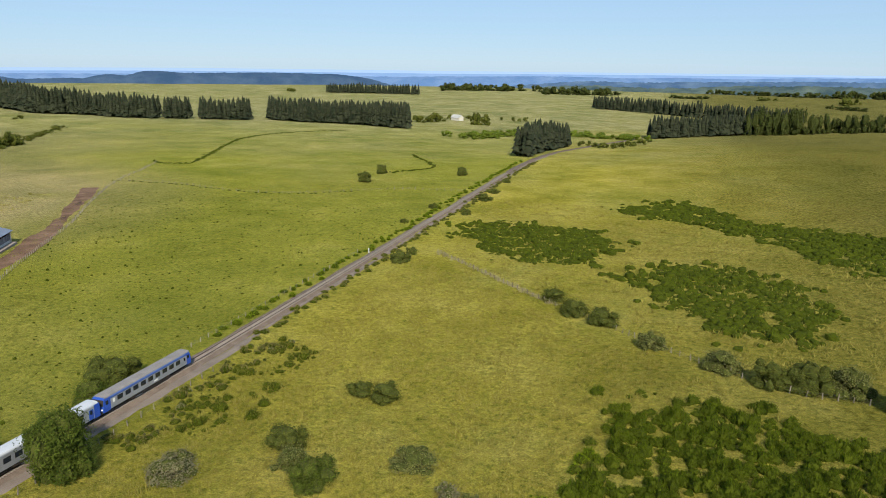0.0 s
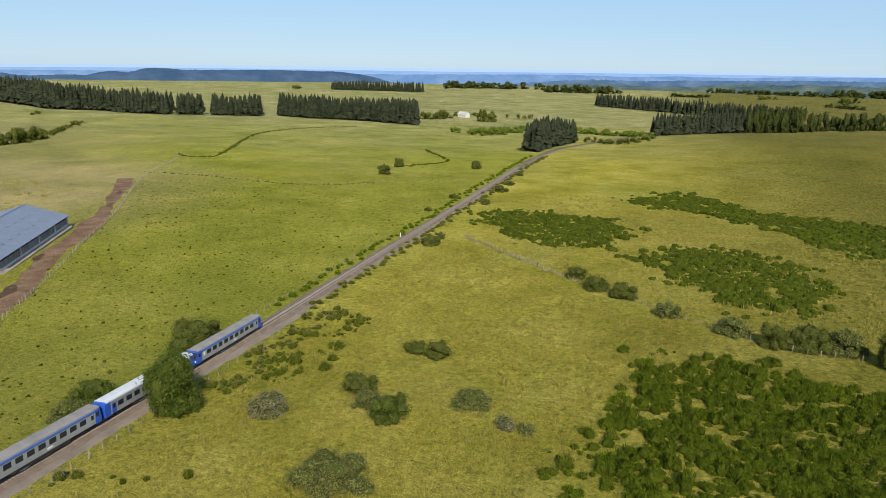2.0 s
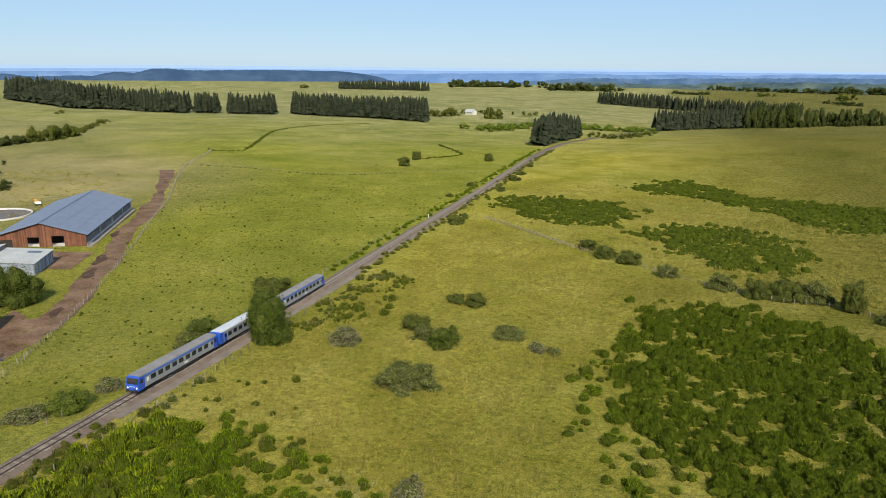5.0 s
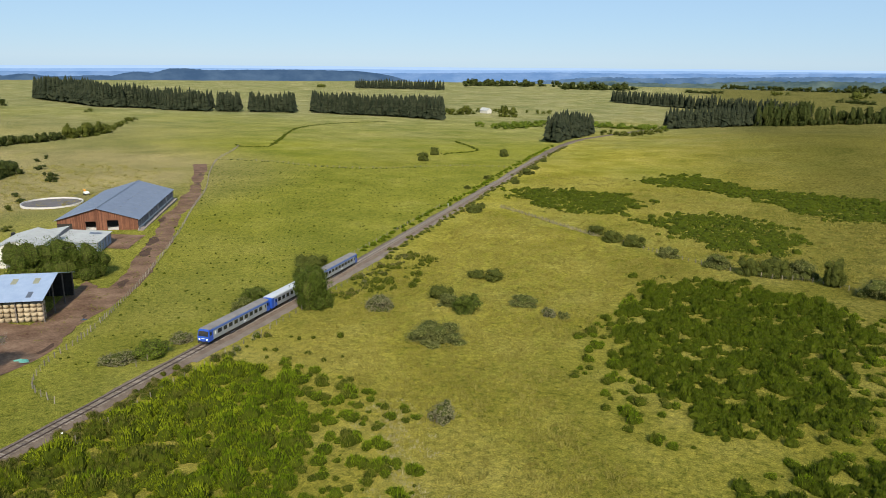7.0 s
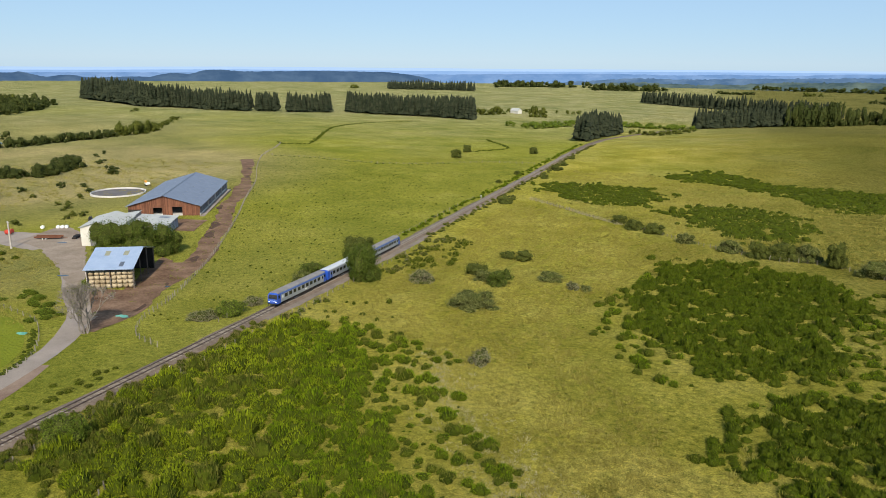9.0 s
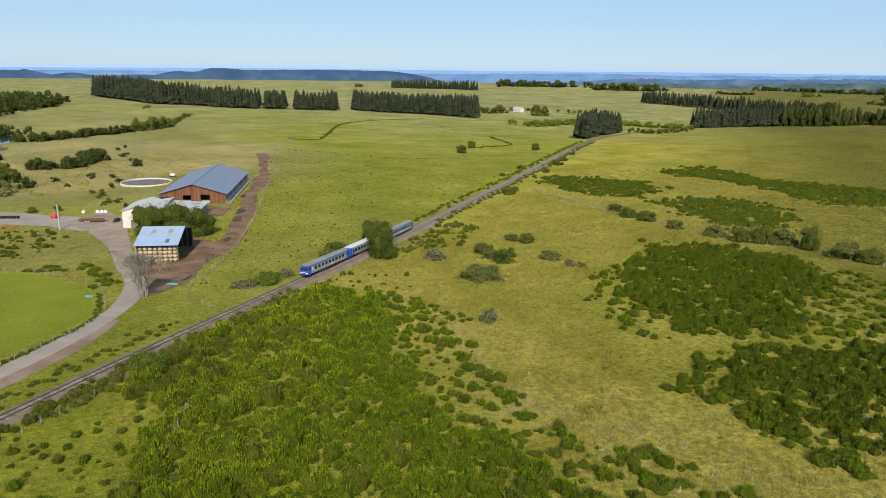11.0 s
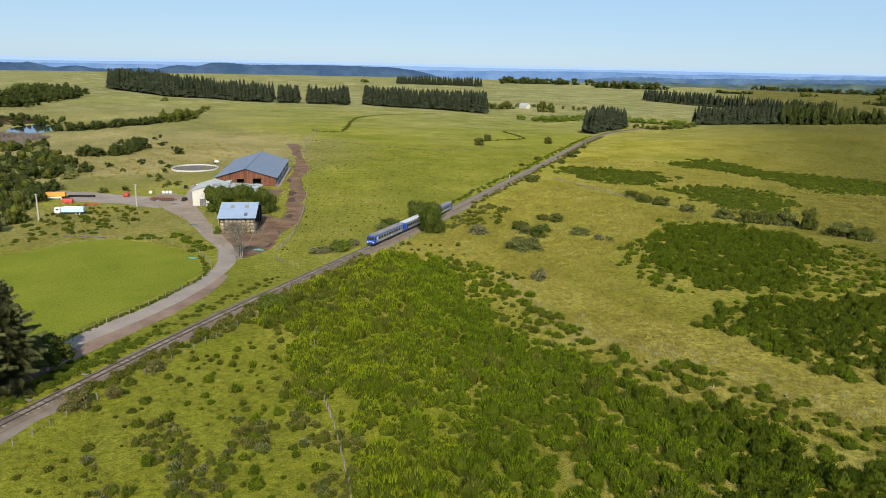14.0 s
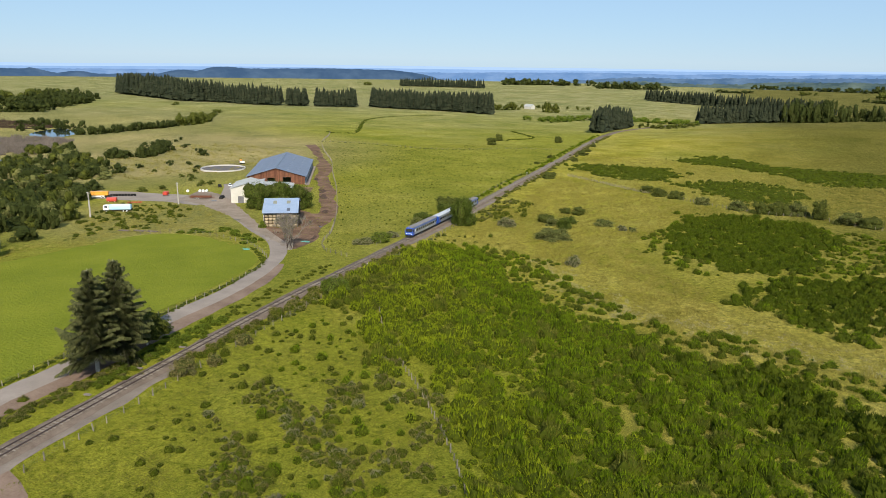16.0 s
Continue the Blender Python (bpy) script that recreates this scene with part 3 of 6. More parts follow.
SHRUBS = [shrub_proto(np.random.RandomState(s), 170) for s in range(9)]
LOW_SHRUBS = [shrub_proto(np.random.RandomState(s + 20), 22, 6, 3) for s in range(5)]
NEAR_HEATH = [[(-9, 64), (-9, 88), (-5, 134), (10, 142), (30, 135), (43, 122), (52, 99), (45, 85), (38, 69), (40, 55), (36, 47), (28, 45), (21, 34), (10, 31), (7, 44), (3, 52)],
              [(11, 5), (15, 16), (21, 24), (40, 34), (48, 43), (58, 49), (78, 44), (78, -12), (46, -14), (38, -20), (34, -16), (30, -8), (19, -7)],
              [(-90, -35), (-90.5, 0), (-90.5, 24), (-81, 38), (-66, 31), (-50, 8), (-38, -12), (-24, -29), (-8, -38), (6, -44), (20, -52), (38, -62), (70, -70), (86, -84), (86, -120), (40, -150), (-6, -150), (-22, -107), (-33, -94), (-47, -75), (-63, -58), (-75, -45), (-87, -40)]]
LOOSE_HEATH = [[(-81, 42), (-60, 43), (-50, 36), (-36, 14), (-20, -11), (-8, -21), (3, -22), (22, -33), (46, -46), (70, -58), (60, -70), (34, -62), (16, -52), (0, -44), (-15, -36), (-30, -23), (-45, -2), (-60, 22)],
               [(-18, 60), (-16, 90), (-4, 134), (-9, 64), (3, 48), (10, 20), (2, 24)], [(43, 122), (60, 110), (74, 84), (66, 58), (40, 48), (38, 69), (52, 99)],
               [(10, 0), (20, -12), (40, -26), (60, -22), (46, -12), (34, -14), (19, -5)], [(15, 18), (30, 42), (50, 56), (76, 56), (58, 48), (40, 33)]]
FAR_HEATH = [[(-85, 306), (-61, 318), (-26, 309), (-12, 284), (-26, 252), (-53, 252), (-76, 278)],
             [(-12, 235), (5, 256), (25, 262), (44, 240), (48, 210), (38, 183), (21, 182), (5, 208)],
             [(-24, 366), (13, 400), (43, 350), (100, 327), (140, 300), (130, 262), (88, 268), (67, 262), (48, 303), (21, 334), (-3, 349)]]
places = []
for k, poly in enumerate(NEAR_HEATH):
    x, y = growth(poly, (1.8, 1.85, 2.1)[k], rng, (0.20, 0.30, 0.09)[k], 9, 3.0, k + 1)
    places.append(rows_of(x, y, rng, (1.2, 1.2, 1.42)[k], (1.4, 1.4, 1.75)[k], 0.36))
broom = places[2][places[2][:, 0] > -90.0]
loose = []
for k, poly in enumerate(LOOSE_HEATH):
    x, y = growth(poly, 1.9, rng, (0.46, 0.60, 0.56, 0.56, 0.60)[k], 6, 0, k + 71)
    loose.append(rows_of(x, y, rng, 1.0, 1.1, 0.4))
loose = np.concatenate(loose)
heath = np.concatenate(places[:2])
along = broom[:, 0] + 0.5 * broom[:, 1]
# the outer eastern shrubs take the copy darkened for lens falloff
far_east = along + 7 * rng.randn(len(broom)) > -16
east = along + 9 * rng.randn(len(broom)) > -62
edge_dark = heath[:, 0] - 0.3 * heath[:, 1] + 8 * rng.randn(len(heath)) > 26
brown = (rng.rand(len(broom)) < np.where((broom[:, 0] < -70) & (broom[:, 1] < 6), 0.42, 0.08)) & ~far_east
dull = rng.rand(len(loose)) < 0.35
strew("heath_shrubs", SHRUBS, np.concatenate([heath[edge_dark], broom[far_east]]), BILBERRY_DARK, "dense dark green broom scrub", "scrub")
strew("heath_shrubs", SHRUBS, heath[~edge_dark], BILBERRY, "dense low green broom scrub in dry grass", "scrub")
strew("broom_shrubs", SHRUBS, broom[~east & ~brown], BROOM, "bright green broom scrub beside the railway", "scrub")
strew("broom_shrubs", SHRUBS, broom[east & ~far_east & ~brown], BROOM_DARK, "dense darker green broom scrub on the slope", "scrub")
strew("broom_shrubs", SHRUBS, np.concatenate([broom[brown], loose[dull]]), BROOM_OLIVE, "olive-brown broom bushes in dry grass", "scrub")
strew("broom_shrubs", SHRUBS, loose[~dull], BROOM_DARK, "loose green broom bushes in dry grass", "scrub")
places = []
for k, poly in enumerate(FAR_HEATH):
    x, y = growth(poly, 1.8, rng, 0.17, 14, 5.0, k + 11)
    places.append(rows_of(x, y, rng, 1.4, 1.2))
strew("heath_scrub", LOW_SHRUBS, np.concatenate(places), BILBERRY, "patches of dark green broom scrub in dry grass", "scrub")


# ---- conifer plantations ----
def conifer_proto(r, tiers=10, seg=7):
    """A narrow spruce of ragged hanging tiers, one metre high."""
    shapes = []
    for i in range(tiers):
        k = i / tiers
        z0, z1, rad = 0.10 + 0.80 * k, 0.10 + 0.80 * k + 0.20 * (1 - 0.45 * k), 0.17 * (1 - k) ** 0.8 + 0.02
        a = np.arange(seg) * 6.283 / seg + r.rand() * 6
        rr = rad * (0.65 + 0.6 * r.rand(seg))
        rim = np.stack([np.cos(a) * rr, np.sin(a) * rr, z0 + 0.05 * r.randn(seg) * (1 - k)], 1)
        v = np.vstack([rim, [[0, 0, min(z1, 1.0)]]])
        shapes.append((v, np.array([(j, (j + 1) % seg, seg) for j in range(seg)])))
    t = 0.012
    tv = np.array([(t, 0, 0), (-t, t, 0), (-t, -t, 0), (0, 0, 0.9)])
    shapes.append((tv, np.array([(0, 1, 3), (1, 2, 3), (2, 0, 3)])))
    return join(shapes)


CONIFERS = [conifer_proto(np.random.RandomState(s)) for s in range(6)]


def plantation(name, front, depth, height, spacing, label, seed, away=(-0.29, 0.957)):
    """Rows of spruces behind a front line."""
    r = np.random.RandomState(seed)
    line = smooth_line(front, spacing)
    away = np.array(away)
    pts = []
    for k in range(max(1, int(depth / spacing))):
        pts.append(line + away * (k * spacing) + r.uniform(-.35, .35, line.shape) * spacing)
    p = np.concatenate(pts)
    p = p[r.rand(len(p)) > 0.06]
    h = height * (0.72 + 0.28 * r.rand(len(p)) + 0.22 * gaps(p[:, 0], p[:, 1], 55, seed))
    return strew(name, CONIFERS, np.column_stack([p, r.rand(len(p)) * 6.283, h * 0.92, h]), SPRUCE, label, "wood")


plantation("spruce_wood", [(-1010, 862), (-960, 840), (-871, 806), (-802, 776), (-762, 794)], 34, 37, 5.4, "dense dark spruce plantation on the rise", 1)
plantation("spruce_wood", [(-756, 800), (-691, 796), (-642, 806)], 26, 31, 5.2, "dense dark spruce plantation beside a clearing", 2)
plantation("spruce_wood", [(-629, 815), (-606, 827)], 22, 29, 4.6, "small block of dark spruces", 3)
plantation("spruce_wood", [(-590, 835), (-567, 845), (-535, 858)], 22, 29, 4.8, "short shelterbelt of dark spruces", 4)
plantation("spruce_wood", [(-512, 880), (-452, 867), (-386, 865), (-345, 856), (-304, 846)], 30, 31, 5.0, "long shelterbelt of dark spruces", 5)
plantation("spruce_copse", [(-109, 602), (-107, 630), (-104, 660), (-99, 690), (-90, 724)], 13, 27, 4.2, "dark spruce copse beside the railway bend", 6, (-1, 0.1))
plantation("spruce_wood", [(-12, 895), (26, 955), (66, 1005), (108, 1050)], 35, 26, 6.0, "dark spruce wood behind the crest", 7)
plantation("spruce_wood", [(-128, 1428), (-62, 1400), (16, 1362), (108, 1315), (200, 1262)], 40, 26, 7.0, "long dark spruce plantation across the valley", 8)
plantation("spruce_wood", [(-776, 1604), (-730, 1614), (-674, 1626), (-610, 1628), (-559, 1630)], 40, 23, 7.0, "distant spruce plantation on the plateau", 9)

# ---- far distance ----
def far_ridge(name, radius, top, material, label, seed, trees=2.0, foot=-260, depth=420):
    """A long far hill: its crest is given by a few bearings and heights, both in degrees; trees roughen the crest."""
    r = np.random.RandomState(seed)
    a = np.linspace(top[0][0], top[-1][0], 620)
    h = 59.6 + radius * np.tan(np.radians(np.interp(a, [p for p, _ in top], [q for _, q in top])))
    h = np.convolve(np.pad(h, 3, "edge"), np.ones(7) / 7, "valid")
    for k in (1.7, 4.3, 9.1):
        h = h + 0.5 * trees * np.sin(a * k + r.rand() * 6) * np.sin(a * k * 0.37 + r.rand() * 6)
    rad = np.radians(a)
    rows = []
    for dr, kz in ((-depth, 0.0), (-depth * 0.55, 0.55), (-depth * 0.2, 0.9), (0, 1.0), (60, 0.9)):
        u, v = np.sin(rad) * (radius + dr) - 24, np.cos(rad) * (radius + dr) - 93
        wob = np.abs(r.randn(len(a))) * trees * 0.8 * (kz >= 0.9)
        rows.append(np.stack([CT * u - ST * v, ST * u + CT * v, foot + (h - foot) * kz + wob], 1))
    n = len(a)
    f = [np.stack([np.arange(n - 1) + j * n, np.arange(1, n) + j * n, np.arange(1, n) + (j + 1) * n, np.arange(n - 1) + (j + 1) * n], 1) for j in range(len(rows) - 1)]
    return tagged(mesh_ob(name, np.concatenate(rows), np.concatenate(f), material, True), label, "distant hills", kind="structure")


# each layer's blue is aerial haze put into its glowing colour
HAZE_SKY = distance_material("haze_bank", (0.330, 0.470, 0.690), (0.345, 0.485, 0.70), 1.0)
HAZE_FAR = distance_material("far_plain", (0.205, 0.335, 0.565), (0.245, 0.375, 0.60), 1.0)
HAZE_MID = distance_material("hazed_hills", (0.115, 0.215, 0.40), (0.185, 0.29, 0.48), 1.0)
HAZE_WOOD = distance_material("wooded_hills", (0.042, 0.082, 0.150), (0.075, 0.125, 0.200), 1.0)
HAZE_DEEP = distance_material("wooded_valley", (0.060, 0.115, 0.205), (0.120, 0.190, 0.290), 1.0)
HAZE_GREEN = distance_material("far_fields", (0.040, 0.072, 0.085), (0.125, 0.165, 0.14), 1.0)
# no land here: a glowing sheet stands in for the haze
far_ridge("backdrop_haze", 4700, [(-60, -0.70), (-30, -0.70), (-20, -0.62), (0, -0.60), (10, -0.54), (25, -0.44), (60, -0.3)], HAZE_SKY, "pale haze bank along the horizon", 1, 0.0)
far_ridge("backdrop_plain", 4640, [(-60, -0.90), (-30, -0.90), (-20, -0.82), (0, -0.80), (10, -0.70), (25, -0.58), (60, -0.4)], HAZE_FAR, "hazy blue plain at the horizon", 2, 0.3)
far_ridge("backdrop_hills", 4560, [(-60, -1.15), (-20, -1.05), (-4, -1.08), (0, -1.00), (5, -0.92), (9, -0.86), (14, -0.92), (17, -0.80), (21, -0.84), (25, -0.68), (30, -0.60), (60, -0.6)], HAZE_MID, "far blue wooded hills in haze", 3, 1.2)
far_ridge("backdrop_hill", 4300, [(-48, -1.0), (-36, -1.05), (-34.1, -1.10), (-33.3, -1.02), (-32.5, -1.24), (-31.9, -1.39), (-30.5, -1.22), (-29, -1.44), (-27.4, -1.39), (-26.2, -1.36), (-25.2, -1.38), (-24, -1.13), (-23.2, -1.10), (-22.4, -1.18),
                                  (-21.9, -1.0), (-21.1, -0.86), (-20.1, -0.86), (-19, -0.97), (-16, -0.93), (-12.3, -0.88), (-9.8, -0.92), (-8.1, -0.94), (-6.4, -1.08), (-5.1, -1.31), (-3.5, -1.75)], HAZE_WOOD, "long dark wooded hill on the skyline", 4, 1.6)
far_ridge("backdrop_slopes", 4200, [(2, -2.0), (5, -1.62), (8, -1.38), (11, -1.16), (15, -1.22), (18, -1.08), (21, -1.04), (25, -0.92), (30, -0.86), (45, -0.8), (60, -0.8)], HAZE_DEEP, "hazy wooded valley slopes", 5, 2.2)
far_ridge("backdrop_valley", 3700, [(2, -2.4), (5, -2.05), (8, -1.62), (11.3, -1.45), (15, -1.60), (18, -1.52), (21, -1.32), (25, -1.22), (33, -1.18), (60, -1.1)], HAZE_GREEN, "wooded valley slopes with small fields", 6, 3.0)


# ---- trees and bushes ----
def limb(points, radii, seg=6):
    """A tapering bent limb through a few points."""
    v, f = [], []
    pts = [Vector(p) for p in points]
    for i, (p, r) in enumerate(zip(pts, radii)):
        d = (pts[min(i + 1, len(pts) - 1)] - pts[max(i - 1, 0)]).normalized()
        x = d.orthogonal().normalized()
        y = d.cross(x)
        for j in range(seg):
            a = 6.283 * j / seg
            v.append(p + (x * math.cos(a) + y * math.sin(a)) * r)
    for i in range(len(pts) - 1):
        for j in range(seg):
            k = (j + 1) % seg
            q = (i * seg + j, i * seg + k, (i + 1) * seg + k, (i + 1) * seg + j)
            f += [(q[0], q[1], q[2]), (q[0], q[2], q[3])]
    return np.array([tuple(p) for p in v]), np.array(f)


def crown_shapes(r, radius, height, bottom, lobes, leaves, size, seg=7, ring=4, heart=0.56):
    """Lobes of leaves over inner balls, which bush and tree colour dark as shade, with an uneven outline."""
    leaf, core = [], []
    mid = (height + bottom) / 2
    half = (height - bottom) / 2
    for i in range(lobes):
        a, k = 6.283 * (i + r.rand() * 0.9) / lobes, 0.80 * r.rand() ** 0.5 if i else 0.0
        zc = mid + half * (1.0 * r.rand() - 0.55) if i else mid + 0.15 * half
        lr = radius * (0.24 + 0.22 * r.rand()) if i else radius * heart
        lh = half * (0.34 + 0.32 * r.rand()) if i else half * max(0.80, heart * 1.08)
        zc = bottom + lh * 0.6 if i % 2 else max(zc, bottom + lh * 0.55)
        c = (math.cos(a) * radius * k, math.sin(a) * radius * k, zc)
        leaf.append(leaf_shell(r, max(40, int(leaves / lobes * (5 * heart if heart > 0.6 and not i else 1))), size, c, (lr, lr, lh), 0.3, -0.75))
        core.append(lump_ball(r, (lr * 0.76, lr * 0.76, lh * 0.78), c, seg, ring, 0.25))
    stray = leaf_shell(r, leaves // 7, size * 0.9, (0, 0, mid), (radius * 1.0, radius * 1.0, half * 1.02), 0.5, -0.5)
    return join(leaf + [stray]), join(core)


def place(name, x, y, label, category, group="", sink=0.05, turn=0.0):
    ob = new(name)
    ob.location = (x, y, float(ground_z(np.float64(x), np.float64(y))) - sink)
    ob.rotation_euler = (0, 0, radians(turn))
    ob.empty_display_size = 0.5
    return tagged(ob, label, category, group)


def child(name, shape, material, parent, label="", smooth=False):
    return tagged(mesh_ob(name, shape[0], shape[1], material, smooth, parent), label)


def bush(x, y, radius, height, material, label, leaves=900, seed=None, name="bush", group=""):
    r = np.random.RandomState(int(abs(x * 7 + y * 13)) if seed is None else seed)
    ob = place(name, x, y, label, "bush", group)
    leafs, core = crown_shapes(r, radius, height, -0.1, 13 + int(radius * 1.5), int(leaves * 3.2), 0.115 + 0.010 * radius)
    child("foliage", leafs, material, ob)
    child("shade_core", core, CORE, ob)
    stems = [limb([(0.1 * k, 0.08 * k, -0.1), (math.cos(k * 2.1) * radius * 0.3, math.sin(k * 2.1) * radius * 0.3, height * 0.6)], (0.07, 0.03), 5) for k in range(3)]
    child("stem", join(stems), BARK, ob)
    return ob


def tree(x, y, radius, height, material, label, leaves=2200, clear=0.18, bark=None, name="tree", group="", seed=None, heart=0.56):
    r = np.random.RandomState(int(abs(x * 7 + y * 13)) if seed is None else seed)
    ob = place(name, x, y, label, "tree", group)
    t = 0.035 * height
    shapes = [limb([(0, 0, -0.2), (0.1 * t, 0.2 * t, height * 0.3), (-0.4 * t, 0.3 * t, height * 0.62), (0, 0, height * 0.86)], (t, t * 0.75, t * 0.45, t * 0.12), 8)]
    for k in range(7):
        a, z = k * 2.4 + r.rand(), height * (0.22 + 0.08 * k)
        e = radius * (0.55 + 0.3 * r.rand())
        shapes.append(limb([(0, 0, z), (math.cos(a) * e * 0.5, math.sin(a) * e * 0.5, z + height * 0.10), (math.cos(a) * e, math.sin(a) * e, z + height * 0.17)], (t * 0.35, t * 0.2, t * 0.06), 5))
    child("trunk", join(shapes), bark or BARK, ob, "", True)
    leafs, core = crown_shapes(r, radius, height, height * clear, 24, int(leaves * 3.6), 0.145 + 0.013 * radius, heart=heart)
    child("crown", leafs, material, ob)
    child("crown_core", core, CORE, ob)
    return ob


GREY_BARK = surface("grey_twigs", (0.13, 0.105, 0.085), (0.27, 0.235, 0.20), 1.5, 9, 0.9, 0, 0.5, 0.03)


def bare_tree(x, y, radius, height, label):
    """A nearly leafless tree: forked grey limbs and many fine twigs."""
    r = np.random.RandomState(8)
    ob = place("bare_tree", x, y, label, "tree")
    shapes, tips = [], []

    def fork(p, d, length, rad, level):
        q = p + d * length
        shapes.append(limb([p, p + d * length * 0.5 + Vector(r.randn(3) * 0.06 * length), q], (rad, rad * 0.8, rad * 0.55), 6 if level < 2 else 4))
        if level == 6:
            tips.append(q)
            return
        for k in range(3 if level in (1, 2) else 2):
            e = (d + Vector(r.randn(3) * 0.36) + Vector((0, 0, 0.16))).normalized()
            fork(q, e, length * (0.66 + 0.15 * r.rand()), max(rad * 0.62, 0.06), level + 1)

    for k in range(5):
        a = k * 1.257 + 0.5 * r.rand()
        base = Vector((0.45 * math.cos(a), 0.45 * math.sin(a), -0.2))
        fork(base, Vector((0.22 * math.cos(a), 0.22 * math.sin(a), 1)).normalized(), height * (0.22 + 0.08 * r.rand()), 0.20, 1)
    child("trunk", join(shapes), GREY_BARK, ob, "", True)
    lv = []
    for q in tips[::2]:
        v, f = leaf_shell(r, 3, 0.17, tuple(q), (0.5, 0.5, 0.5), 0.9, -1)
        lv.append((v, f))
    child("sparse_leaves", join(lv), LEAF_GREY, ob)
    tv = []
    for q in tips:
        for _ in range(7):
            d = Vector(r.randn(3)) * 0.55 + Vector((0, 0, 0.25))
            s = Vector(r.randn(3)).cross(d).normalized() * 0.035
            b0 = q + Vector(r.randn(3)) * 0.25
            tv += [tuple(b0 - s), tuple(b0 + s), tuple(b0 + d)]
    child("twig_spray", (np.array(tv), np.arange(len(tv)).reshape(-1, 3)), GREY_BARK, ob, "fine bare grey twigs")
    return ob


def spruce(x, y, radius, height, label, seed):
    """A tall spruce: straight trunk, whorls of drooping boughs that carry ragged needle sprays."""
    r = np.random.RandomState(seed)
    ob = place("spruce_tree", x, y, label, "tree")
    child("trunk", limb([(0, 0, -0.3), (0.1, 0, height * 0.4), (0, 0.1, height)], (0.42, 0.3, 0.03), 8), PALE_BARK, ob, "", True)
    v, wood = [], []
    z = height * 0.20
    while z < height * 0.985:
        k = (z / height - 0.13) / 0.87
        reach = radius * (1 - k) ** 0.75 * (0.85 + 0.3 * r.rand()) + 0.25
        n = 10 if k < 0.7 else 7
        for j in range(n):
            a = 6.283 * j / n + r.rand() * 0.9
            e = reach * (0.45 + 0.75 * r.rand())
            if r.rand() < 0.14:
                continue
            d = np.array((math.cos(a), math.sin(a)))
            droop = (-0.34 * (1 - k) + 0.14 + 0.30 * r.randn()) * e
            wood.append(limb([(0, 0, z), (d[0] * e, d[1] * e, z + droop)], (0.06, 0.015), 3))
            m = max(6, int(e * 16))
            for s in range(m):
                q = 0.12 + 0.9 * (s + r.rand()) / m
                c = np.array((d[0] * e * q, d[1] * e * q, z + droop * q))
                side = np.array((-d[1], d[0], 0)) * (1 if s % 2 else -1)
                out = side * (0.55 * e * (1.05 - q) + 0.25) * (0.6 + 0.6 * r.rand()) + np.array((d[0], d[1], 0)) * 0.4 + np.array((0, 0, -0.35 - 0.25 * r.rand()))
                w = np.array((d[0], d[1], 0.25)) * (0.13 + 0.09 * r.rand())
                v += [c - w, c + w, c + out]
        z += height * 0.024 * (1.15 - 0.5 * k)
    v = np.array(v)
    child("boughs", join(wood), BARK, ob)
    child("needles", (v, np.arange(len(v)).reshape(-1, 3)), NEEDLES, ob)
    return ob


tree(-89.2, 82.8, 5.4, 11.6, LEAF_DEEP, "round dark green tree close beside the railway", 4200, 0.02, heart=0.72)
bush(-107.5, 116, 5.6, 6.2, LEAF, "wide dark green bush beside the railway", 1600)
bush(-105.2, 107, 4.6, 5.0, LEAF_DEEP, "dark green bush beside the railway", 1300)
bush(-106, 81, 4.6, 4.6, LEAF_DEEP, "loose green bush beside the railway", 1200)
bush(-105, 73, 3.6, 3.6, LEAF_GREY, "loose grey-green bush beside the railway", 900)
bush(-72.3, 87.5, 4.1, 3.5, LEAF_ASH, "grey half-bare bush in long grass", 1300)
bush(-59.5, 103, 4.2, 3.8, LEAF, "fresh green bush in a clump on the pasture", 1200)
bush(-55.5, 96.5, 3.4, 3.2, LEAF_GREY, "grey-green bush in a clump on the pasture", 900)
bush(-49, 91.7, 4.0, 5.0, LEAF_DEEP, "dense dark green bush in a clump on the pasture", 1600)
bush(-55.6, 127.3, 3.3, 2.6, LEAF, "small green bush in long grass", 700)
bush(-49.3, 126, 3.8, 3.6, LEAF, "small green bush in long grass", 800)
bush(-35.4, 102.7, 4.3, 2.6, LEAF_GREY, "low grey-green willow bush in long grass", 900)
bush(-27, 94.6, 2.0, 2.2, LEAF_ASH, "low grey twiggy bush in long grass", 500)
bush(-23, 93.6, 1.6, 1.8, LEAF_GREY, "low grey twiggy bush in long grass", 400)
bush(-48.9, 67.5, 6.4, 4.0, LEAF_GREY, "broad low grey-green willow bush on the pasture", 2000)
bush(-34.2, 27, 2.7, 3.2, LEAF_ASH, "small lone half-bare bush on the pasture", 700)
bush(-85.5, -31.5, 4.0, 5.2, LEAF_BRIGHT, "round fresh green bush at the line-side fence", 2200)
bush(-104.3, 36.7, 3.7, 3.7, LEAF_BRIGHT, "round green bush at the pasture fence", 1100)
bush(-108.5, 31, 3.6, 2.2, LEAF_ASH, "pale grey twiggy bush at the pasture fence", 700)
bush(-104.4, 47, 3.0, 2.0, LEAF_ASH, "pale grey twiggy bush at the pasture fence", 700)
bush(-87.6, -87.7, 2.7, 2.9, BROOM_BROWN, "brown-green bush at the line-side fence", 900)
bush(-84.6, -82.5, 1.4, 2.2, BROOM_BROWN, "small brown-green bush at the line-side fence", 400)
bush(-86.2, -70, 2.0, 2.4, BROOM_BROWN, "small brown-green bush at the line-side fence", 500)
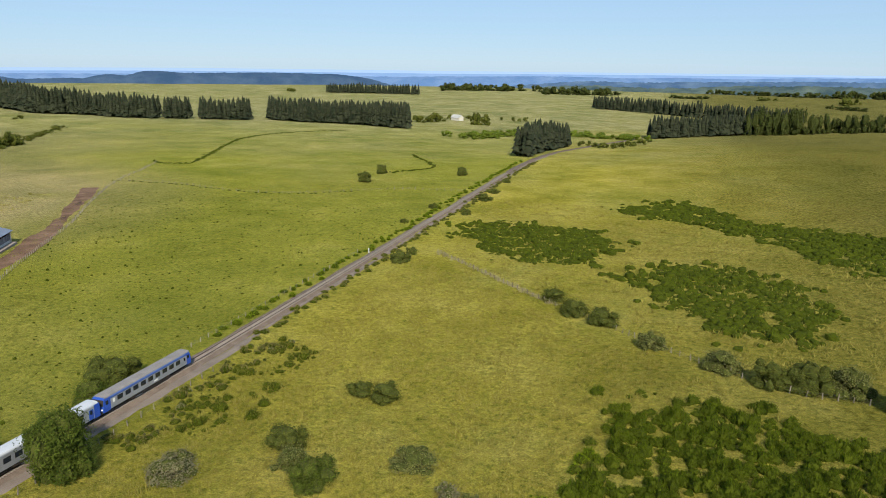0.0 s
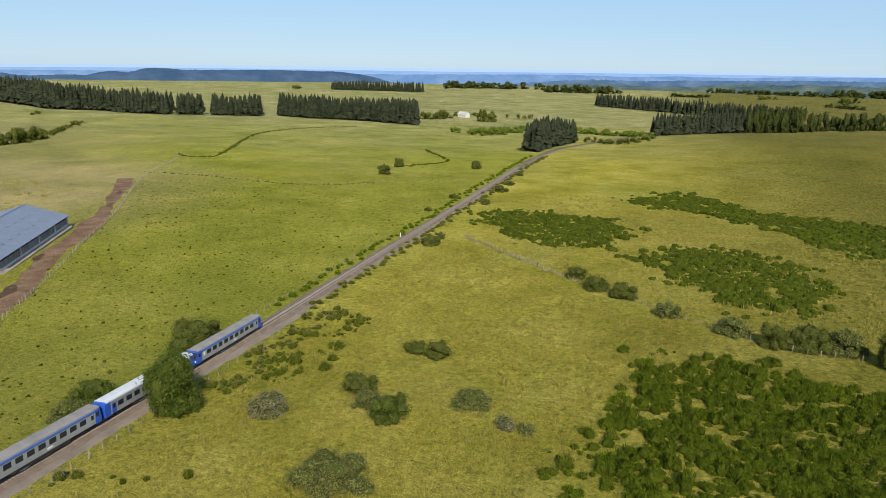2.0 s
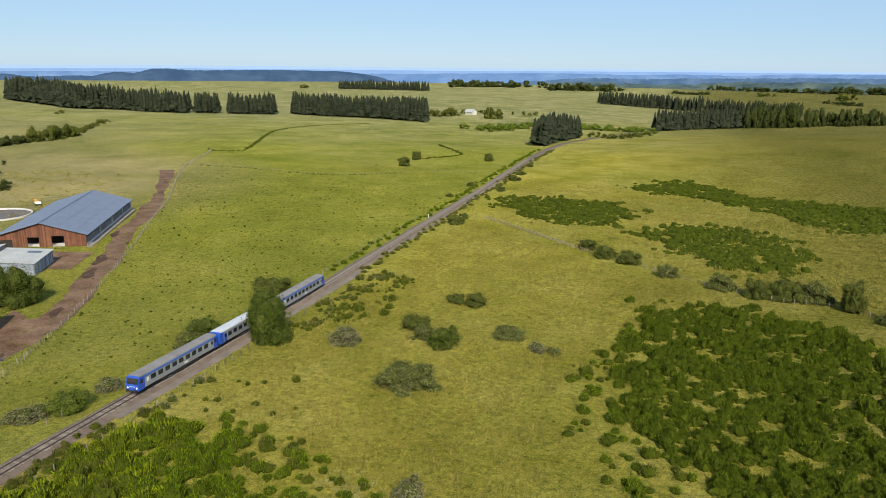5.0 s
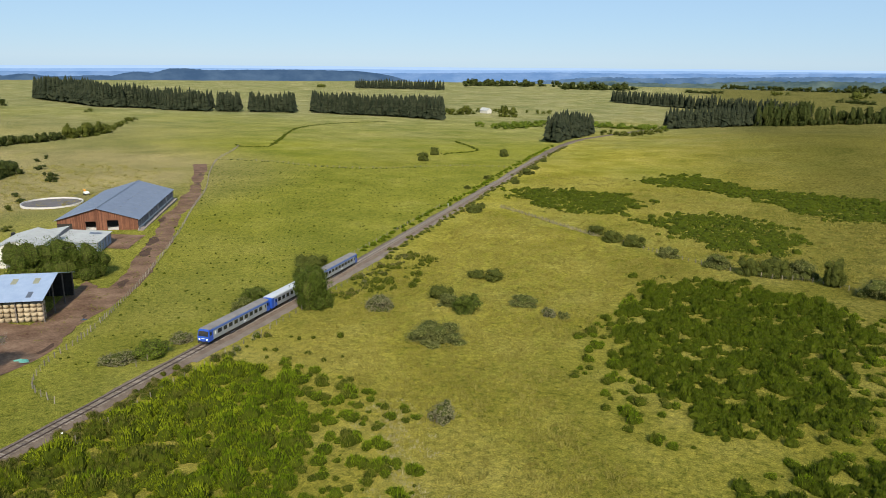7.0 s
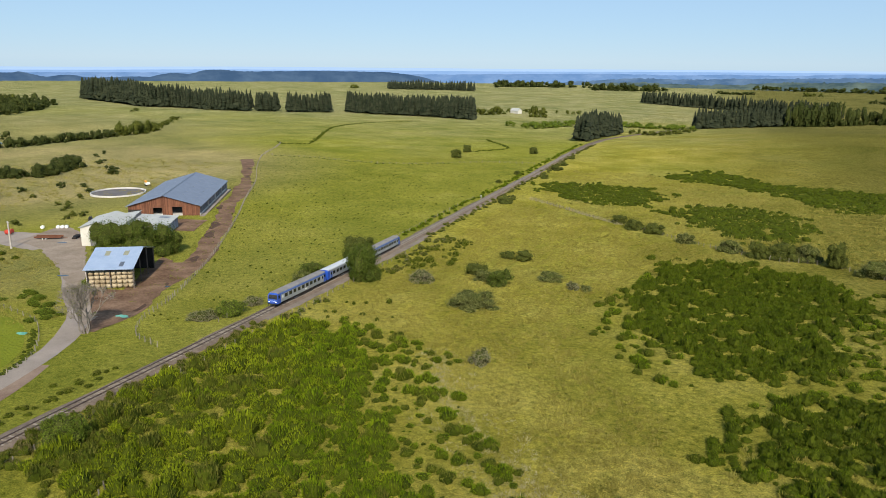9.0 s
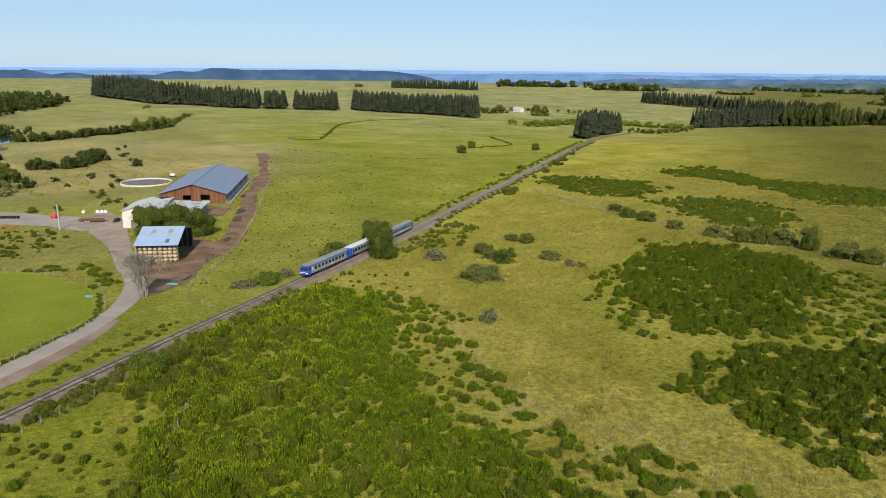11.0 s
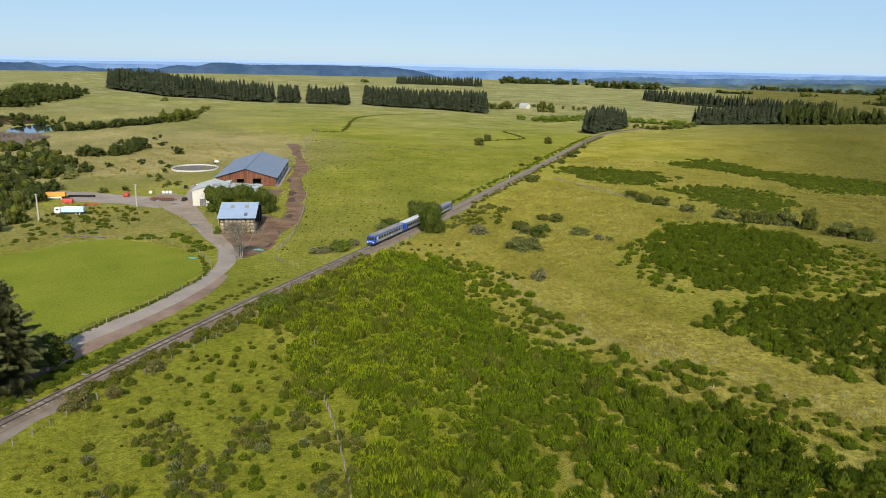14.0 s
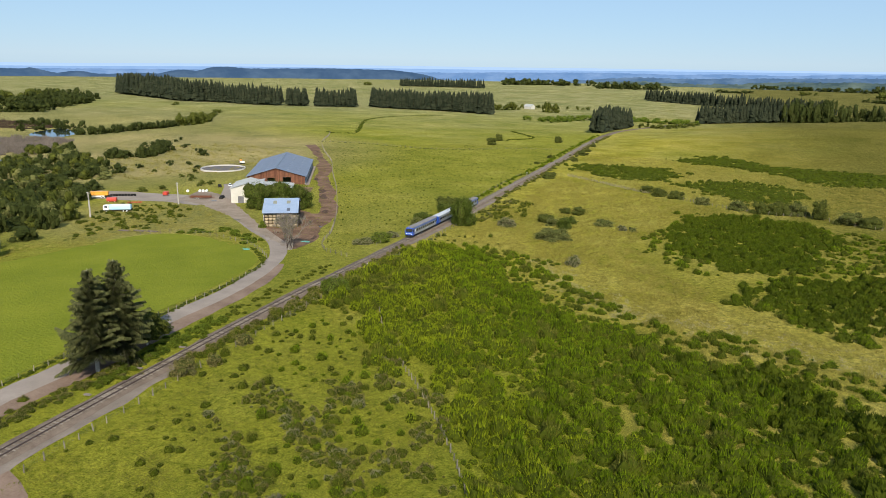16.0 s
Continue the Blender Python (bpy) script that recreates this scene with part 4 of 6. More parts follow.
bush(-72.8, 91.5, 2.6, 2.8, LEAF_ASH, "grey bush in long grass", 500)
# the boundary hedge across the eastern pasture
for x, y, rr, hh, kind in ((-27.4, 205, 3.8, 3.8, 0), (-20.5, 193.5, 4.4, 4.8, 0), (-11.9, 187.5, 4.4, 4.2, 0), (1.2, 172, 3.5, 4.0, 1), (16.4, 162.5, 5.0, 4.6, 1),
                           (26.0, 156, 4.4, 5.6, 0), (33.0, 155.5, 5.2, 6.6, 0), (40.5, 155.8, 5.0, 6.2, 1), (57.8, 138.3, 5.6, 5.6, 1), (66, 134, 5.0, 5.0, 0)):
    bush(x, y, rr, hh, (LEAF, LEAF_GREY)[kind], ("dark green hawthorn bush along the pasture boundary", "grey-green willow bush along the pasture boundary")[kind], 1300, group="boundary hedge")
tree(48.7, 147.4, 3.4, 9.0, LEAF, "slender tree in the boundary hedge", 1300, 0.1)
for x, y, rr, hh in ((-172.9, 404.6, 4.4, 7.0), (-177.9, 445.1, 3.8, 6.6), (-126.6, 461.2, 3.8, 6.4)):
    tree(x, y, rr, hh, LEAF, "small round tree standing alone in the pasture", 600, 0.08)
for x, y, rr, hh in ((-86.5, 234, 4.4, 3.8), (-86, 246, 2.6, 2.6), (-88, 330, 3.0, 2.8), (-89.7, 373, 4.4, 3.8), (-90, 398, 3.6, 3.0), (-108, 340, 2.6, 2.6), (-109, 300, 2.2, 2.0), (-92, 440, 3.0, 2.6)):
    bush(x, y, rr, hh, LEAF, "green bush on the railway bank", 450, group="railway bank bushes")
spruce(-103.4, -92.7, 6.4, 20.5, "tall dark spruce with a pale trunk by the gravel road", 1)
spruce(-102.6, -87.2, 6.6, 21.0, "tall dark spruce by the gravel road", 2)
tree(-104.6, -78.2, 4.7, 7.6, LEAF, "small dark tree with a pale trunk beside the spruces", 1500, 0.28, PALE_BARK)
bare_tree(-125.7, 10.9, 4.9, 13.0, "bare grey tree beside the gravel road")
tree(-181, 76, 6.6, 12.2, LEAF_DEEP, "spreading dark tree between the farm sheds", 2200, 0.06, group="farmyard trees")
tree(-173.5, 80.5, 6.8, 13.0, LEAF_DEEP, "spreading dark tree between the farm sheds", 2400, 0.06, group="farmyard trees")
tree(-166, 84.5, 5.8, 11.4, LEAF_DEEP, "spreading dark tree between the farm sheds", 1900, 0.06, group="farmyard trees")
bush(-155.3, 39.2, 1.5, 3.2, LEAF_BRIGHT, "green bush growing at the hay shed", 400)


def leafy_proto(seed, leaves=330, lobes=9, size=0.040):
    r = np.random.RandomState(seed)
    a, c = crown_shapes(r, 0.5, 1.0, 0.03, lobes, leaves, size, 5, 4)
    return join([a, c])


THICKET = [leafy_proto(s) for s in range(5)]
SCREEN = [leafy_proto(s + 9, 80, 5, 0.055) for s in range(4)]
r = np.random.RandomState(12)
x, y = growth([(-197, -45), (-207, -14), (-238, 28), (-288, 92), (-332, 148), (-362, 166), (-392, 186), (-420, 208), (-452, 226), (-466, 205), (-430, 160), (-380, 90), (-340, 30), (-290, -30), (-240, -75)], 6.9, r, 0.40, 34, 0, 31)
rows = np.column_stack([x, y, r.rand(len(x)) * 6.3, r.uniform(6.5, 11.5, len(x)), r.uniform(3.6, 7.4, len(x)) * np.where(y < 50, 1.35, 1.0)])
pick = r.rand(len(x))
strew("willow_thicket", THICKET, rows[pick < 0.62], LEAF_DARK, "dense dark green thicket of willow and birch", "thicket")
strew("willow_thicket", THICKET, rows[(pick >= 0.62) & (pick < 0.85)], LEAF, "green willows in the thicket", "thicket")
strew("willow_thicket", THICKET, rows[pick >= 0.85], LEAF_GREY, "grey-green willows in the thicket", "thicket")


def hedge(name, line, spacing, width, height, material, label, seed, jitter=1.0, protos=None):
    r = np.random.RandomState(seed)
    p = smooth_line(line, spacing)
    p = p + r.randn(*p.shape) * jitter
    n = len(p)
    return strew(name, protos or SCREEN, np.column_stack([p, r.rand(n) * 6.3, width * r.uniform(0.7, 1.3, n), height * r.uniform(0.6, 1.25, n)]), material, label, "hedge")


hedge("hedgerow", [(-526, 306), (-513, 320), (-512, 345), (-513, 372), (-513, 400), (-514, 418)], 2.6, 9, 7, LEAF_DARK, "dark green hedgerow by the pond", 1, 2.2)
hedge("hedgerow", [(-517, 428), (-514, 440), (-520, 462), (-538, 494)], 2.8, 12, 12, LEAF, "tall grey-green hedgerow on the pasture", 2, 3)
hedge("hedgerow", [(-548, 515), (-590, 580), (-622, 634)], 7, 8, 3.5, LEAF, "thinning hedgerow running up the pasture", 3, 2)
hedge("hedgerow", [(-795, 430), (-768, 457), (-800, 515), (-816, 558), (-829, 594), (-880, 655), (-916, 699)], 4, 16, 11, LEAF_DARK, "belt of dark scrub beyond the pond", 4, 7)
hedge("hedgerow", [(-840, 440), (-860, 520), (-880, 580), (-930, 650), (-975, 705)], 5, 17, 12, LEAF_DARK, "belt of dark scrub at the wood's edge", 5, 12)
hedge("hedgerow", [(-940, 500), (-929, 567), (-943, 616), (-983, 702)], 6, 17, 12, LEAF, "belt of green scrub at the wood's edge", 36, 10)
hedge("pond_bushes", [(-590, 300), (-584, 322), (-575, 345), (-610, 352), (-650, 352)], 5, 9, 7, LEAF_DARK, "dark bushes on the pond bank", 37, 4)
hedge("valley_scrub", [(-212, 770), (-200, 800), (-190, 825), (-150, 860), (-100, 880), (-60, 860), (-25, 870)], 3.2, 14, 6.0, LEAF_BRIGHT, "belt of fresh green scrub beyond the copse", 6, 10)
hedge("valley_scrub", [(-88, 735), (-70, 745), (-48, 712), (-12, 816)], 9, 9, 5, LEAF, "green bushes along the railway cutting", 7, 4)
hedge("mixed_wood", [(112, 1045), (135, 1062), (160, 1085), (188, 1105)], 3.5, 17, 33, LEAF_DARK, "tall dark mixed wood behind the crest", 8, 6)
hedge("mixed_wood", [(196, 1115), (230, 1135), (275, 1160), (330, 1185), (420, 1220)], 4.5, 15, 24, LEAF_DARK, "dark mixed wood behind the crest", 9, 6)
hedge("far_hedge", [(10, 1890), (40, 1885), (86, 1905)], 6, 18, 8, LEAF_DARK, "distant dark hedge on the far slope", 10, 5)
hedge("far_hedge", [(200, 1900), (240, 1910)], 10, 16, 10, LEAF, "distant clump of trees on the far slope", 11, 6)
hedge("far_hedge", [(365, 1800), (395, 1850)], 9, 20, 15, LEAF, "distant clump of tall trees on the far slope", 12, 6)
hedge("far_hedge", [(320, 1690), (350, 1650), (380, 1640)], 6, 14, 9, LEAF_DARK, "distant dark hedge on the far slope", 13, 5)
hedge("far_hedge", [(120, 2180), (240, 2150), (330, 2120), (430, 2080)], 9, 26, 12, LEAF_DARK, "distant trees along the far crest", 14, 15)
hedge("far_hedge", [(420, 2110), (470, 2090), (560, 2060), (640, 2030)], 7, 28, 17, LEAF_DARK, "distant wood along the far crest", 15, 12)
hedge("knoll_wood", [(-290, 1850), (-240, 1880), (-184, 1880), (-150, 1920)], 5, 24, 18, LEAF_DARK, "dark wood on a distant knoll", 16, 14)
hedge("far_wood", [(-560, 1850), (-500, 1900), (-440, 1930), (-380, 1950)], 6, 28, 17, LEAF_DARK, "distant dark wood on the plateau edge", 17, 16)
hedge("house_trees", [(-330, 940), (-312, 952), (-305, 975)], 8, 15, 13, LEAF, "dark trees round a lone stone house", 18, 4)
hedge("house_trees", [(-248, 956), (-240, 958), (-233, 962)], 5, 13, 16, LEAF, "tall clump of trees near a lone house", 19, 3)
hedge("house_trees", [(-306, 1022), (-275, 1043), (-215, 1052), (-192, 1057)], 17, 10, 7, LEAF, "low hedge trees near a lone house", 20, 4)
hedge("plateau_bush", [(-880, 1600), (-868, 1606)], 8, 14, 8, LEAF, "lone dark bush on the plateau", 21, 2)
hedge("slope_bushes", [(-749, 704), (-737, 686)], 8, 8, 4, LEAF, "low bushes on the pasture rise", 22, 3)
hedge("rough_bushes", [(-335, 165), (-300, 185), (-345, 240), (-380, 255), (-420, 300)], 17, 7.0, 3.2, LEAF_DARK, "scattered bushes in rough dry grass", 23, 9)
hedge("rough_bushes", [(-386, 203), (-376, 201), (-368, 206), (-371, 222), (-380, 246)], 2.6, 11, 8, LEAF_DARK, "large dark bushes in rough dry grass", 24, 3.5, THICKET)
hedge("rough_bushes", [(-262, 88), (-250, 100), (-240, 118), (-270, 140), (-300, 160)], 9, 4.5, 2.4, LEAF, "small bushes behind the farmyard", 25, 4)
hedge("bank_growth", [(-176, 22), (-162, 26), (-150, 22), (-142, 14)], 1.2, 1.6, 1.1, LEAF_BRIGHT, "rank green growth on the meadow bank", 26, 2.2, SHRUBS)
hedge("line_side_growth", [(-99, -98), (-99.4, -82), (-100, -70), (-100.4, -58)], 0.28, 0.9, 0.9, LEAF_BRIGHT, "rank green nettles between road and railway", 27, 1.2, SHRUBS)
hedge("line_side_growth", [(-100.4, -58), (-101, -40), (-102, -22), (-103, -4)], 1.1, 0.9, 0.7, BROOM_OLIVE, "low olive scrub between road and railway", 42, 1.6, SHRUBS)
hedge("meadow_bank", [(-138, 8), (-123, -9), (-117.6, -32), (-115.6, -57), (-115.2, -86), (-115, -104), (-117, -130)], 0.5, 0.7, 0.55, BROOM_OLIVE, "low rank growth along the meadow fence", 35, 0.35, LOW_SHRUBS)
hedge("line_side_growth", [(-103, -125), (-102, -110), (-100.5, -98), (-99, -85)], 0.4, 0.95, 0.9, BROOM_BROWN, "rank brown-green weeds between road and railway", 28, 1.4, SHRUBS)
BANK_LINES = ([(-346, 432), (-338, 425), (-321, 426), (-320, 445), (-362, 538), (-400, 633), (-398, 714), (-357, 782)], [(-200, 575), (-193, 559), (-168, 519), (-158, 490), (-178, 446)])
for k, bank in enumerate(BANK_LINES):
    hedge("field_bank", bank, 2.2, 1.5, 1.2, LEAF, "overgrown low stone field bank", 29 + k, 1.0, LOW_SHRUBS)
hedge("field_bank", [(-304, 343), (-287, 345), (-259, 345), (-229, 340), (-203, 341), (-180, 354), (-165, 368)], 3.0, 1.0, 0.8, LEAF, "line of low growth along an old fence", 31, 0.7, LOW_SHRUBS)
hedge("bank_shrubs", [(-90.2, -82), (-90.6, -60), (-91.0, -40), (-91.4, -15), (-91.8, 10), (-92, 34)], 0.9, 1.0, 1.25, BROOM_BROWN, "brown bank of dead broom beside the track", 40, 0.9, SHRUBS)
hedge("bank_shrubs", [(-89.6, -80), (-89.8, -60), (-90.0, -40), (-90.4, -20)], 1.6, 1.15, 1.5, BROOM_OLIVE, "olive bank of broom beside the track", 41, 1.1, SHRUBS)
hedge("bank_shrubs", [(-103.5, 150), (-104, 200), (-104.4, 260), (-105, 330), (-106, 400), (-107, 480), (-107, 560)], 3.2, 1.3, 1.4, BROOM_DARK, "ragged low shrubs along the railway bank", 33, 1.2, SHRUBS)
hedge("bank_shrubs", [(-93.6, 150), (-93.4, 220), (-94, 300), (-95, 380), (-96, 470), (-95, 560)], 2.6, 1.3, 1.3, BROOM_BROWN, "ragged brown shrubs along the railway bank", 34, 1.1, SHRUBS)

# reeds and moor by the ponds
r = np.random.RandomState(21)
REEDS = [blades(np.random.RandomState(s + 40), 26, 0.55, 0.9, 0.05, 0.4) for s in range(4)]
for poly, mat, label, h in (([(-538, 226), (-548, 258), (-520, 276), (-496, 270), (-452, 214), (-448, 184), (-470, 178), (-500, 205)], REED, "grey-mauve reed bed between the ponds", 2.0),
                            ([(-720, 300), (-640, 300), (-596, 322), (-592, 346), (-640, 372), (-730, 360)], HEATHER, "brown moor heath behind the pond", 1.1)):
    x, y = growth(poly, 2.2, r, 0.2, 22, 0, 91)
    strew("reed_bed" if mat == REED else "moor_heath", REEDS, rows_of(x, y, r, 2.6, h, 0.35), mat, label, "reeds" if mat == REED else "heath")

# small shrubs strewn over the rough ground
r = np.random.RandomState(3)
rows = []
for poly, gap, wide, seed in (([(-84, -128), (-86, -64), (-78, -42), (-66, -52), (-50, -72), (-36, -92), (-26, -112), (-40, -140)], 3.6, 0.75, 41),
                              ([(-88, 92), (-88, 152), (-76, 152), (-70, 104), (-80, 94)], 1.9, 0.9, 42),
                              ([(-86, 20), (-90, 60), (-70, 70), (-60, 40)], 5.0, 0.7, 43)):
    x, y = growth(poly, gap, r, 0.48, 16, 0, seed)
    rows.append(rows_of(x, y, r, wide, wide * 1.2, 0.45))
strew("scattered_shrubs", SHRUBS, np.concatenate(rows), BROOM_OLIVE, "small olive shrubs scattered over the rough pasture", "shrubs")
rows = []
for poly, gap, wide, seed in (([(-72, -92), (-56, -80), (-42, -94), (-36, -116), (-52, -124), (-68, -106)], 1.5, 0.72, 51),
                              ([(-91, -60), (-91, 60), (-86, 60), (-86, -60)], 2.0, 0.8, 52), ([(-91, 92), (-91, 150), (-84, 150), (-84, 92)], 1.7, 0.8, 53),
                              ([(-62, -56), (-58, -54), (-34, -90), (-26, -106), (-30, -108), (-48, -80)], 1.6, 0.8, 54)):
    x, y = growth(poly, gap, r, 0.42, 12, 0, seed)
    rows.append(rows_of(x, y, r, wide, wide * 1.15, 0.4))
rows = np.concatenate(rows)
dead = r.rand(len(rows)) < 0.22
strew("heath_brush", SHRUBS, rows[dead], LEAF_ASH, "grey dead broom and heather along the line", "shrubs")
x, y = growth([(-82, -60), (-76, -46), (-64, -54), (-40, -88), (-28, -112), (-40, -132), (-56, -120), (-70, -92)], 3.9, r, 0.44, 13, 0, 55)
strew("paddock_shrubs", SHRUBS, rows_of(x, y, r, 0.8, 1.0, 0.35), BROOM_DARK, "small separate green broom bushes in the paddock", "shrubs")
strew("heath_brush", SHRUBS, rows[~dead], BROOM_BROWN, "brownish heather and dead broom along the line", "shrubs")

# tussocks
TUSSOCK = [blades(np.random.RandomState(s), 14, 0.45, 0.6, 0.055, 0.7) for s in range(6)]
r = np.random.RandomState(4)
x, y = growth([(-106, 40), (-116, 22), (-136, 62), (-185, 150), (-250, 262), (-290, 322), (-180, 330), (-106, 330)], 2.6, r, 0.62, 7, 0, 61)
strew("rush_tussocks", LOW_SHRUBS, rows_of(x, y, r, 0.32, 0.36, 0.5), TUFT_DARK, "dark rush tussocks dotted over the grazed pasture", "tussocks")
x, y = growth([(-84, 60), (-84, 240), (-60, 225), (0, 165), (30, 140), (-8, 120), (-22, 60), (10, -5), (0, -35), (-20, -10), (-40, 18), (-62, 42), (-80, 44)], 1.0, r, 0.30, 9, 0, 62)
strew("tall_grass", TUSSOCK, rows_of(x, y, r, 0.85, 0.75, 0.45), TUFT_GOLD, "tall golden-green grass gone to seed", "grass")
x, y = growth([(-75, 240), (0, 178), (60, 150), (130, 200), (140, 260), (40, 300), (-20, 370), (-84, 380)], 1.9, r, 0.36, 11, 0, 63)
strew("dry_tussocks", TUSSOCK, rows_of(x, y, r, 1.8, 0.9, 0.4), TUFT_GOLD, "dry straw-coloured tussocks on the heath", "tussocks")
x, y = growth([(-20, 20), (10, -5), (60, 50), (80, 40), (80, -60), (30, -55), (-10, -30)], 1.0, r, 0.30, 8, 0, 64)
strew("dry_tussocks", TUSSOCK, rows_of(x, y, r, 0.85, 0.6, 0.45), TUFT_GOLD, "dry straw-coloured tussocks between the scrub", "tussocks")
x, y = growth([(-300, 120), (-250, 190), (-300, 290), (-370, 300), (-420, 240), (-350, 150)], 3.2, r, 0.42, 15, 0, 65)
strew("dry_tussocks", TUSSOCK, rows_of(x, y, r, 2.0, 1.0, 0.4), TUFT_GOLD, "dry straw-coloured tussocks west of the farm", "tussocks")

r = np.random.RandomState(6)
x, y = growth([(-84, -64), (-76, -44), (-62, -56), (-36, -92), (-24, -116), (-40, -140), (-86, -128)], 1.1, r, 0.38, 9, 0, 66)
strew("grass_tussocks", TUSSOCK, rows_of(x, y, r, 1.0, 0.4, 0.4), TUFT_LIGHT, "green grass tussocks on the rough paddock", "tussocks")
x, y = growth([(-104, -10), (-112, 10), (-128, 30), (-150, 40), (-200, 130), (-280, 300), (-170, 420), (-108, 420)], 1.9, r, 0.34, 8, 0, 67)
strew("grass_tussocks", TUSSOCK, rows_of(x, y, r, 1.2, 0.42, 0.4), TUFT_LIGHT, "yellow-green grass tussocks on the grazed pasture", "tussocks")

r = np.random.RandomState(7)
x, y = growth([(-45, 28), (-30, 5), (-20, -9), (-12, -15), (-4, -18), (6, -18), (6, -22), (-6, -24), (-16, -20), (-26, -6), (-36, 8), (-48, 24)], 0.75, r, 0.24, 5, 0, 81)
strew("bleached_grass", TUSSOCK, rows_of(x, y, r, 0.9, 0.4, 0.4), TUFT_PALE, "strip of bleached pale grass beside the scrub", "grass")
x, y = growth([(-44, 34), (-22, 2), (-2, -16), (20, -20), (48, -34), (84, -52), (84, -72), (50, -52), (20, -40), (-8, -28), (-30, -8), (-52, 24)], 1.5, r, 0.34, 7, 0, 87)
strew("bleached_grass", TUSSOCK, rows_of(x, y, r, 1.1, 0.5, 0.4), TUFT_PALE, "pale dry hummocks between the scrub", "grass")
line = smooth_line([(-79, 252), (-61, 235.5), (-48, 222), (-36, 209.5), (-27, 200)], 0.35)
line = line + r.randn(*line.shape) * 0.55
strew("bleached_grass", TUSSOCK, rows_of(line[:, 0], line[:, 1], r, 0.9, 1.3, 0.4), TUFT_PALE, "bleached tall grass along the old fence", "grass")

x, y = growth([(-206, -44), (-194, -26), (-188, 10), (-174, 19), (-150, 15), (-139, 9), (-137, 16), (-150, 27), (-166, 31), (-182, 26), (-200, 4), (-210, -24)], 1.2, r, 0.34, 7, 0, 83)
strew("bleached_grass", TUSSOCK, rows_of(x, y, r, 1.3, 0.5, 0.4), TUFT_GOLD, "bleached rough grass on the meadow bank", "grass")

x, y = growth([(-204, -8), (-188, 24), (-196, 52), (-214, 64), (-240, 60), (-236, 34), (-216, 8)], 2.6, r, 0.46, 10, 0, 85)
strew("bank_brush", SHRUBS, rows_of(x, y, r, 0.9, 0.8, 0.5), LEAF, "rough green growth on the bank below the farmyard", "shrubs")
x, y = growth([(-204, -8), (-188, 20), (-170, 34), (-186, 54), (-214, 68), (-250, 68), (-240, 34), (-216, 8)], 1.5, r, 0.36, 12, 0, 86)
strew("bank_grass", TUSSOCK, rows_of(x, y, r, 1.3, 0.6, 0.4), TUFT_GOLD, "rough straw-coloured grass on the bank below the farmyard", "grass")

# ---- water ----
for o in ([(-583, 336), (-545, 330), (-520, 285), (-530, 275), (-551, 278), (-570, 300)], [(-552, 232), (-528, 236), (-524, 246), (-545, 252)], [(-440, 140), (-424, 150), (-417, 172), (-428, 178), (-446, 160)]):
    tagged(patch("pond_water", o, WATER, 0.08, 6), "still pond reflecting the blue sky", "pond", kind="structure")
for x, y, a, b2 in ((-173, 48, 1.6, 0.9), (-210, 81.5, 1.6, 0.9), (-138, 51, 1.7, 0.9)):
    tagged(patch("puddle_water", [(x + a * math.cos(k), y + b2 * math.sin(k) + 0.4 * a * math.cos(k)) for k in np.arange(8) * 0.785], WATER, 0.125, 1.0), "muddy puddle on the farm track", "puddle", kind="structure")
MUD_DARK = surface("wet_mud", (0.040, 0.023, 0.015), (0.105, 0.064, 0.043), 0.3, 3, 0.75, 0, 0.5, 0.05)
for x, y, a in ((-138.5, 50.5, 3.6), (-152, 82, 3.0), (-172, 116, 4.2), (-181, 130, 4.5), (-203, 163, 3.2), (-268, 278, 3.0), (-248, 248, 2.6), (-130, 33, 3.0)):
    tagged(patch("wet_mud", [(x + 0.55 * a * (0.75 + 0.3 * math.sin(3 * k + x)) * 0.86 * math.cos(k) - 0.8 * a * math.sin(k), y + 0.55 * a * (0.75 + 0.3 * math.sin(3 * k + x)) * 0.5 * math.cos(k) + 1.38 * a * math.sin(k)) for k in np.arange(10) * 0.628], MUD_DARK, 0.11, 1.0), "churned wet mud on the cattle track", "mud", kind="structure")

# ---- built things ----
def box(bm, x0, x1, y0, y1, z0, z1):
    v = [bm.verts.new(p) for p in ((x0, y0, z0), (x1, y0, z0), (x1, y1, z0), (x0, y1, z0), (x0, y0, z1), (x1, y0, z1), (x1, y1, z1), (x0, y1, z1))]
    for f in ((3, 2, 1, 0), (4, 5, 6, 7), (0, 1, 5, 4), (1, 2, 6, 5), (2, 3, 7, 6), (3, 0, 4, 7)):
        bm.faces.new([v[i] for i in f])
    return v


def boxes(*rows):
    bm = bmesh.new()
    for r in rows:
        box(bm, *r)
    return bm


def rounded(bm, width=0.05, seg=2):
    bmesh.ops.bevel(bm, geom=list(bm.edges), offset=width, segments=seg, affect="EDGES")
    return bm


def prism(profile, y0, y1):
    """A closed outline in x and z, drawn out along y."""
    bm = bmesh.new()
    a = [bm.verts.new((x, y0, z)) for x, z in profile]
    b = [bm.verts.new((x, y1, z)) for x, z in profile]
    n = len(profile)
    bm.faces.new(a), bm.faces.new(b[::-1])
    for i in range(n):
        j = (i + 1) % n
        bm.faces.new((a[j], a[i], b[i], b[j]))
    bmesh.ops.recalc_face_normals(bm, faces=bm.faces)
    return bm


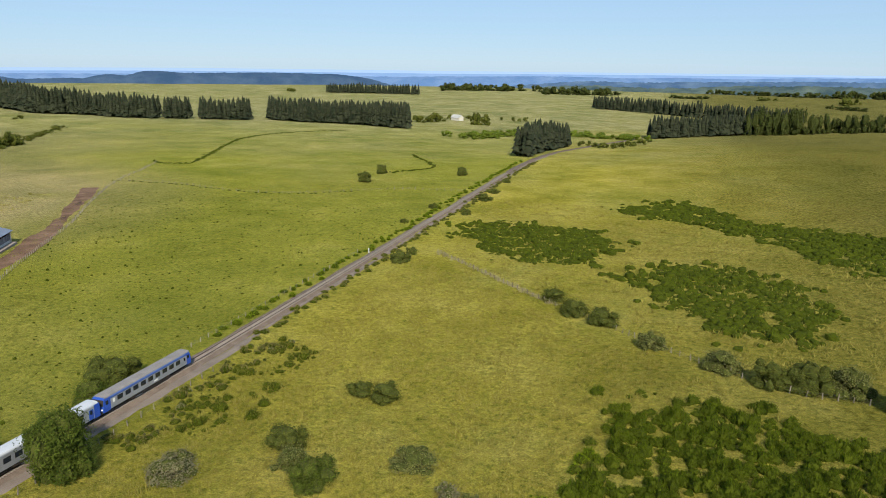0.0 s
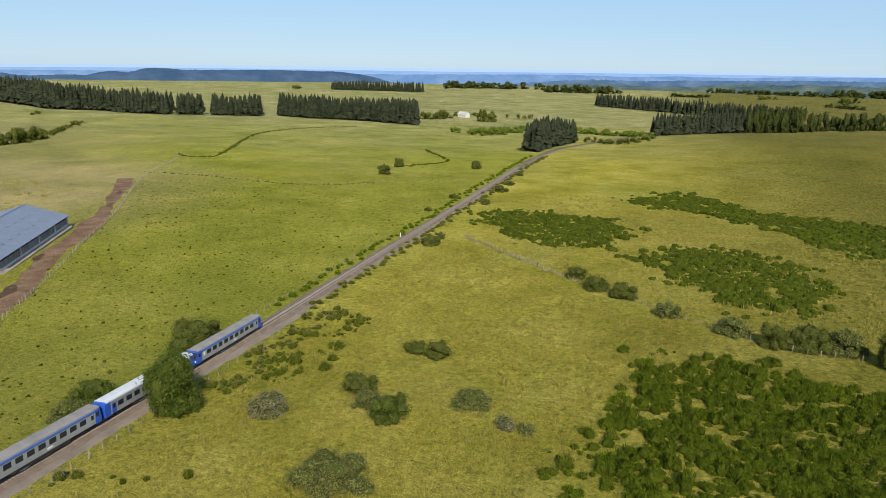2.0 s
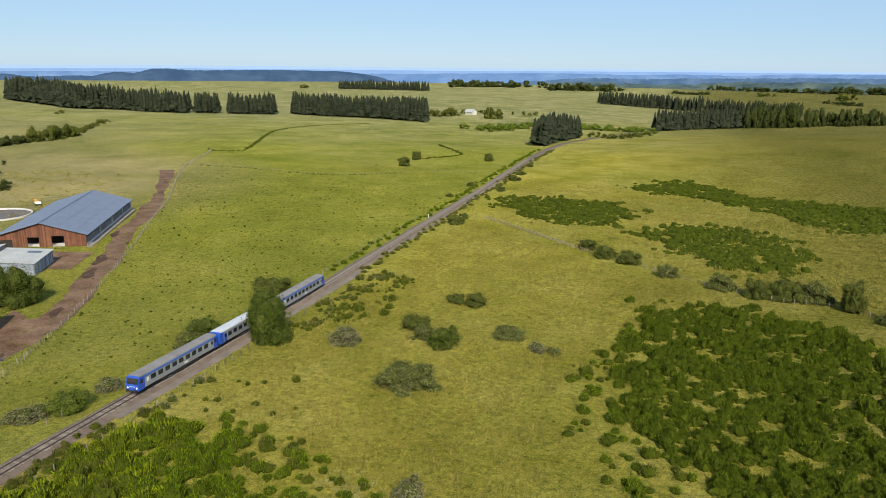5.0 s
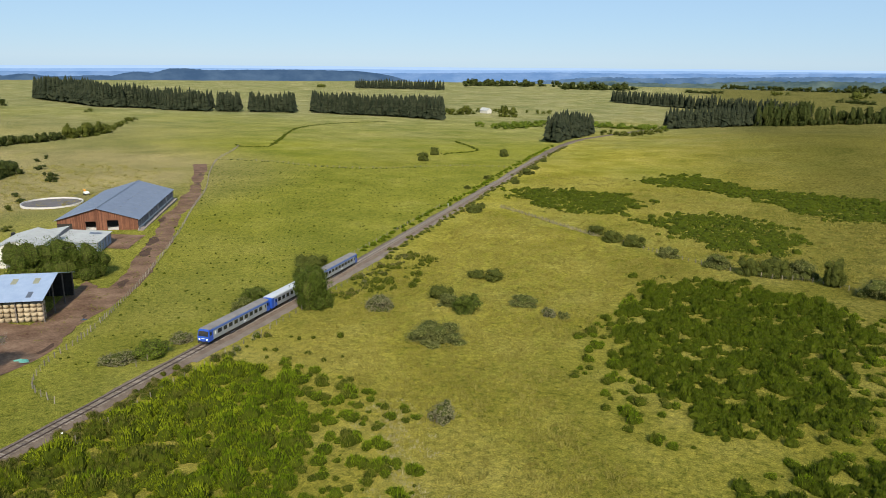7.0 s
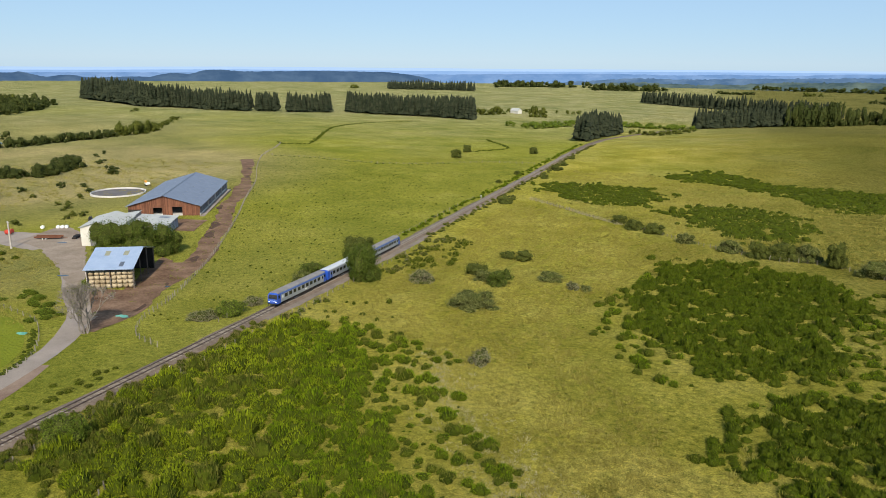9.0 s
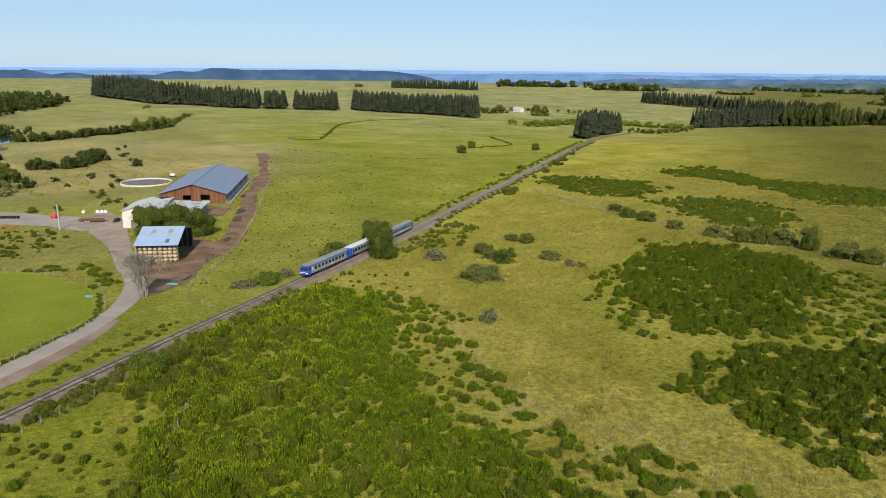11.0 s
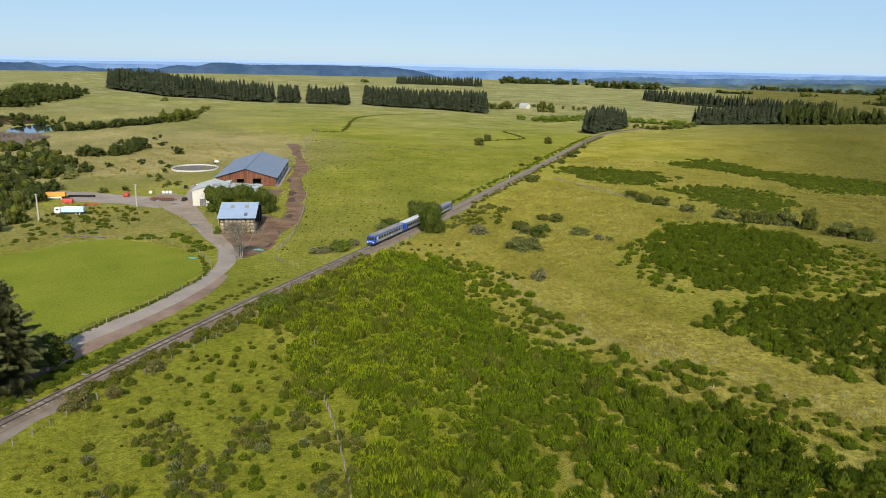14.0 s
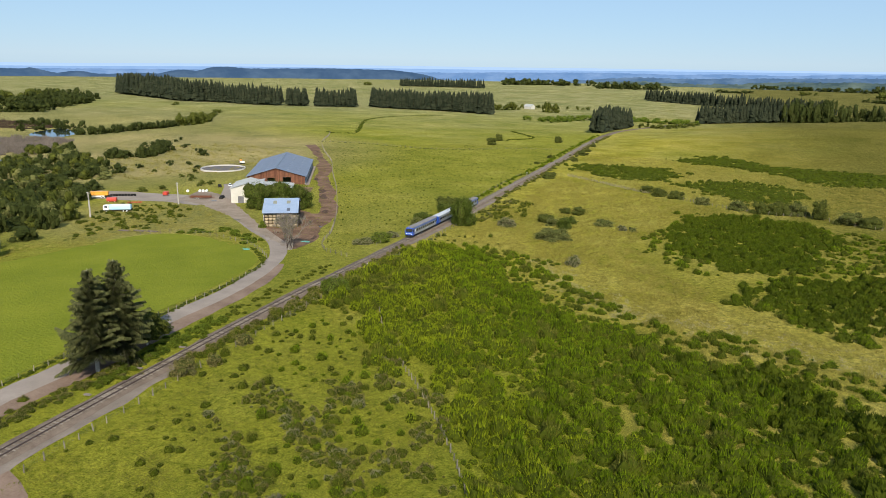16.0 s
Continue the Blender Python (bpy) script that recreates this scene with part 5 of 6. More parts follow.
def drum(bm, centre, radius, length, axis="X", seg=16, bevel=0.0):
    turn = {"X": Matrix.Rotation(radians(90), 4, "Y"), "Y": Matrix.Rotation(radians(90), 4, "X"), "Z": Matrix.Identity(4)}[axis]
    bmesh.ops.create_cone(bm, cap_ends=True, segments=seg, radius1=radius, radius2=radius, depth=length, matrix=Matrix.Translation(centre) @ turn)
    return bm


def slab(corners, thick):
    """A sheet through four corners, given a thickness downward."""
    bm = bmesh.new()
    t = [bm.verts.new(p) for p in corners]
    b = [bm.verts.new((x, y, z - thick)) for x, y, z in corners]
    bm.faces.new(t), bm.faces.new(b[::-1])
    for i in range(4):
        j = (i + 1) % 4
        bm.faces.new((t[i], b[i], b[j], t[j]))
    bmesh.ops.recalc_face_normals(bm, faces=bm.faces)
    return bm


def ribbed(name, dark, light, pitch, axis, rough=0.5, metal=0.0, depth=0.03, bands=True):
    """Sheeting or boarding with ribs or joints along one direction of the thing itself."""
    m = surface(name, dark, light, 0.35, 6.0, rough, metal, 0.2, 0.01)
    nt, b = m.node_tree, m.node_tree.nodes["Principled BSDF"]
    co = nt.nodes.new("ShaderNodeTexCoord").outputs["Object"]
    xyz = nt.nodes.new("ShaderNodeSeparateXYZ")
    nt.links.new(co, xyz.inputs[0])
    k = calc(nt, "FRACT", calc(nt, "DIVIDE", xyz.outputs[axis], pitch))
    groove = calc(nt, "LESS_THAN", calc(nt, "ABSOLUTE", calc(nt, "SUBTRACT", k, 0.5)), 0.42)
    bump(nt, b, groove, 0.6, depth)
    if bands:
        w = nt.nodes.new("ShaderNodeTexWhiteNoise")
        w.noise_dimensions = "1D"
        nt.links.new(calc(nt, "FLOOR", calc(nt, "DIVIDE", xyz.outputs[axis], pitch)), w.inputs["W"])
        old = b.inputs["Base Color"].links[0].from_socket
        f = ramp(nt, w.outputs["Value"], [(0.0, (0.62, 0.62, 0.62)), (1.0, (1.2, 1.2, 1.2))])
        nt.links.new(mix(nt, 0.9, old, f, "MULTIPLY"), b.inputs["Base Color"])
    return m


ROOF_SLATE = ribbed("slate_blue_sheet", (0.115, 0.135, 0.185), (0.165, 0.190, 0.245), 1.1, 1, 0.55, 0, 0.02, False)
ROOF_LIGHT = surface("rooflight", (0.055, 0.065, 0.085), (0.09, 0.10, 0.13), 1, 8, 0.3)
ROOF_BLUE = ribbed("pale_blue_sheet", (0.22, 0.285, 0.40), (0.32, 0.38, 0.49), 0.9, 0, 0.4, 0.1, 0.02, False)
ROOF_GREY = ribbed("pale_grey_sheet", (0.30, 0.30, 0.285), (0.44, 0.44, 0.42), 0.9, 0, 0.6, 0, 0.02, False)
BOARD_RED = ribbed("red_brown_boarding", (0.105, 0.045, 0.028), (0.21, 0.095, 0.058), 0.35, 0, 0.8, 0, 0.02)
BOARD_GREY = ribbed("grey_boarding", (0.13, 0.125, 0.13), (0.27, 0.26, 0.27), 0.35, 1, 0.8, 0, 0.02)
SHEET_WALL = ribbed("blue_grey_sheet_wall", (0.22, 0.25, 0.31), (0.34, 0.37, 0.43), 0.8, 1, 0.6, 0, 0.03)
CONCRETE = surface("pale_concrete", (0.42, 0.39, 0.36), (0.62, 0.59, 0.55), 0.5, 6, 0.9, 0, 0.3, 0.02)
CREAM = surface("cream_render", (0.42, 0.40, 0.35), (0.58, 0.55, 0.49), 0.3, 5, 0.9, 0, 0.2, 0.02)
# near-black colour that stands in for the shade inside buildings
DARK = surface("inside_shade", (0.02, 0.018, 0.016), (0.05, 0.045, 0.04), 0.5, 4, 0.9)
STRAW = surface("baled_hay", (0.235, 0.182, 0.112), (0.40, 0.325, 0.215), 1.2, 14, 0.95, 0, 0.7, 0.05, 0.35)
OLD_SHEET = surface("yellowed_sheet", (0.17, 0.165, 0.10), (0.26, 0.25, 0.16), 1, 8, 0.4)
SLURRY = surface("dried_slurry", (0.09, 0.08, 0.08), (0.16, 0.145, 0.14), 0.12, 2, 0.7)


def gable(x0, x1, z_eave, z_ridge, y0, y1):
    xm = (x0 + x1) / 2
    return prism([(x0, -1.0), (x1, -1.0), (x1, z_eave), (xm, z_ridge), (x0, z_eave)], y0, y1)


# the long cattle barn
barn = place("cattle_barn", -212.5, 137.5, "long cattle barn of red-brown boards under a slate-blue roof", "barn", turn=27.0)
W, L, E, R = 15.0, 66.0, 4.3, 8.8
part("front_wall", prism([(-W, 2.9), (-4.6, 2.9), (-4.6, 3.6), (-0.8, 3.6), (-0.8, 2.9), (3.4, 2.9), (3.4, 3.9), (7.6, 3.9), (7.6, 2.9), (W, 2.9), (W, E), (0, R), (-W, E)], 0, 0.15), BOARD_RED, barn, "red-brown upright boards")
# the bay is a solid panel, its inner shade put into the colour
part("front_panel", boxes((-W, -9.5, 0, 0.2, -1, 2.9)), DARK, barn, "closed panel coloured dark as a shaded open bay")
part("front_panel", boxes((-9.5, -4.6, 0, 0.2, -1, 2.9)), BOARD_RED, barn)
part("front_panel", boxes((-0.8, 3.4, 0, 0.2, -1, 2.9)), BOARD_RED, barn)
part("front_panel", boxes((7.6, W, 0, 0.2, -1, 2.9)), BOARD_RED, barn)
for x0, x1 in ((-4.6, -0.8), (3.4, 7.6)):
    g = part("gate", boxes(*[(x0 + 0.1, x1 - 0.1, 0.35, 0.41, z, z + 0.07) for z in (0.2, 0.5, 0.8, 1.1)], (x0 + 0.1, x0 + 0.18, 0.3, 0.4, 0, 1.2), (x1 - 0.18, x1 - 0.1, 0.3, 0.4, 0, 1.2)), CONCRETE, barn, "galvanised barred gate")
part("back_wall", gable(-W, W, E, R, L - 0.2, L), BOARD_RED, barn)
part("plinth", boxes((W - 0.25, W + 0.1, 0, L, -1.5, 0.9)), CONCRETE, barn, "pale concrete base wall")
part("plinth", boxes((-W - 0.1, -W + 0.25, 0, L, -1.5, 0.9)), CONCRETE, barn, "pale concrete base wall")
part("side_wall", boxes((W - 0.2, W - 0.05, 0, L, 0.9, 3.1)), BOARD_GREY, barn, "dark weathered side boards")
part("side_wall", boxes((-W + 0.05, -W + 0.2, 0, L, 0.9, E)), BOARD_GREY, barn, "dark weathered side boards")
part("apron", boxes((W + 0.1, W + 2.2, -2.0, L, -1.4, 0.12)), GRAVEL, barn, "narrow pale concrete apron")
for k in range(12):
    y = 0.6 + k * (L - 1.4) / 11
    part("side_post", boxes((W - 0.4, W - 0.1, y - 0.12, y + 0.12, 0.9, E)), WOOD_GREY, barn)
for y in (17, 34, 51, L - 0.4):
    part("white_post", boxes((W + 0.0, W + 0.4, y - 0.25, y + 0.25, -0.5, E - 0.1)), CONCRETE, barn, "white-painted post")
for s in (-1, 1):
    part("roof_slope", slab([(0, -0.9, R + 0.16), (s * (W + 0.9), -0.9, E - 0.02), (s * (W + 0.9), L + 0.9, E - 0.02), (0, L + 0.9, R + 0.16)], 0.14), ROOF_SLATE, barn, "slate-blue profiled sheets")
    for i in range(2):
        for j in range(9):
            f = (0.36, 0.70)[i]
            x, y, z = s * (W + 0.9) * f, 4 + j * 7.1 + i * 2.2, (R + 0.16) + (E - 0.18 - R) * f + 0.03
            d = s * 0.55
            k = (E - R - 0.18) / (W + 0.9) * 0.55
            part("rooflight", slab([(x - d, y, z - k), (x + d, y, z + k), (x + d, y + 1.5, z + k), (x - d, y + 1.5, z - k)], 0.03), ROOF_LIGHT, barn, "darker roof sheet")
part("ridge_cap", prism([(-0.5, R + 0.05), (0, R + 0.32), (0.5, R + 0.05), (0, R + 0.1)], -0.9, L + 0.9), ROOF_LIGHT, barn)
part("floor_slab", boxes((-W, W, 0.2, L, -1.2, 0.05)), CONCRETE, barn)

# the open hay shed
shed = place("hay_shed", -149.7, 43.2, "open hay shed with a pale blue sheet roof, full of bales", "shed", turn=28.7)
W, L, E, R = 6.3, 24.0, 6.0, 9.3
for s, (y0, z0), (y1, z1) in ((0, (-1.0, E), (L / 2, R)), (1, (L / 2, R), (L + 0.8, E - 0.2))):
    part("roof_slope", slab([(-W - 0.5, y0, z0), (W + 0.5, y0, z0), (W + 0.5, y1, z1), (-W - 0.5, y1, z1)], 0.12), ROOF_BLUE, shed, "pale blue profiled sheets")
slope = (R - E) / (L / 2 + 1)
for x, y, m, w in ((-2.4, 7.0, "yellowed translucent sheet", 0.7), (2.8, 7.0, "yellowed translucent sheet", 0.7), (3.0, 0.6, "dark replaced sheet", 0.6)):
    z = E + (y + 1) * slope + 0.03
    part("rooflight", slab([(x - w, y, z), (x + w, y, z), (x + w, y + 2.6, z + 2.6 * slope), (x - w, y + 2.6, z + 2.6 * slope)], 0.03), OLD_SHEET if "yellow" in m else ROOF_LIGHT, shed, m)
for x in (-W, 0.0, W):
    for y in (0.2, 8, 16, L):
        z = (E + (y + 1) * slope if y < L / 2 else R - (y - L / 2) * slope) - 0.1
        part("post", boxes((x - 0.14, x + 0.14, y - 0.14, y + 0.14, -0.8, z)), BARK, shed)
part("back_wall", boxes((-W, W, L, L + 0.1, -0.8, E - 0.3)), DARK, shed)
part("side_wall", boxes((-W - 0.1, -W, 0, L, 0.0, E - 0.2)), CONCRETE, shed, "pale side sheeting")
part("front_beam", boxes((-W, W, 0.05, 0.3, E - 0.55, E - 0.2)), ROOF_LIGHT, shed)


def bale_mesh():
    bm = bmesh.new()
    drum(bm, (0, 0, 0.62), 0.74, 1.22, "Z", 18)
    rounded(bm, 0.09, 2)
    me = bpy.data.meshes.new("hay_bale")
    bm.to_mesh(me)
    bm.free()
    for p in me.polygons:
        p.use_smooth = True
    me.materials.append(STRAW)
    return me


BALE = bale_mesh()
base = Matrix.LocRotScale(shed.location, shed.rotation_euler, None)
r = random.Random(7)
for i in range(8):
    for j in range(2):
        for k in range(4):
            if j and k < 3 and 0 < i < 7:
                continue
            ob = tagged(new("hay_bale", BALE), "round straw-coloured hay bale stacked in the shed", "hay bale", "stacked hay bales")
            ob.matrix_basis = base @ pose(-5.35 + i * 1.52 + r.uniform(-.04, .04), 1.1 + j * 1.52, 0.06 + k * 1.235, 0, 0, r.uniform(0, 360))

# the low double shed with stepped pale roofs
low = place("farm_shed", -185, 107.5, "low grey sheet-walled shed with two pale stepped roofs", "shed", turn=27.0)
part("side_wall", boxes((-0.15, 0, 0, 17, -1.2, 4.0)), SHEET_WALL, low, "blue-grey sheeting")
part("front_wall", prism([(-26, -1.2), (-0.2, -1.2), (-0.2, 4.0), (-14, 4.9), (-14, 6.2), (-26, 4.4)], 0, 0.15), SHEET_WALL, low)
part("back_wall", prism([(-26, -1.2), (-0.2, -1.2), (-0.2, 4.0), (-14, 4.9), (-14, 6.2), (-26, 4.4)], 16.85, 17), SHEET_WALL, low)
part("side_wall", boxes((-26, -25.85, 0.2, 16.8, -1.2, 4.3)), CREAM, low)
part("step_wall", boxes((-14.1, -13.95, 0, 17, 4.8, 6.2)), ROOF_LIGHT, low, "grey upstand between the roofs")
part("roof_slope", slab([(-13.9, -0.5, 5.05), (0.5, -0.5, 4.1), (0.5, 17.5, 4.1), (-13.9, 17.5, 5.05)], 0.1), ROOF_GREY, low, "pale grey sheets")
part("roof_slope", slab([(-26.5, -0.5, 4.5), (-13.8, -0.5, 6.4), (-13.8, 17.5, 6.4), (-26.5, 17.5, 4.5)], 0.1), ROOF_GREY, low, "pale grey sheets")
part("rooflight", slab([(-6, 12, 4.55), (-2, 12, 4.28), (-2, 14.4, 4.28), (-6, 14.4, 4.55)], 0.03), ROOF_LIGHT, low)
for k in range(6):
    part("wall_post", boxes((0.0, 0.12, 0.4 + k * 3.2, 0.6 + k * 3.2, -1, 3.9)), WOOD_GREY, low)

# the tall cream building behind the trees
house = place("farm_building", -199.6, 80.6, "tall cream-rendered farm building behind dark trees", "farm building", turn=27.0)
part("wall", gable(0, 13, 6.8, 8.6, 0, 0.4), CREAM, house)
part("wall", gable(0, 13, 6.8, 8.6, 18.6, 19), CREAM, house)
part("wall", boxes((0, 0.4, 0.4, 18.6, -1.2, 6.8)), CREAM, house)
part("wall", boxes((12.6, 13, 0.4, 18.6, -1.2, 6.8)), CREAM, house)
for s in (0, 1):
    part("roof_slope", slab([(6.5, -0.5, 8.85), (-0.6 + s * 14.2, -0.5, 6.8), (-0.6 + s * 14.2, 19.5, 6.8), (6.5, 19.5, 8.85)], 0.12), ROOF_GREY, house, "pale grey sheets")
part("door", rounded(boxes((3.0, 5.6, -0.06, 0.0, 0, 3.2)), 0.02, 1), BOARD_GREY, house, "grey boarded double door")

# the round slurry store
tank = place("slurry_tank", -275, 176, "round open slurry store with a low white concrete wall", "slurry tank")
bm = bmesh.new()
seg = 56
ring = [[bm.verts.new((rad * math.cos(6.28319 * i / seg), rad * math.sin(6.28319 * i / seg), z)) for i in range(seg)] for rad, z in ((13.2, -1.2), (13.2, 1.05), (12.8, 1.05), (12.8, -0.6))]
for a, b2 in zip(ring, ring[1:]):
    for i in range(seg):
        j = (i + 1) % seg
        bm.faces.new((a[i], a[j], b2[j], b2[i]))
part("wall", bm, CONCRETE, tank, "white concrete ring wall")
bm = bmesh.new()
bmesh.ops.create_circle(bm, cap_ends=True, segments=seg, radius=12.9, matrix=Matrix.Translation((0, 0, 0.35)))
part("slurry", bm, SLURRY, tank, "dark crusted slurry")

# a far stone house
far_house = place("stone_house", -286, 1008, "lone pale house with a light roof among trees", "house", turn=60)
part("wall", gable(-4.5, 4.5, 4.5, 8.0, -8, 8), CREAM, far_house)
for s in (-1, 1):
    part("roof_slope", slab([(0, -8.6, 8.3), (s * 5.2, -8.6, 4.2), (s * 5.2, 8.6, 4.2), (0, 8.6, 8.3)], 0.2), ROOF_GREY, far_house)
for y in (-5, 0, 5):
    part("window", boxes((4.48, 4.55, y - 0.6, y + 0.6, 1.4, 2.9)), DARK, far_house)

# ---- the train ----
STEEL = ribbed("brushed_steel_side", (0.30, 0.32, 0.35), (0.44, 0.46, 0.49), 0.28, 2, 0.38, 0.55, 0.012, False)
BLUE = surface("blue_paint", (0.012, 0.050, 0.29), (0.022, 0.082, 0.40), 0.8, 8, 0.35, 0, 0.05, 0.005)
BAND = surface("mid_blue_band", (0.040, 0.085, 0.25), (0.07, 0.125, 0.33), 0.8, 8, 0.4, 0, 0.05, 0.005)
ROOF_DULL = surface("sooty_roof", (0.150, 0.138, 0.132), (0.255, 0.235, 0.225), 0.35, 4, 0.7, 0, 0.2, 0.01)
ROOF_PALE = surface("pale_roof", (0.40, 0.41, 0.43), (0.55, 0.56, 0.58), 0.3, 5, 0.5, 0.1, 0.1, 0.01)
UNDER = surface("sooty_underframe", (0.018, 0.016, 0.015), (0.06, 0.052, 0.045), 1.0, 8, 0.8, 0.2)
WHITE = surface("white_paint", (0.66, 0.66, 0.64), (0.82, 0.82, 0.80), 1.0, 8, 0.5)
PANE = bpy.data.materials.new("tinted_glass")
nt, b = nodes_of(PANE)
b.inputs["Base Color"].default_value, b.inputs["Roughness"].default_value = (0.018, 0.022, 0.028, 1), 0.08
LAMP = bpy.data.materials.new("headlamp")
nt, b = nodes_of(LAMP)
b.inputs["Base Color"].default_value, b.inputs["Emission Color"].default_value, b.inputs["Emission Strength"].default_value = (0.9, 0.9, 0.85, 1), (1, 0.95, 0.8, 1), 0.9


def arc_profile(w, z0, z1, rise, n=7):
    """A vehicle's roof outline: sides, rounded shoulders, a low crown."""
    pts = [(-w, z0), (w, z0)]
    for i in range(n + 1):
        a = math.pi * i / n
        pts.append((w * math.copysign(abs(math.cos(a)) ** 0.55, math.cos(a)), z1 + rise * math.sin(a) ** 0.8))
    return pts


def railcar(y_front, label, middle):
    """One coach, its front end at y_front; the line sets its heading."""
    length = 27.0
    yc = y_front + length / 2
    i = int(np.argmin(np.abs(LINE[:, 1] - yc)))
    d = LINE[i + 20] - LINE[i - 20]
    ob = new("railcar")
    ob.location = (LINE[i, 0], yc, float(ground_z(LINE[i, 0], yc)) + BED + 0.30)
    s = float(ground_z(LINE[i, 0], yc + 13) - ground_z(LINE[i, 0], yc - 13)) / 26
    ob.rotation_euler = (math.atan(s), 0, math.atan2(-d[0], d[1]))
    tagged(ob, label, "railcar", "three-car train")
    h, w = length / 2, 1.43
    a, e = -h + (1.9 if not middle else 1.5), h - 1.5
    part("body", prism([(-w, 0.95), (w, 0.95), (w, 2.98), (-w, 2.98)], a, e), STEEL, ob, "brushed grey steel sides")
    part("blue_band", prism([(-w - 0.006, 2.98), (w + 0.006, 2.98), (w + 0.006, 3.35), (w - 0.1, 3.5), (-w + 0.1, 3.5), (-w - 0.006, 3.35)], a, e), STEEL if middle else BAND, ob, "" if middle else "blue band under the roof")
    part("roof", prism(arc_profile(w - 0.09, 3.46, 3.5, 0.34), -h + 0.55, h - 0.35), ROOF_PALE if middle else ROOF_DULL, ob, "pale silver roof" if middle else "dull grey sooty roof")
    # blue ends; the leading end leans back above the waist
    for s in (-1, 1):
        y0, y1 = (-h, a) if s < 0 else (h, e)
        lean = 0.35 if not middle else 0.08
        bm = bmesh.new()
        o = [(-w, 0.8, 0), (w, 0.8, 0), (w + 0.004, 2.1, 0), (w - 0.04, 3.36, lean), (w - 0.4, 3.62, lean + 0.1), (-w + 0.4, 3.62, lean + 0.1), (-w + 0.04, 3.36, lean), (-w - 0.004, 2.1, 0)]
        A = [bm.verts.new((x, y0 - s * k, z)) for x, z, k in o]
        B = [bm.verts.new((x, y1, z)) for x, z, k in o]
        bm.faces.new(A), bm.faces.new(B[::-1])
        for q in range(8):
            t = (q + 1) % 8
            bm.faces.new((A[t], A[q], B[q], B[t]))
        bmesh.ops.recalc_face_normals(bm, faces=bm.faces)
        end = part("cab" if not middle else "blue_end", bm, BLUE, ob, "blue painted end")
        f = y0 + s * 0.012
        if not middle:
            for x0, x1 in ((-1.2, -0.45), (-0.15, 1.15)):
                part("windscreen", slab([(x0, f - s * 0.03, 2.2), (x1, f - s * 0.03, 2.2), (x1, f - s * (lean - 0.05), 3.1), (x0, f - s * (lean - 0.05), 3.1)], 0.03), PANE, end, "dark windscreen pane")
            part("window_surround", slab([(-1.28, f - s * 0.02, 2.12), (1.28, f - s * 0.02, 2.12), (1.26, f - s * (lean - 0.045), 3.2), (-1.26, f - s * (lean - 0.045), 3.2)], 0.025), UNDER, end, "dark band round the cab windows")
            part("stripe", boxes((-0.62, 0.62, min(f, f + s * 0.02), max(f, f + s * 0.02), 1.52, 1.62)), WHITE, end, "thin white stripe")
            for x in (-1.0, 1.0):
                part("headlamp", drum(bmesh.new(), (x, f, 1.35), 0.16, 0.08, "Y", 12), LAMP if s < 0 else WHITE, end, "round white headlamp")
                part("cab_window", boxes((math.copysign(w - 0.01, x) - 0.012, math.copysign(w - 0.01, x) + 0.025, y0 - s * 1.3, y0 - s * 0.6, 2.15, 2.95) if s < 0 else (math.copysign(w - 0.01, x) - 0.012, math.copysign(w - 0.01, x) + 0.025, y0 - 1.3, y0 - 0.6, 2.15, 2.95)), PANE, end)
        part("gangway", rounded(boxes((-0.55, 0.55, min(f, f + s * 0.28), max(f, f + s * 0.28), 0.95, 3.0 if middle or s > 0 else 1.25)), 0.04, 1), UNDER if (middle or s > 0) else BLUE, end)
        part("buffer_beam", boxes((-1.25, 1.25, min(f, f + s * 0.2), max(f, f + s * 0.2), 0.62, 0.98)), UNDER, end)
        for x in (-0.87, 0.87):
            part("buffer", drum(bmesh.new(), (x, f + s * 0.36, 0.82), 0.22, 0.36, "Y", 12), UNDER, end)
    # windows and doors, each side
    ww, n = 1.35, 9
    for sx in (-1, 1):
        xs = (sx * w - 0.012, sx * w + 0.018)
        for k in range(n):
            yk = a + 2.6 + k * 2.25
            if middle and k == 6:
                part("door", boxes((*[sx * w - 0.012, sx * w + 0.024], yk - 0.75, yk + 0.75, 0.98, 2.92)), WHITE, ob, "white passenger door")
                continue
            win = part("window", boxes((*xs, yk - ww / 2, yk + ww / 2, 1.95, 2.78)), PANE, ob)
            part("frame", boxes((sx * w - 0.01, sx * w + 0.012, yk - ww / 2 - 0.07, yk + ww / 2 + 0.07, 1.88, 2.85)), UNDER, win)
        for yk in (a + 0.85, e - 0.75):
            dr = part("door", boxes((sx * w - 0.012, sx * w + 0.02, yk - 0.55, yk + 0.55, 0.98, 2.92)), STEEL if not middle else BLUE, ob, "passenger door")
            part("door_window", boxes((sx * w - 0.012, sx * w + 0.032, yk - 0.3, yk + 0.3, 1.95, 2.75)), WHITE if not middle and yk < 0 else PANE, dr)
        part("skirt", boxes((sx * (w - 0.12) - 0.05, sx * (w - 0.12) + 0.05, -5.2, 5.2, 0.40, 0.95)), UNDER, ob)
        part("sign_plate", boxes((sx * w - 0.01, sx * w + 0.016, 1.0, 2.2, 1.25, 1.6)), WHITE, ob, "small white plate")
    for sx in (-1, 1):
        for k, (y0, y1, z0) in enumerate(((-6.2, -5.4, 0.45), (-4.4, -2.6, 0.22), (-2.0, -0.9, 0.34), (-0.3, 1.9, 0.2), (2.5, 3.4, 0.38), (4.0, 5.9, 0.26))):
            part("equipment_box", boxes((sx * 1.02 - 0.28, sx * 1.02 + 0.28, y0, y1, z0, 0.93)), SHEET_WALL if k in (1, 4) else RAIL, ob)
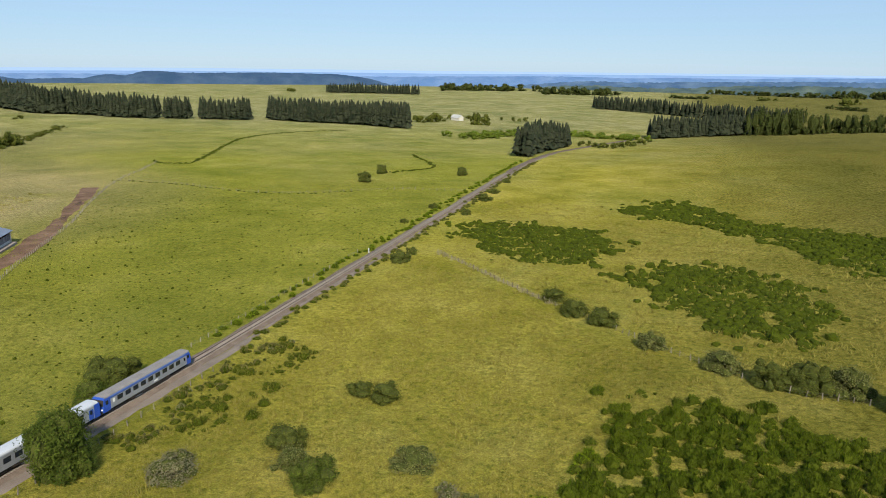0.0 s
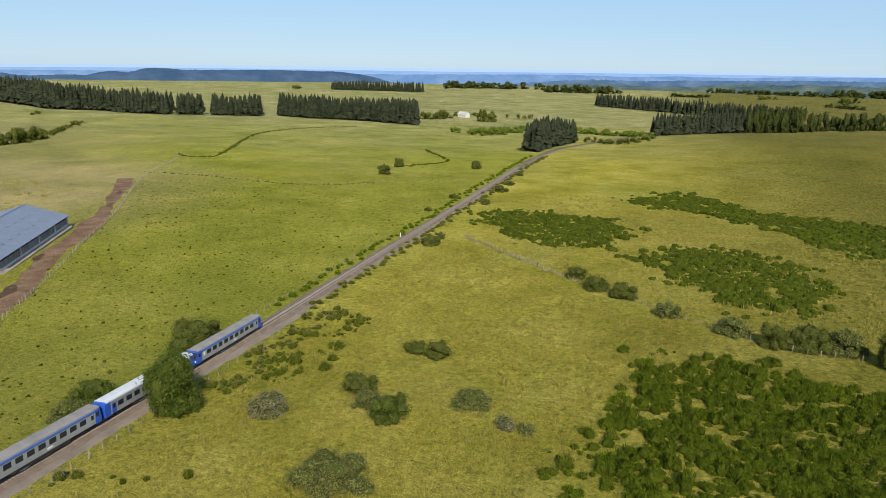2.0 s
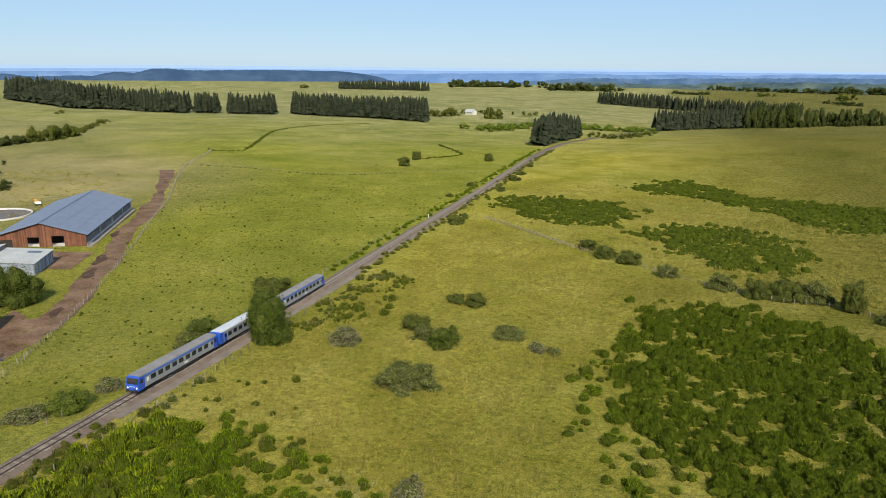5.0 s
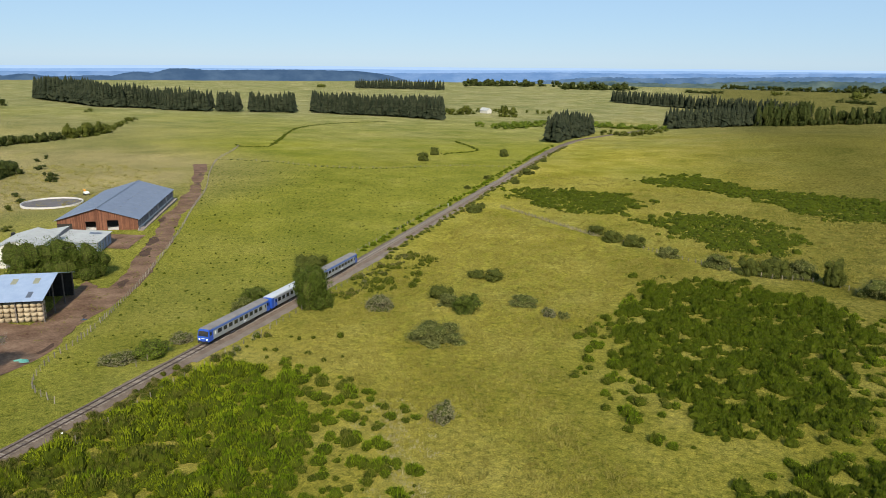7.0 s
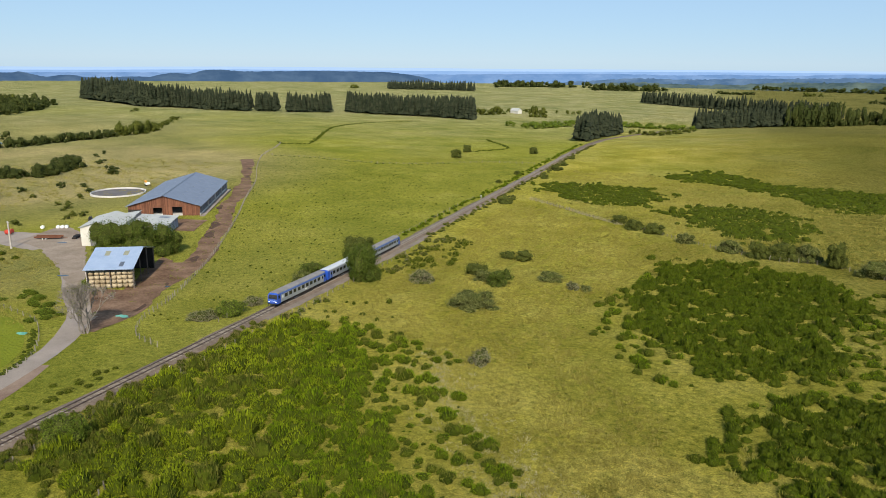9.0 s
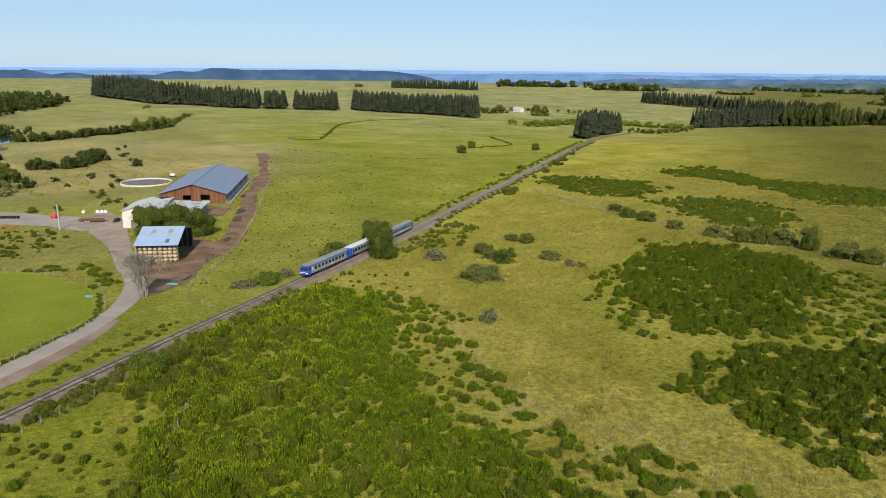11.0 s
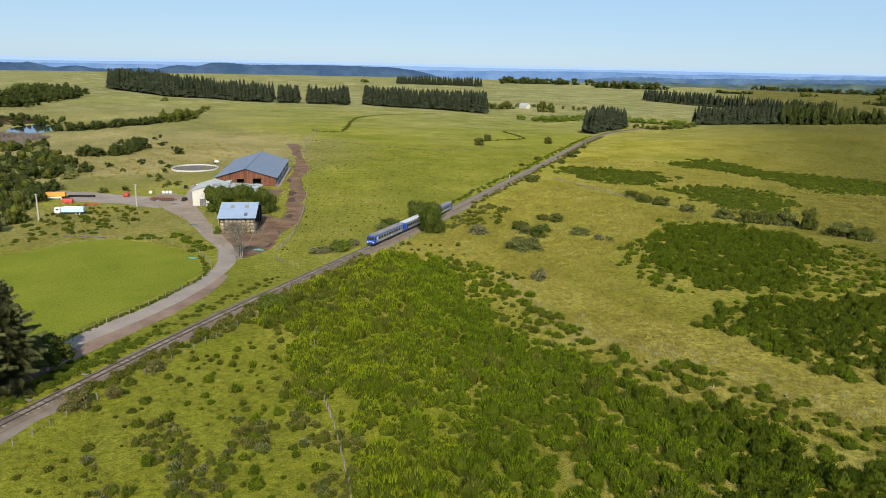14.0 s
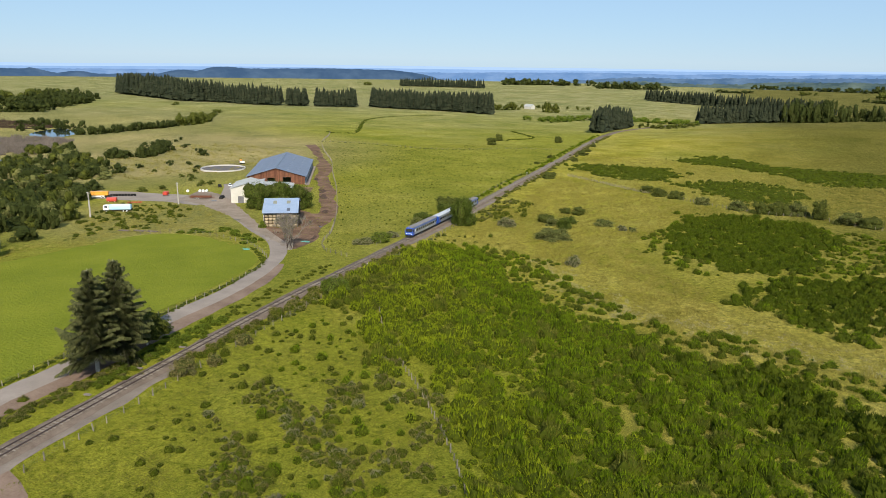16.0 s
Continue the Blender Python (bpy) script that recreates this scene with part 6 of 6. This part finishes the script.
    part("underframe", boxes((-1.1, 1.1, -h + 0.6, h - 0.6, 0.5, 0.95), (-0.9, 0.9, -4.6, 4.6, 0.25, 0.6)), UNDER, ob)
    for y in (-8.6, 8.6):
        bg = part("bogie", boxes((-1.15, -0.95, y - 1.9, y + 1.9, 0.35, 0.75), (0.95, 1.15, y - 1.9, y + 1.9, 0.35, 0.75), (-1, 1, y - 0.3, y + 0.3, 0.35, 0.7)), UNDER, ob)
        for q in (-1.25, 1.25):
            for x in (-0.78, 0.78):
                part("wheel", drum(bmesh.new(), (x, y + q, 0.44), 0.45, 0.12, "X", 18), RAIL, bg)
    for y in ((-1.5, 4.5) if not middle else (-8, 0, 8)):
        part("roof_vent", rounded(boxes((-0.45, 0.45, y - 0.6, y + 0.6, 3.8, 3.95)), 0.05, 1), ROOF_DULL if not middle else ROOF_PALE, ob)
    return ob


railcar(45.0, "blue-fronted silver railcar with a dull grey roof, leading", False)
railcar(72.9, "silver trailer coach with a pale roof and blue ends", True)
railcar(100.8, "blue-ended silver railcar with a dull grey roof, trailing", False)


# ---- fences ----
def post_mesh(w, h):
    bm = boxes((-w / 2, w / 2, -w / 2, w / 2, -0.3, h))
    top = [v for v in bm.verts if v.co.z > 0]
    for v in top:
        v.co.x *= 0.8
        v.co.y *= 0.8
    me = bpy.data.meshes.new("post")
    bm.to_mesh(me)
    bm.free()
    me.materials.append(FENCE_WOOD)
    return me


FENCE_WOOD = surface("silvered_posts", (0.13, 0.11, 0.082), (0.30, 0.255, 0.20), 2.0, 14, 0.9, 0, 0.4, 0.02, 0.3)
POST = post_mesh(0.17, 1.3)
WIRE = surface("fence_wire", (0.12, 0.11, 0.10), (0.22, 0.20, 0.19), 2, 9, 0.5, 0.8)


def fence(line, spacing, label, seed, size=1.0):
    p = smooth_line(line, spacing)
    x, y = p[0]
    ob = place("fence", x, y, label, "fence", sink=0.0)
    z0 = ob.location.z
    r = random.Random(seed)
    tops = []
    for px, py in p:
        q = new("post", POST)
        q.parent = ob
        q.location = (px - x, py - y, float(ground_z(px, py)) - z0)
        q.rotation_euler = (r.gauss(0, 0.06), r.gauss(0, 0.06), r.uniform(0, 3))
        k = size * r.uniform(0.85, 1.15)
        q.scale = (k, k, k)
        tops.append(Vector(q.location))
    for hgt in (0.5, 0.85, 1.15):
        v, f = limb([t + Vector((0, 0, hgt)) for t in tops], [0.012] * len(tops), 3)
        child("wire", (v, f), WIRE, ob)
    return ob


def beside(off, y0, y1, step=12):
    _, nrm = normals_of(LINE)
    q = LINE + nrm * off
    k = (q[:, 1] > y0) & (q[:, 1] < y1)
    return [tuple(p) for p in q[k][::step]]


fence([(-104, 10), (-113.5, 14), (-121, 24), (-126, 38), (-131.5, 51), (-151, 90.5), (-181.5, 146), (-206.5, 188), (-232.5, 234), (-264.5, 282), (-290.5, 324), (-304, 350), (-322, 392), (-338, 424)], 2.2, "weathered post fence along the dirt track", 1, 1.15)
fence([(-78, 252), (-55, 228), (-30, 203), (-3, 178), (10, 166), (29, 152), (46, 149), (62, 132), (84, 118)], 2.6, "weathered post fence along the boundary hedge", 2, 1.15)
fence(beside(7.0, -124, 130), 2.8, "weathered post-and-wire fence along the railway", 3)
fence(beside(-6.5, 30, 240), 3.0, "weathered post-and-wire fence on the pasture side of the railway", 4)
fence([(-69, -40), (-62, -53), (-55, -64), (-44.7, -76.5), (-36.5, -88), (-28, -101), (-20, -116)], 2.0, "old leaning post fence along the broom scrub", 5)
fence([(-298, 342), (-287, 345), (-259, 345), (-229, 340), (-203, 341), (-180, 354), (-165, 368), (-142, 388), (-107, 398)], 4.0, "weathered post fence across the pasture", 7, 1.2)
fence([(-186, 9), (-173, 19), (-150, 15), (-138, 9), (-122, -8), (-116.8, -32), (-114.8, -57), (-114.6, -86), (-114.4, -104)], 3.2, "post fence round the hay meadow", 6)

# ---- farmyard ----
RED = surface("faded_red_paint", (0.38, 0.035, 0.02), (0.55, 0.07, 0.04), 1, 8, 0.5)
ORANGE = surface("orange_paint", (0.60, 0.25, 0.02), (0.72, 0.36, 0.05), 1, 8, 0.5)
PALE_BLUE = surface("pale_blue_paint", (0.34, 0.55, 0.66), (0.48, 0.68, 0.78), 1, 8, 0.45)
RUST = surface("rusty_iron", (0.09, 0.035, 0.02), (0.20, 0.09, 0.055), 1, 8, 0.8, 0.3)
TYRE = surface("black_rubber", (0.012, 0.012, 0.012), (0.035, 0.033, 0.03), 2, 8, 0.8)
WRAP = surface("white_bale_wrap", (0.62, 0.62, 0.60), (0.80, 0.80, 0.78), 1, 6, 0.35)
TEAL = surface("teal_tarpaulin", (0.06, 0.22, 0.17), (0.13, 0.34, 0.27), 1, 6, 0.5)


def wheels(ob, rows):
    for x, y, rad, wid in rows:
        t = part("wheel", rounded(drum(bmesh.new(), (x, y, rad), rad, wid, "X", 16), 0.05, 1), TYRE, ob)
        part("rim", drum(bmesh.new(), (x, y, rad), rad * 0.55, wid + 0.04, "X", 12), WHITE, t)


truck = place("tank_truck", -229, 43, "old tank truck with a white cab and pale blue tank", "truck", turn=-62)
part("cab", rounded(boxes((-1.2, 1.2, -5.4, -3.2, 0.8, 2.9)), 0.18), WHITE, truck, "white cab")
part("windscreen", boxes((-1.0, 1.0, -5.44, -5.38, 1.9, 2.6)), PANE, truck)
for x in (-1.2, 1.2):
    part("side_window", boxes((x - 0.03, x + 0.03, -4.8, -3.8, 1.9, 2.6)), PANE, truck)
part("tank", rounded(prism(arc_profile(1.25, 1.1, 2.2, 0.9), -2.9, 5.6), 0.06, 1), PALE_BLUE, truck, "pale blue tank")
part("chassis", boxes((-0.6, 0.6, -5.0, 5.6, 0.55, 0.9)), UNDER, truck)
part("walkway", boxes((-0.4, 0.4, -2.0, 5.0, 3.08, 3.2)), WHITE, truck)
wheels(truck, [(sx * 1.05, y, 0.5, 0.35) for sx in (-1, 1) for y in (-4.2, 2.6, 4.0)])

van = place("red_van", -250, 61.5, "small red van parked behind the tank truck", "van", turn=-62)
part("body", rounded(prism([(-0.9, 0.4), (0.9, 0.4), (0.9, 1.5), (0.75, 2.1), (-0.75, 2.1), (-0.9, 1.5)], -2.1, 2.1), 0.1), RED, van)
part("windscreen", boxes((-0.7, 0.7, -2.14, -2.08, 1.35, 1.95)), PANE, van)
wheels(van, [(sx * 0.8, y, 0.33, 0.2) for sx in (-1, 1) for y in (-1.3, 1.3)])

trailer = place("orange_trailer", -264, 68, "orange high-sided farm trailer", "trailer", turn=-58)
part("box", rounded(boxes((-1.25, 1.25, -4.2, 4.2, 1.5, 3.2)), 0.06, 1), ORANGE, trailer, "orange box body")
part("tank", drum(bmesh.new(), (0.4, -0.5, 1.0), 0.6, 6.0, "Y", 16), WHITE, trailer, "pale tank below the box")
part("chassis", boxes((-0.5, 0.5, -4.2, 5.4, 0.7, 1.5)), UNDER, trailer)
wheels(trailer, [(sx * 1.1, y, 0.5, 0.35) for sx in (-1, 1) for y in (1.4, 2.6)])

flat = place("flatbed_trailer", -219.5, 84.5, "long low rusty flatbed trailer", "trailer", turn=-65)
part("bed", boxes((-1.2, 1.2, -4.8, 4.8, 0.75, 0.95), (-1.2, -1.1, -4.8, 4.8, 0.95, 1.3), (1.1, 1.2, -4.8, 4.8, 0.95, 1.3)), RUST, flat)
part("drawbar", boxes((-0.1, 0.1, 4.8, 6.6, 0.6, 0.8)), RUST, flat)
wheels(flat, [(sx * 1.1, y, 0.45, 0.3) for sx in (-1, 1) for y in (-1.8, -0.6)])

harrow = place("red_harrow", -237.5, 62, "red tined harrow lying in the yard grass", "harrow", turn=-60)
part("frame", boxes(*[(-1.1, 1.1, y, y + 0.12, 0.55, 0.7) for y in (-3.0, -1.5, 0, 1.5, 2.9)], (-1.1, -0.98, -3, 3, 0.5, 0.65), (0.98, 1.1, -3, 3, 0.5, 0.65)), RED, harrow)
for k in range(10):
    part("tine", boxes((-0.95 + (k % 5) * 0.45, -0.87 + (k % 5) * 0.45, -2.9 + (k // 5) * 4.4, -2.82 + (k // 5) * 4.4, -0.1, 0.6)), RUST, harrow)
baler = place("red_baler", -240, 85, "small red baler at the edge of the yard", "baler", turn=20)
part("housing", rounded(boxes((-1.1, 1.1, -1.4, 1.4, 0.5, 2.0)), 0.2), RED, baler)
part("drawbar", boxes((-0.1, 0.1, 1.4, 3.2, 0.5, 0.65)), RUST, baler)
wheels(baler, [(-1.15, 0, 0.45, 0.3), (1.15, 0, 0.45, 0.3)])

for k in range(9):
    t = k * 1.35
    ob = place("tyre_stack", -263 + t * 0.92, 74.5 + t * 0.4, "stack of old black tyres beside the yard", "tyres", "old tyre stacks")
    for z in (0.15, 0.42, 0.69, 0.96):
        bm = drum(bmesh.new(), (0.06 * math.sin(k + z * 9), 0.05 * math.cos(k * 2 + z * 7), z), 0.6, 0.26, "Z", 14)
        part("tyre", rounded(bm, 0.06, 1), TYRE, ob)
bm = bmesh.new()
drum(bm, (0, 0, 0.68), 0.68, 1.25, "Y", 18)
WRAPPED = bpy.data.meshes.new("wrapped_bale")
rounded(bm, 0.14, 3).to_mesh(WRAPPED)
WRAPPED.materials.append(WRAP)
for x, y, z in ((-231, 101, 0), (-229.6, 101.8, 0), (-232.4, 100.2, 0), (-237.5, 97.5, 0)):
    ob = tagged(new("wrapped_bale", WRAPPED), "round silage bale in white plastic wrap", "silage bale", "white wrapped bales")
    ob.matrix_basis = pose(x, y, float(ground_z(x, y)) + z - 0.03, 0, 0, 30)


def car(x, y, turn, paint, label):
    ob = place("car", x, y, label, "car", turn=turn)
    part("body", rounded(boxes((-0.85, 0.85, -2.1, 2.1, 0.35, 0.9)), 0.14), paint, ob)
    part("cabin", rounded(prism([(-0.78, 0.85), (0.78, 0.85), (0.6, 1.45), (-0.6, 1.45)], -1.0, 1.5), 0.08), PANE, ob, "dark glazed cabin")
    part("roof", rounded(boxes((-0.58, 0.58, -0.7, 1.3, 1.42, 1.5)), 0.03, 1), paint, ob)
    wheels(ob, [(sx * 0.78, q, 0.31, 0.2) for sx in (-1, 1) for q in (-1.3, 1.3)])


car(-230.5, 122, 40, WHITE, "white car parked beside the barn")
car(-233.5, 117.5, 45, UNDER, "dark car parked beside the barn")
car(-228, 126, 40, RED, "red car parked beside the barn")
car(-211, 89, 20, UNDER, "dark car parked at the cream building")

digger = place("digger", -279, 201, "small white and orange excavator beyond the slurry store", "excavator", turn=60)
for x in (-0.9, 0.9):
    part("crawler_track", rounded(boxes((x - 0.25, x + 0.25, -1.7, 1.7, 0, 0.75)), 0.2), UNDER, digger)
part("upper_body", rounded(boxes((-1.1, 1.1, -1.6, 1.4, 0.85, 1.9)), 0.12), WHITE, digger, "pale engine housing")
part("cab", rounded(boxes((-1.1, -0.1, -0.3, 1.4, 1.9, 3.0)), 0.1), ORANGE, digger, "orange cab")
part("boom", boxes((0.1, 0.4, 1.2, 4.4, 1.6, 2.0)), WHITE, digger)
part("bucket", rounded(boxes((-0.15, 0.65, 4.2, 4.9, 0.7, 1.7)), 0.08, 1), RUST, digger)


def pole(x, y, height, label):
    ob = place("utility_pole", x, y, label, "utility pole", sink=0.2)
    child("shaft", limb([(0, 0, -0.5), (0.02, 0, height * 0.5), (0, 0.03, height)], (0.36, 0.30, 0.22), 8), PALE_BARK, ob)
    part("crossarm", boxes((-0.8, 0.8, -0.06, 0.06, height - 0.55, height - 0.42)), WOOD_GREY, ob)
    for k in (-0.65, 0, 0.65):
        part("insulator", drum(bmesh.new(), (k, 0, height - 0.32), 0.05, 0.2, "Z", 8), WHITE, ob)


pole(-229, 28.5, 10.5, "pale wooden utility pole at the thicket's edge")
pole(-218.5, 68, 10.0, "pale wooden utility pole beside the farmyard")

# white line-side markers, pale blocks and waste sleepers beside the line
for x, y, h in ((-101.5, 241, 1.9), (-91.6, -0.3, 1.1), (-101.0, 128, 1.0)):
    ob = place("marker_post", x, y, "white line-side marker post", "marker post")
    part("stake", rounded(boxes((-0.11, 0.11, -0.11, 0.11, -0.2, h)), 0.02, 1), WHITE, ob)
    part("plate", rounded(boxes((-0.2, 0.2, -0.16, -0.12, h - 0.45, h + 0.05)), 0.02, 1), WHITE, ob)
SLAB_ME = bpy.data.meshes.new("concrete_slab")
rounded(boxes((-0.7, 0.7, -0.35, 0.35, 0, 0.2)), 0.06, 2).to_mesh(SLAB_ME)
SLAB_ME.materials.append(SLEEPER)
for x, y, a in ((-96.9, -89, 8), (-96.6, -77, 12), (-97.0, -101.5, 5)):
    ob = tagged(new("concrete_slab", SLAB_ME), "pale concrete slab lying beside the rails", "slab", "line-side slabs")
    ob.matrix_basis = pose(x, y, float(ground_z(x, y)) + 0.06, 0, 0, a)
tarp = place("tarpaulin", -127.5, 24.5, "crumpled teal tarpaulin on the grass", "tarpaulin")
child("sheet", lump_ball(np.random.RandomState(2), (1.7, 1.0, 0.28), (0, 0, 0.1), 12, 6, 0.3), TEAL, tarp)
tarp = place("tarpaulin", -138.5, 5.0, "small teal tarpaulin by the meadow fence", "tarpaulin")
child("sheet", lump_ball(np.random.RandomState(3), (1.3, 0.9, 0.26), (0, 0, 0.1), 12, 6, 0.3), TEAL, tarp)
for x, y in ((-191, 14), (-186, 15), (-196, 12)):
    ob = place("timber_pile", x, y, "low pile of dark old timber on the bank", "timber pile", "old timber piles")
    for k in range(5):
        child("beam", limb([(-2.2, k * 0.35 - 0.7, 0.2 + 0.1 * (k % 2)), (2.2, k * 0.3 - 0.6, 0.25 + 0.1 * (k % 3))], (0.16, 0.13), 6), BARK, ob)
# ---- sleepers, last ----
bm = boxes((-1.3, 1.3, -0.15, 0.15, BED - 0.06, BED + 0.11))
SLEEP = bpy.data.meshes.new("sleeper")
bm.to_mesh(SLEEP)
bm.free()
SLEEP.materials.append(SLEEPER)
dirs, _ = normals_of(LINE)
rest_v, rest_f, n = [], [], 0
near = 0
for p, d in zip(LINE, dirs):
    z = float(ground_z(p[0], p[1]))
    a = math.atan2(-d[0], d[1])
    if -128 < p[1] and near < 290:
        q = new("sleeper", SLEEP)
        q.parent = railway
        q.location, q.rotation_euler = (p[0], p[1], z), (0, 0, a + random.gauss(0, 0.015))
        near += 1
    elif p[1] < 480:
        m = pose(p[0], p[1], z, 0, 0, math.degrees(a))
        rest_v += [tuple(m @ v.co) for v in SLEEP.vertices]
        rest_f += [[i + n for i in f.vertices] for f in SLEEP.polygons]
        n += 8
ob = mesh_ob("sleepers", rest_v, rest_f, SLEEPER, False, railway)
tagged(ob, "more sleepers along the far line", kind="stuff")
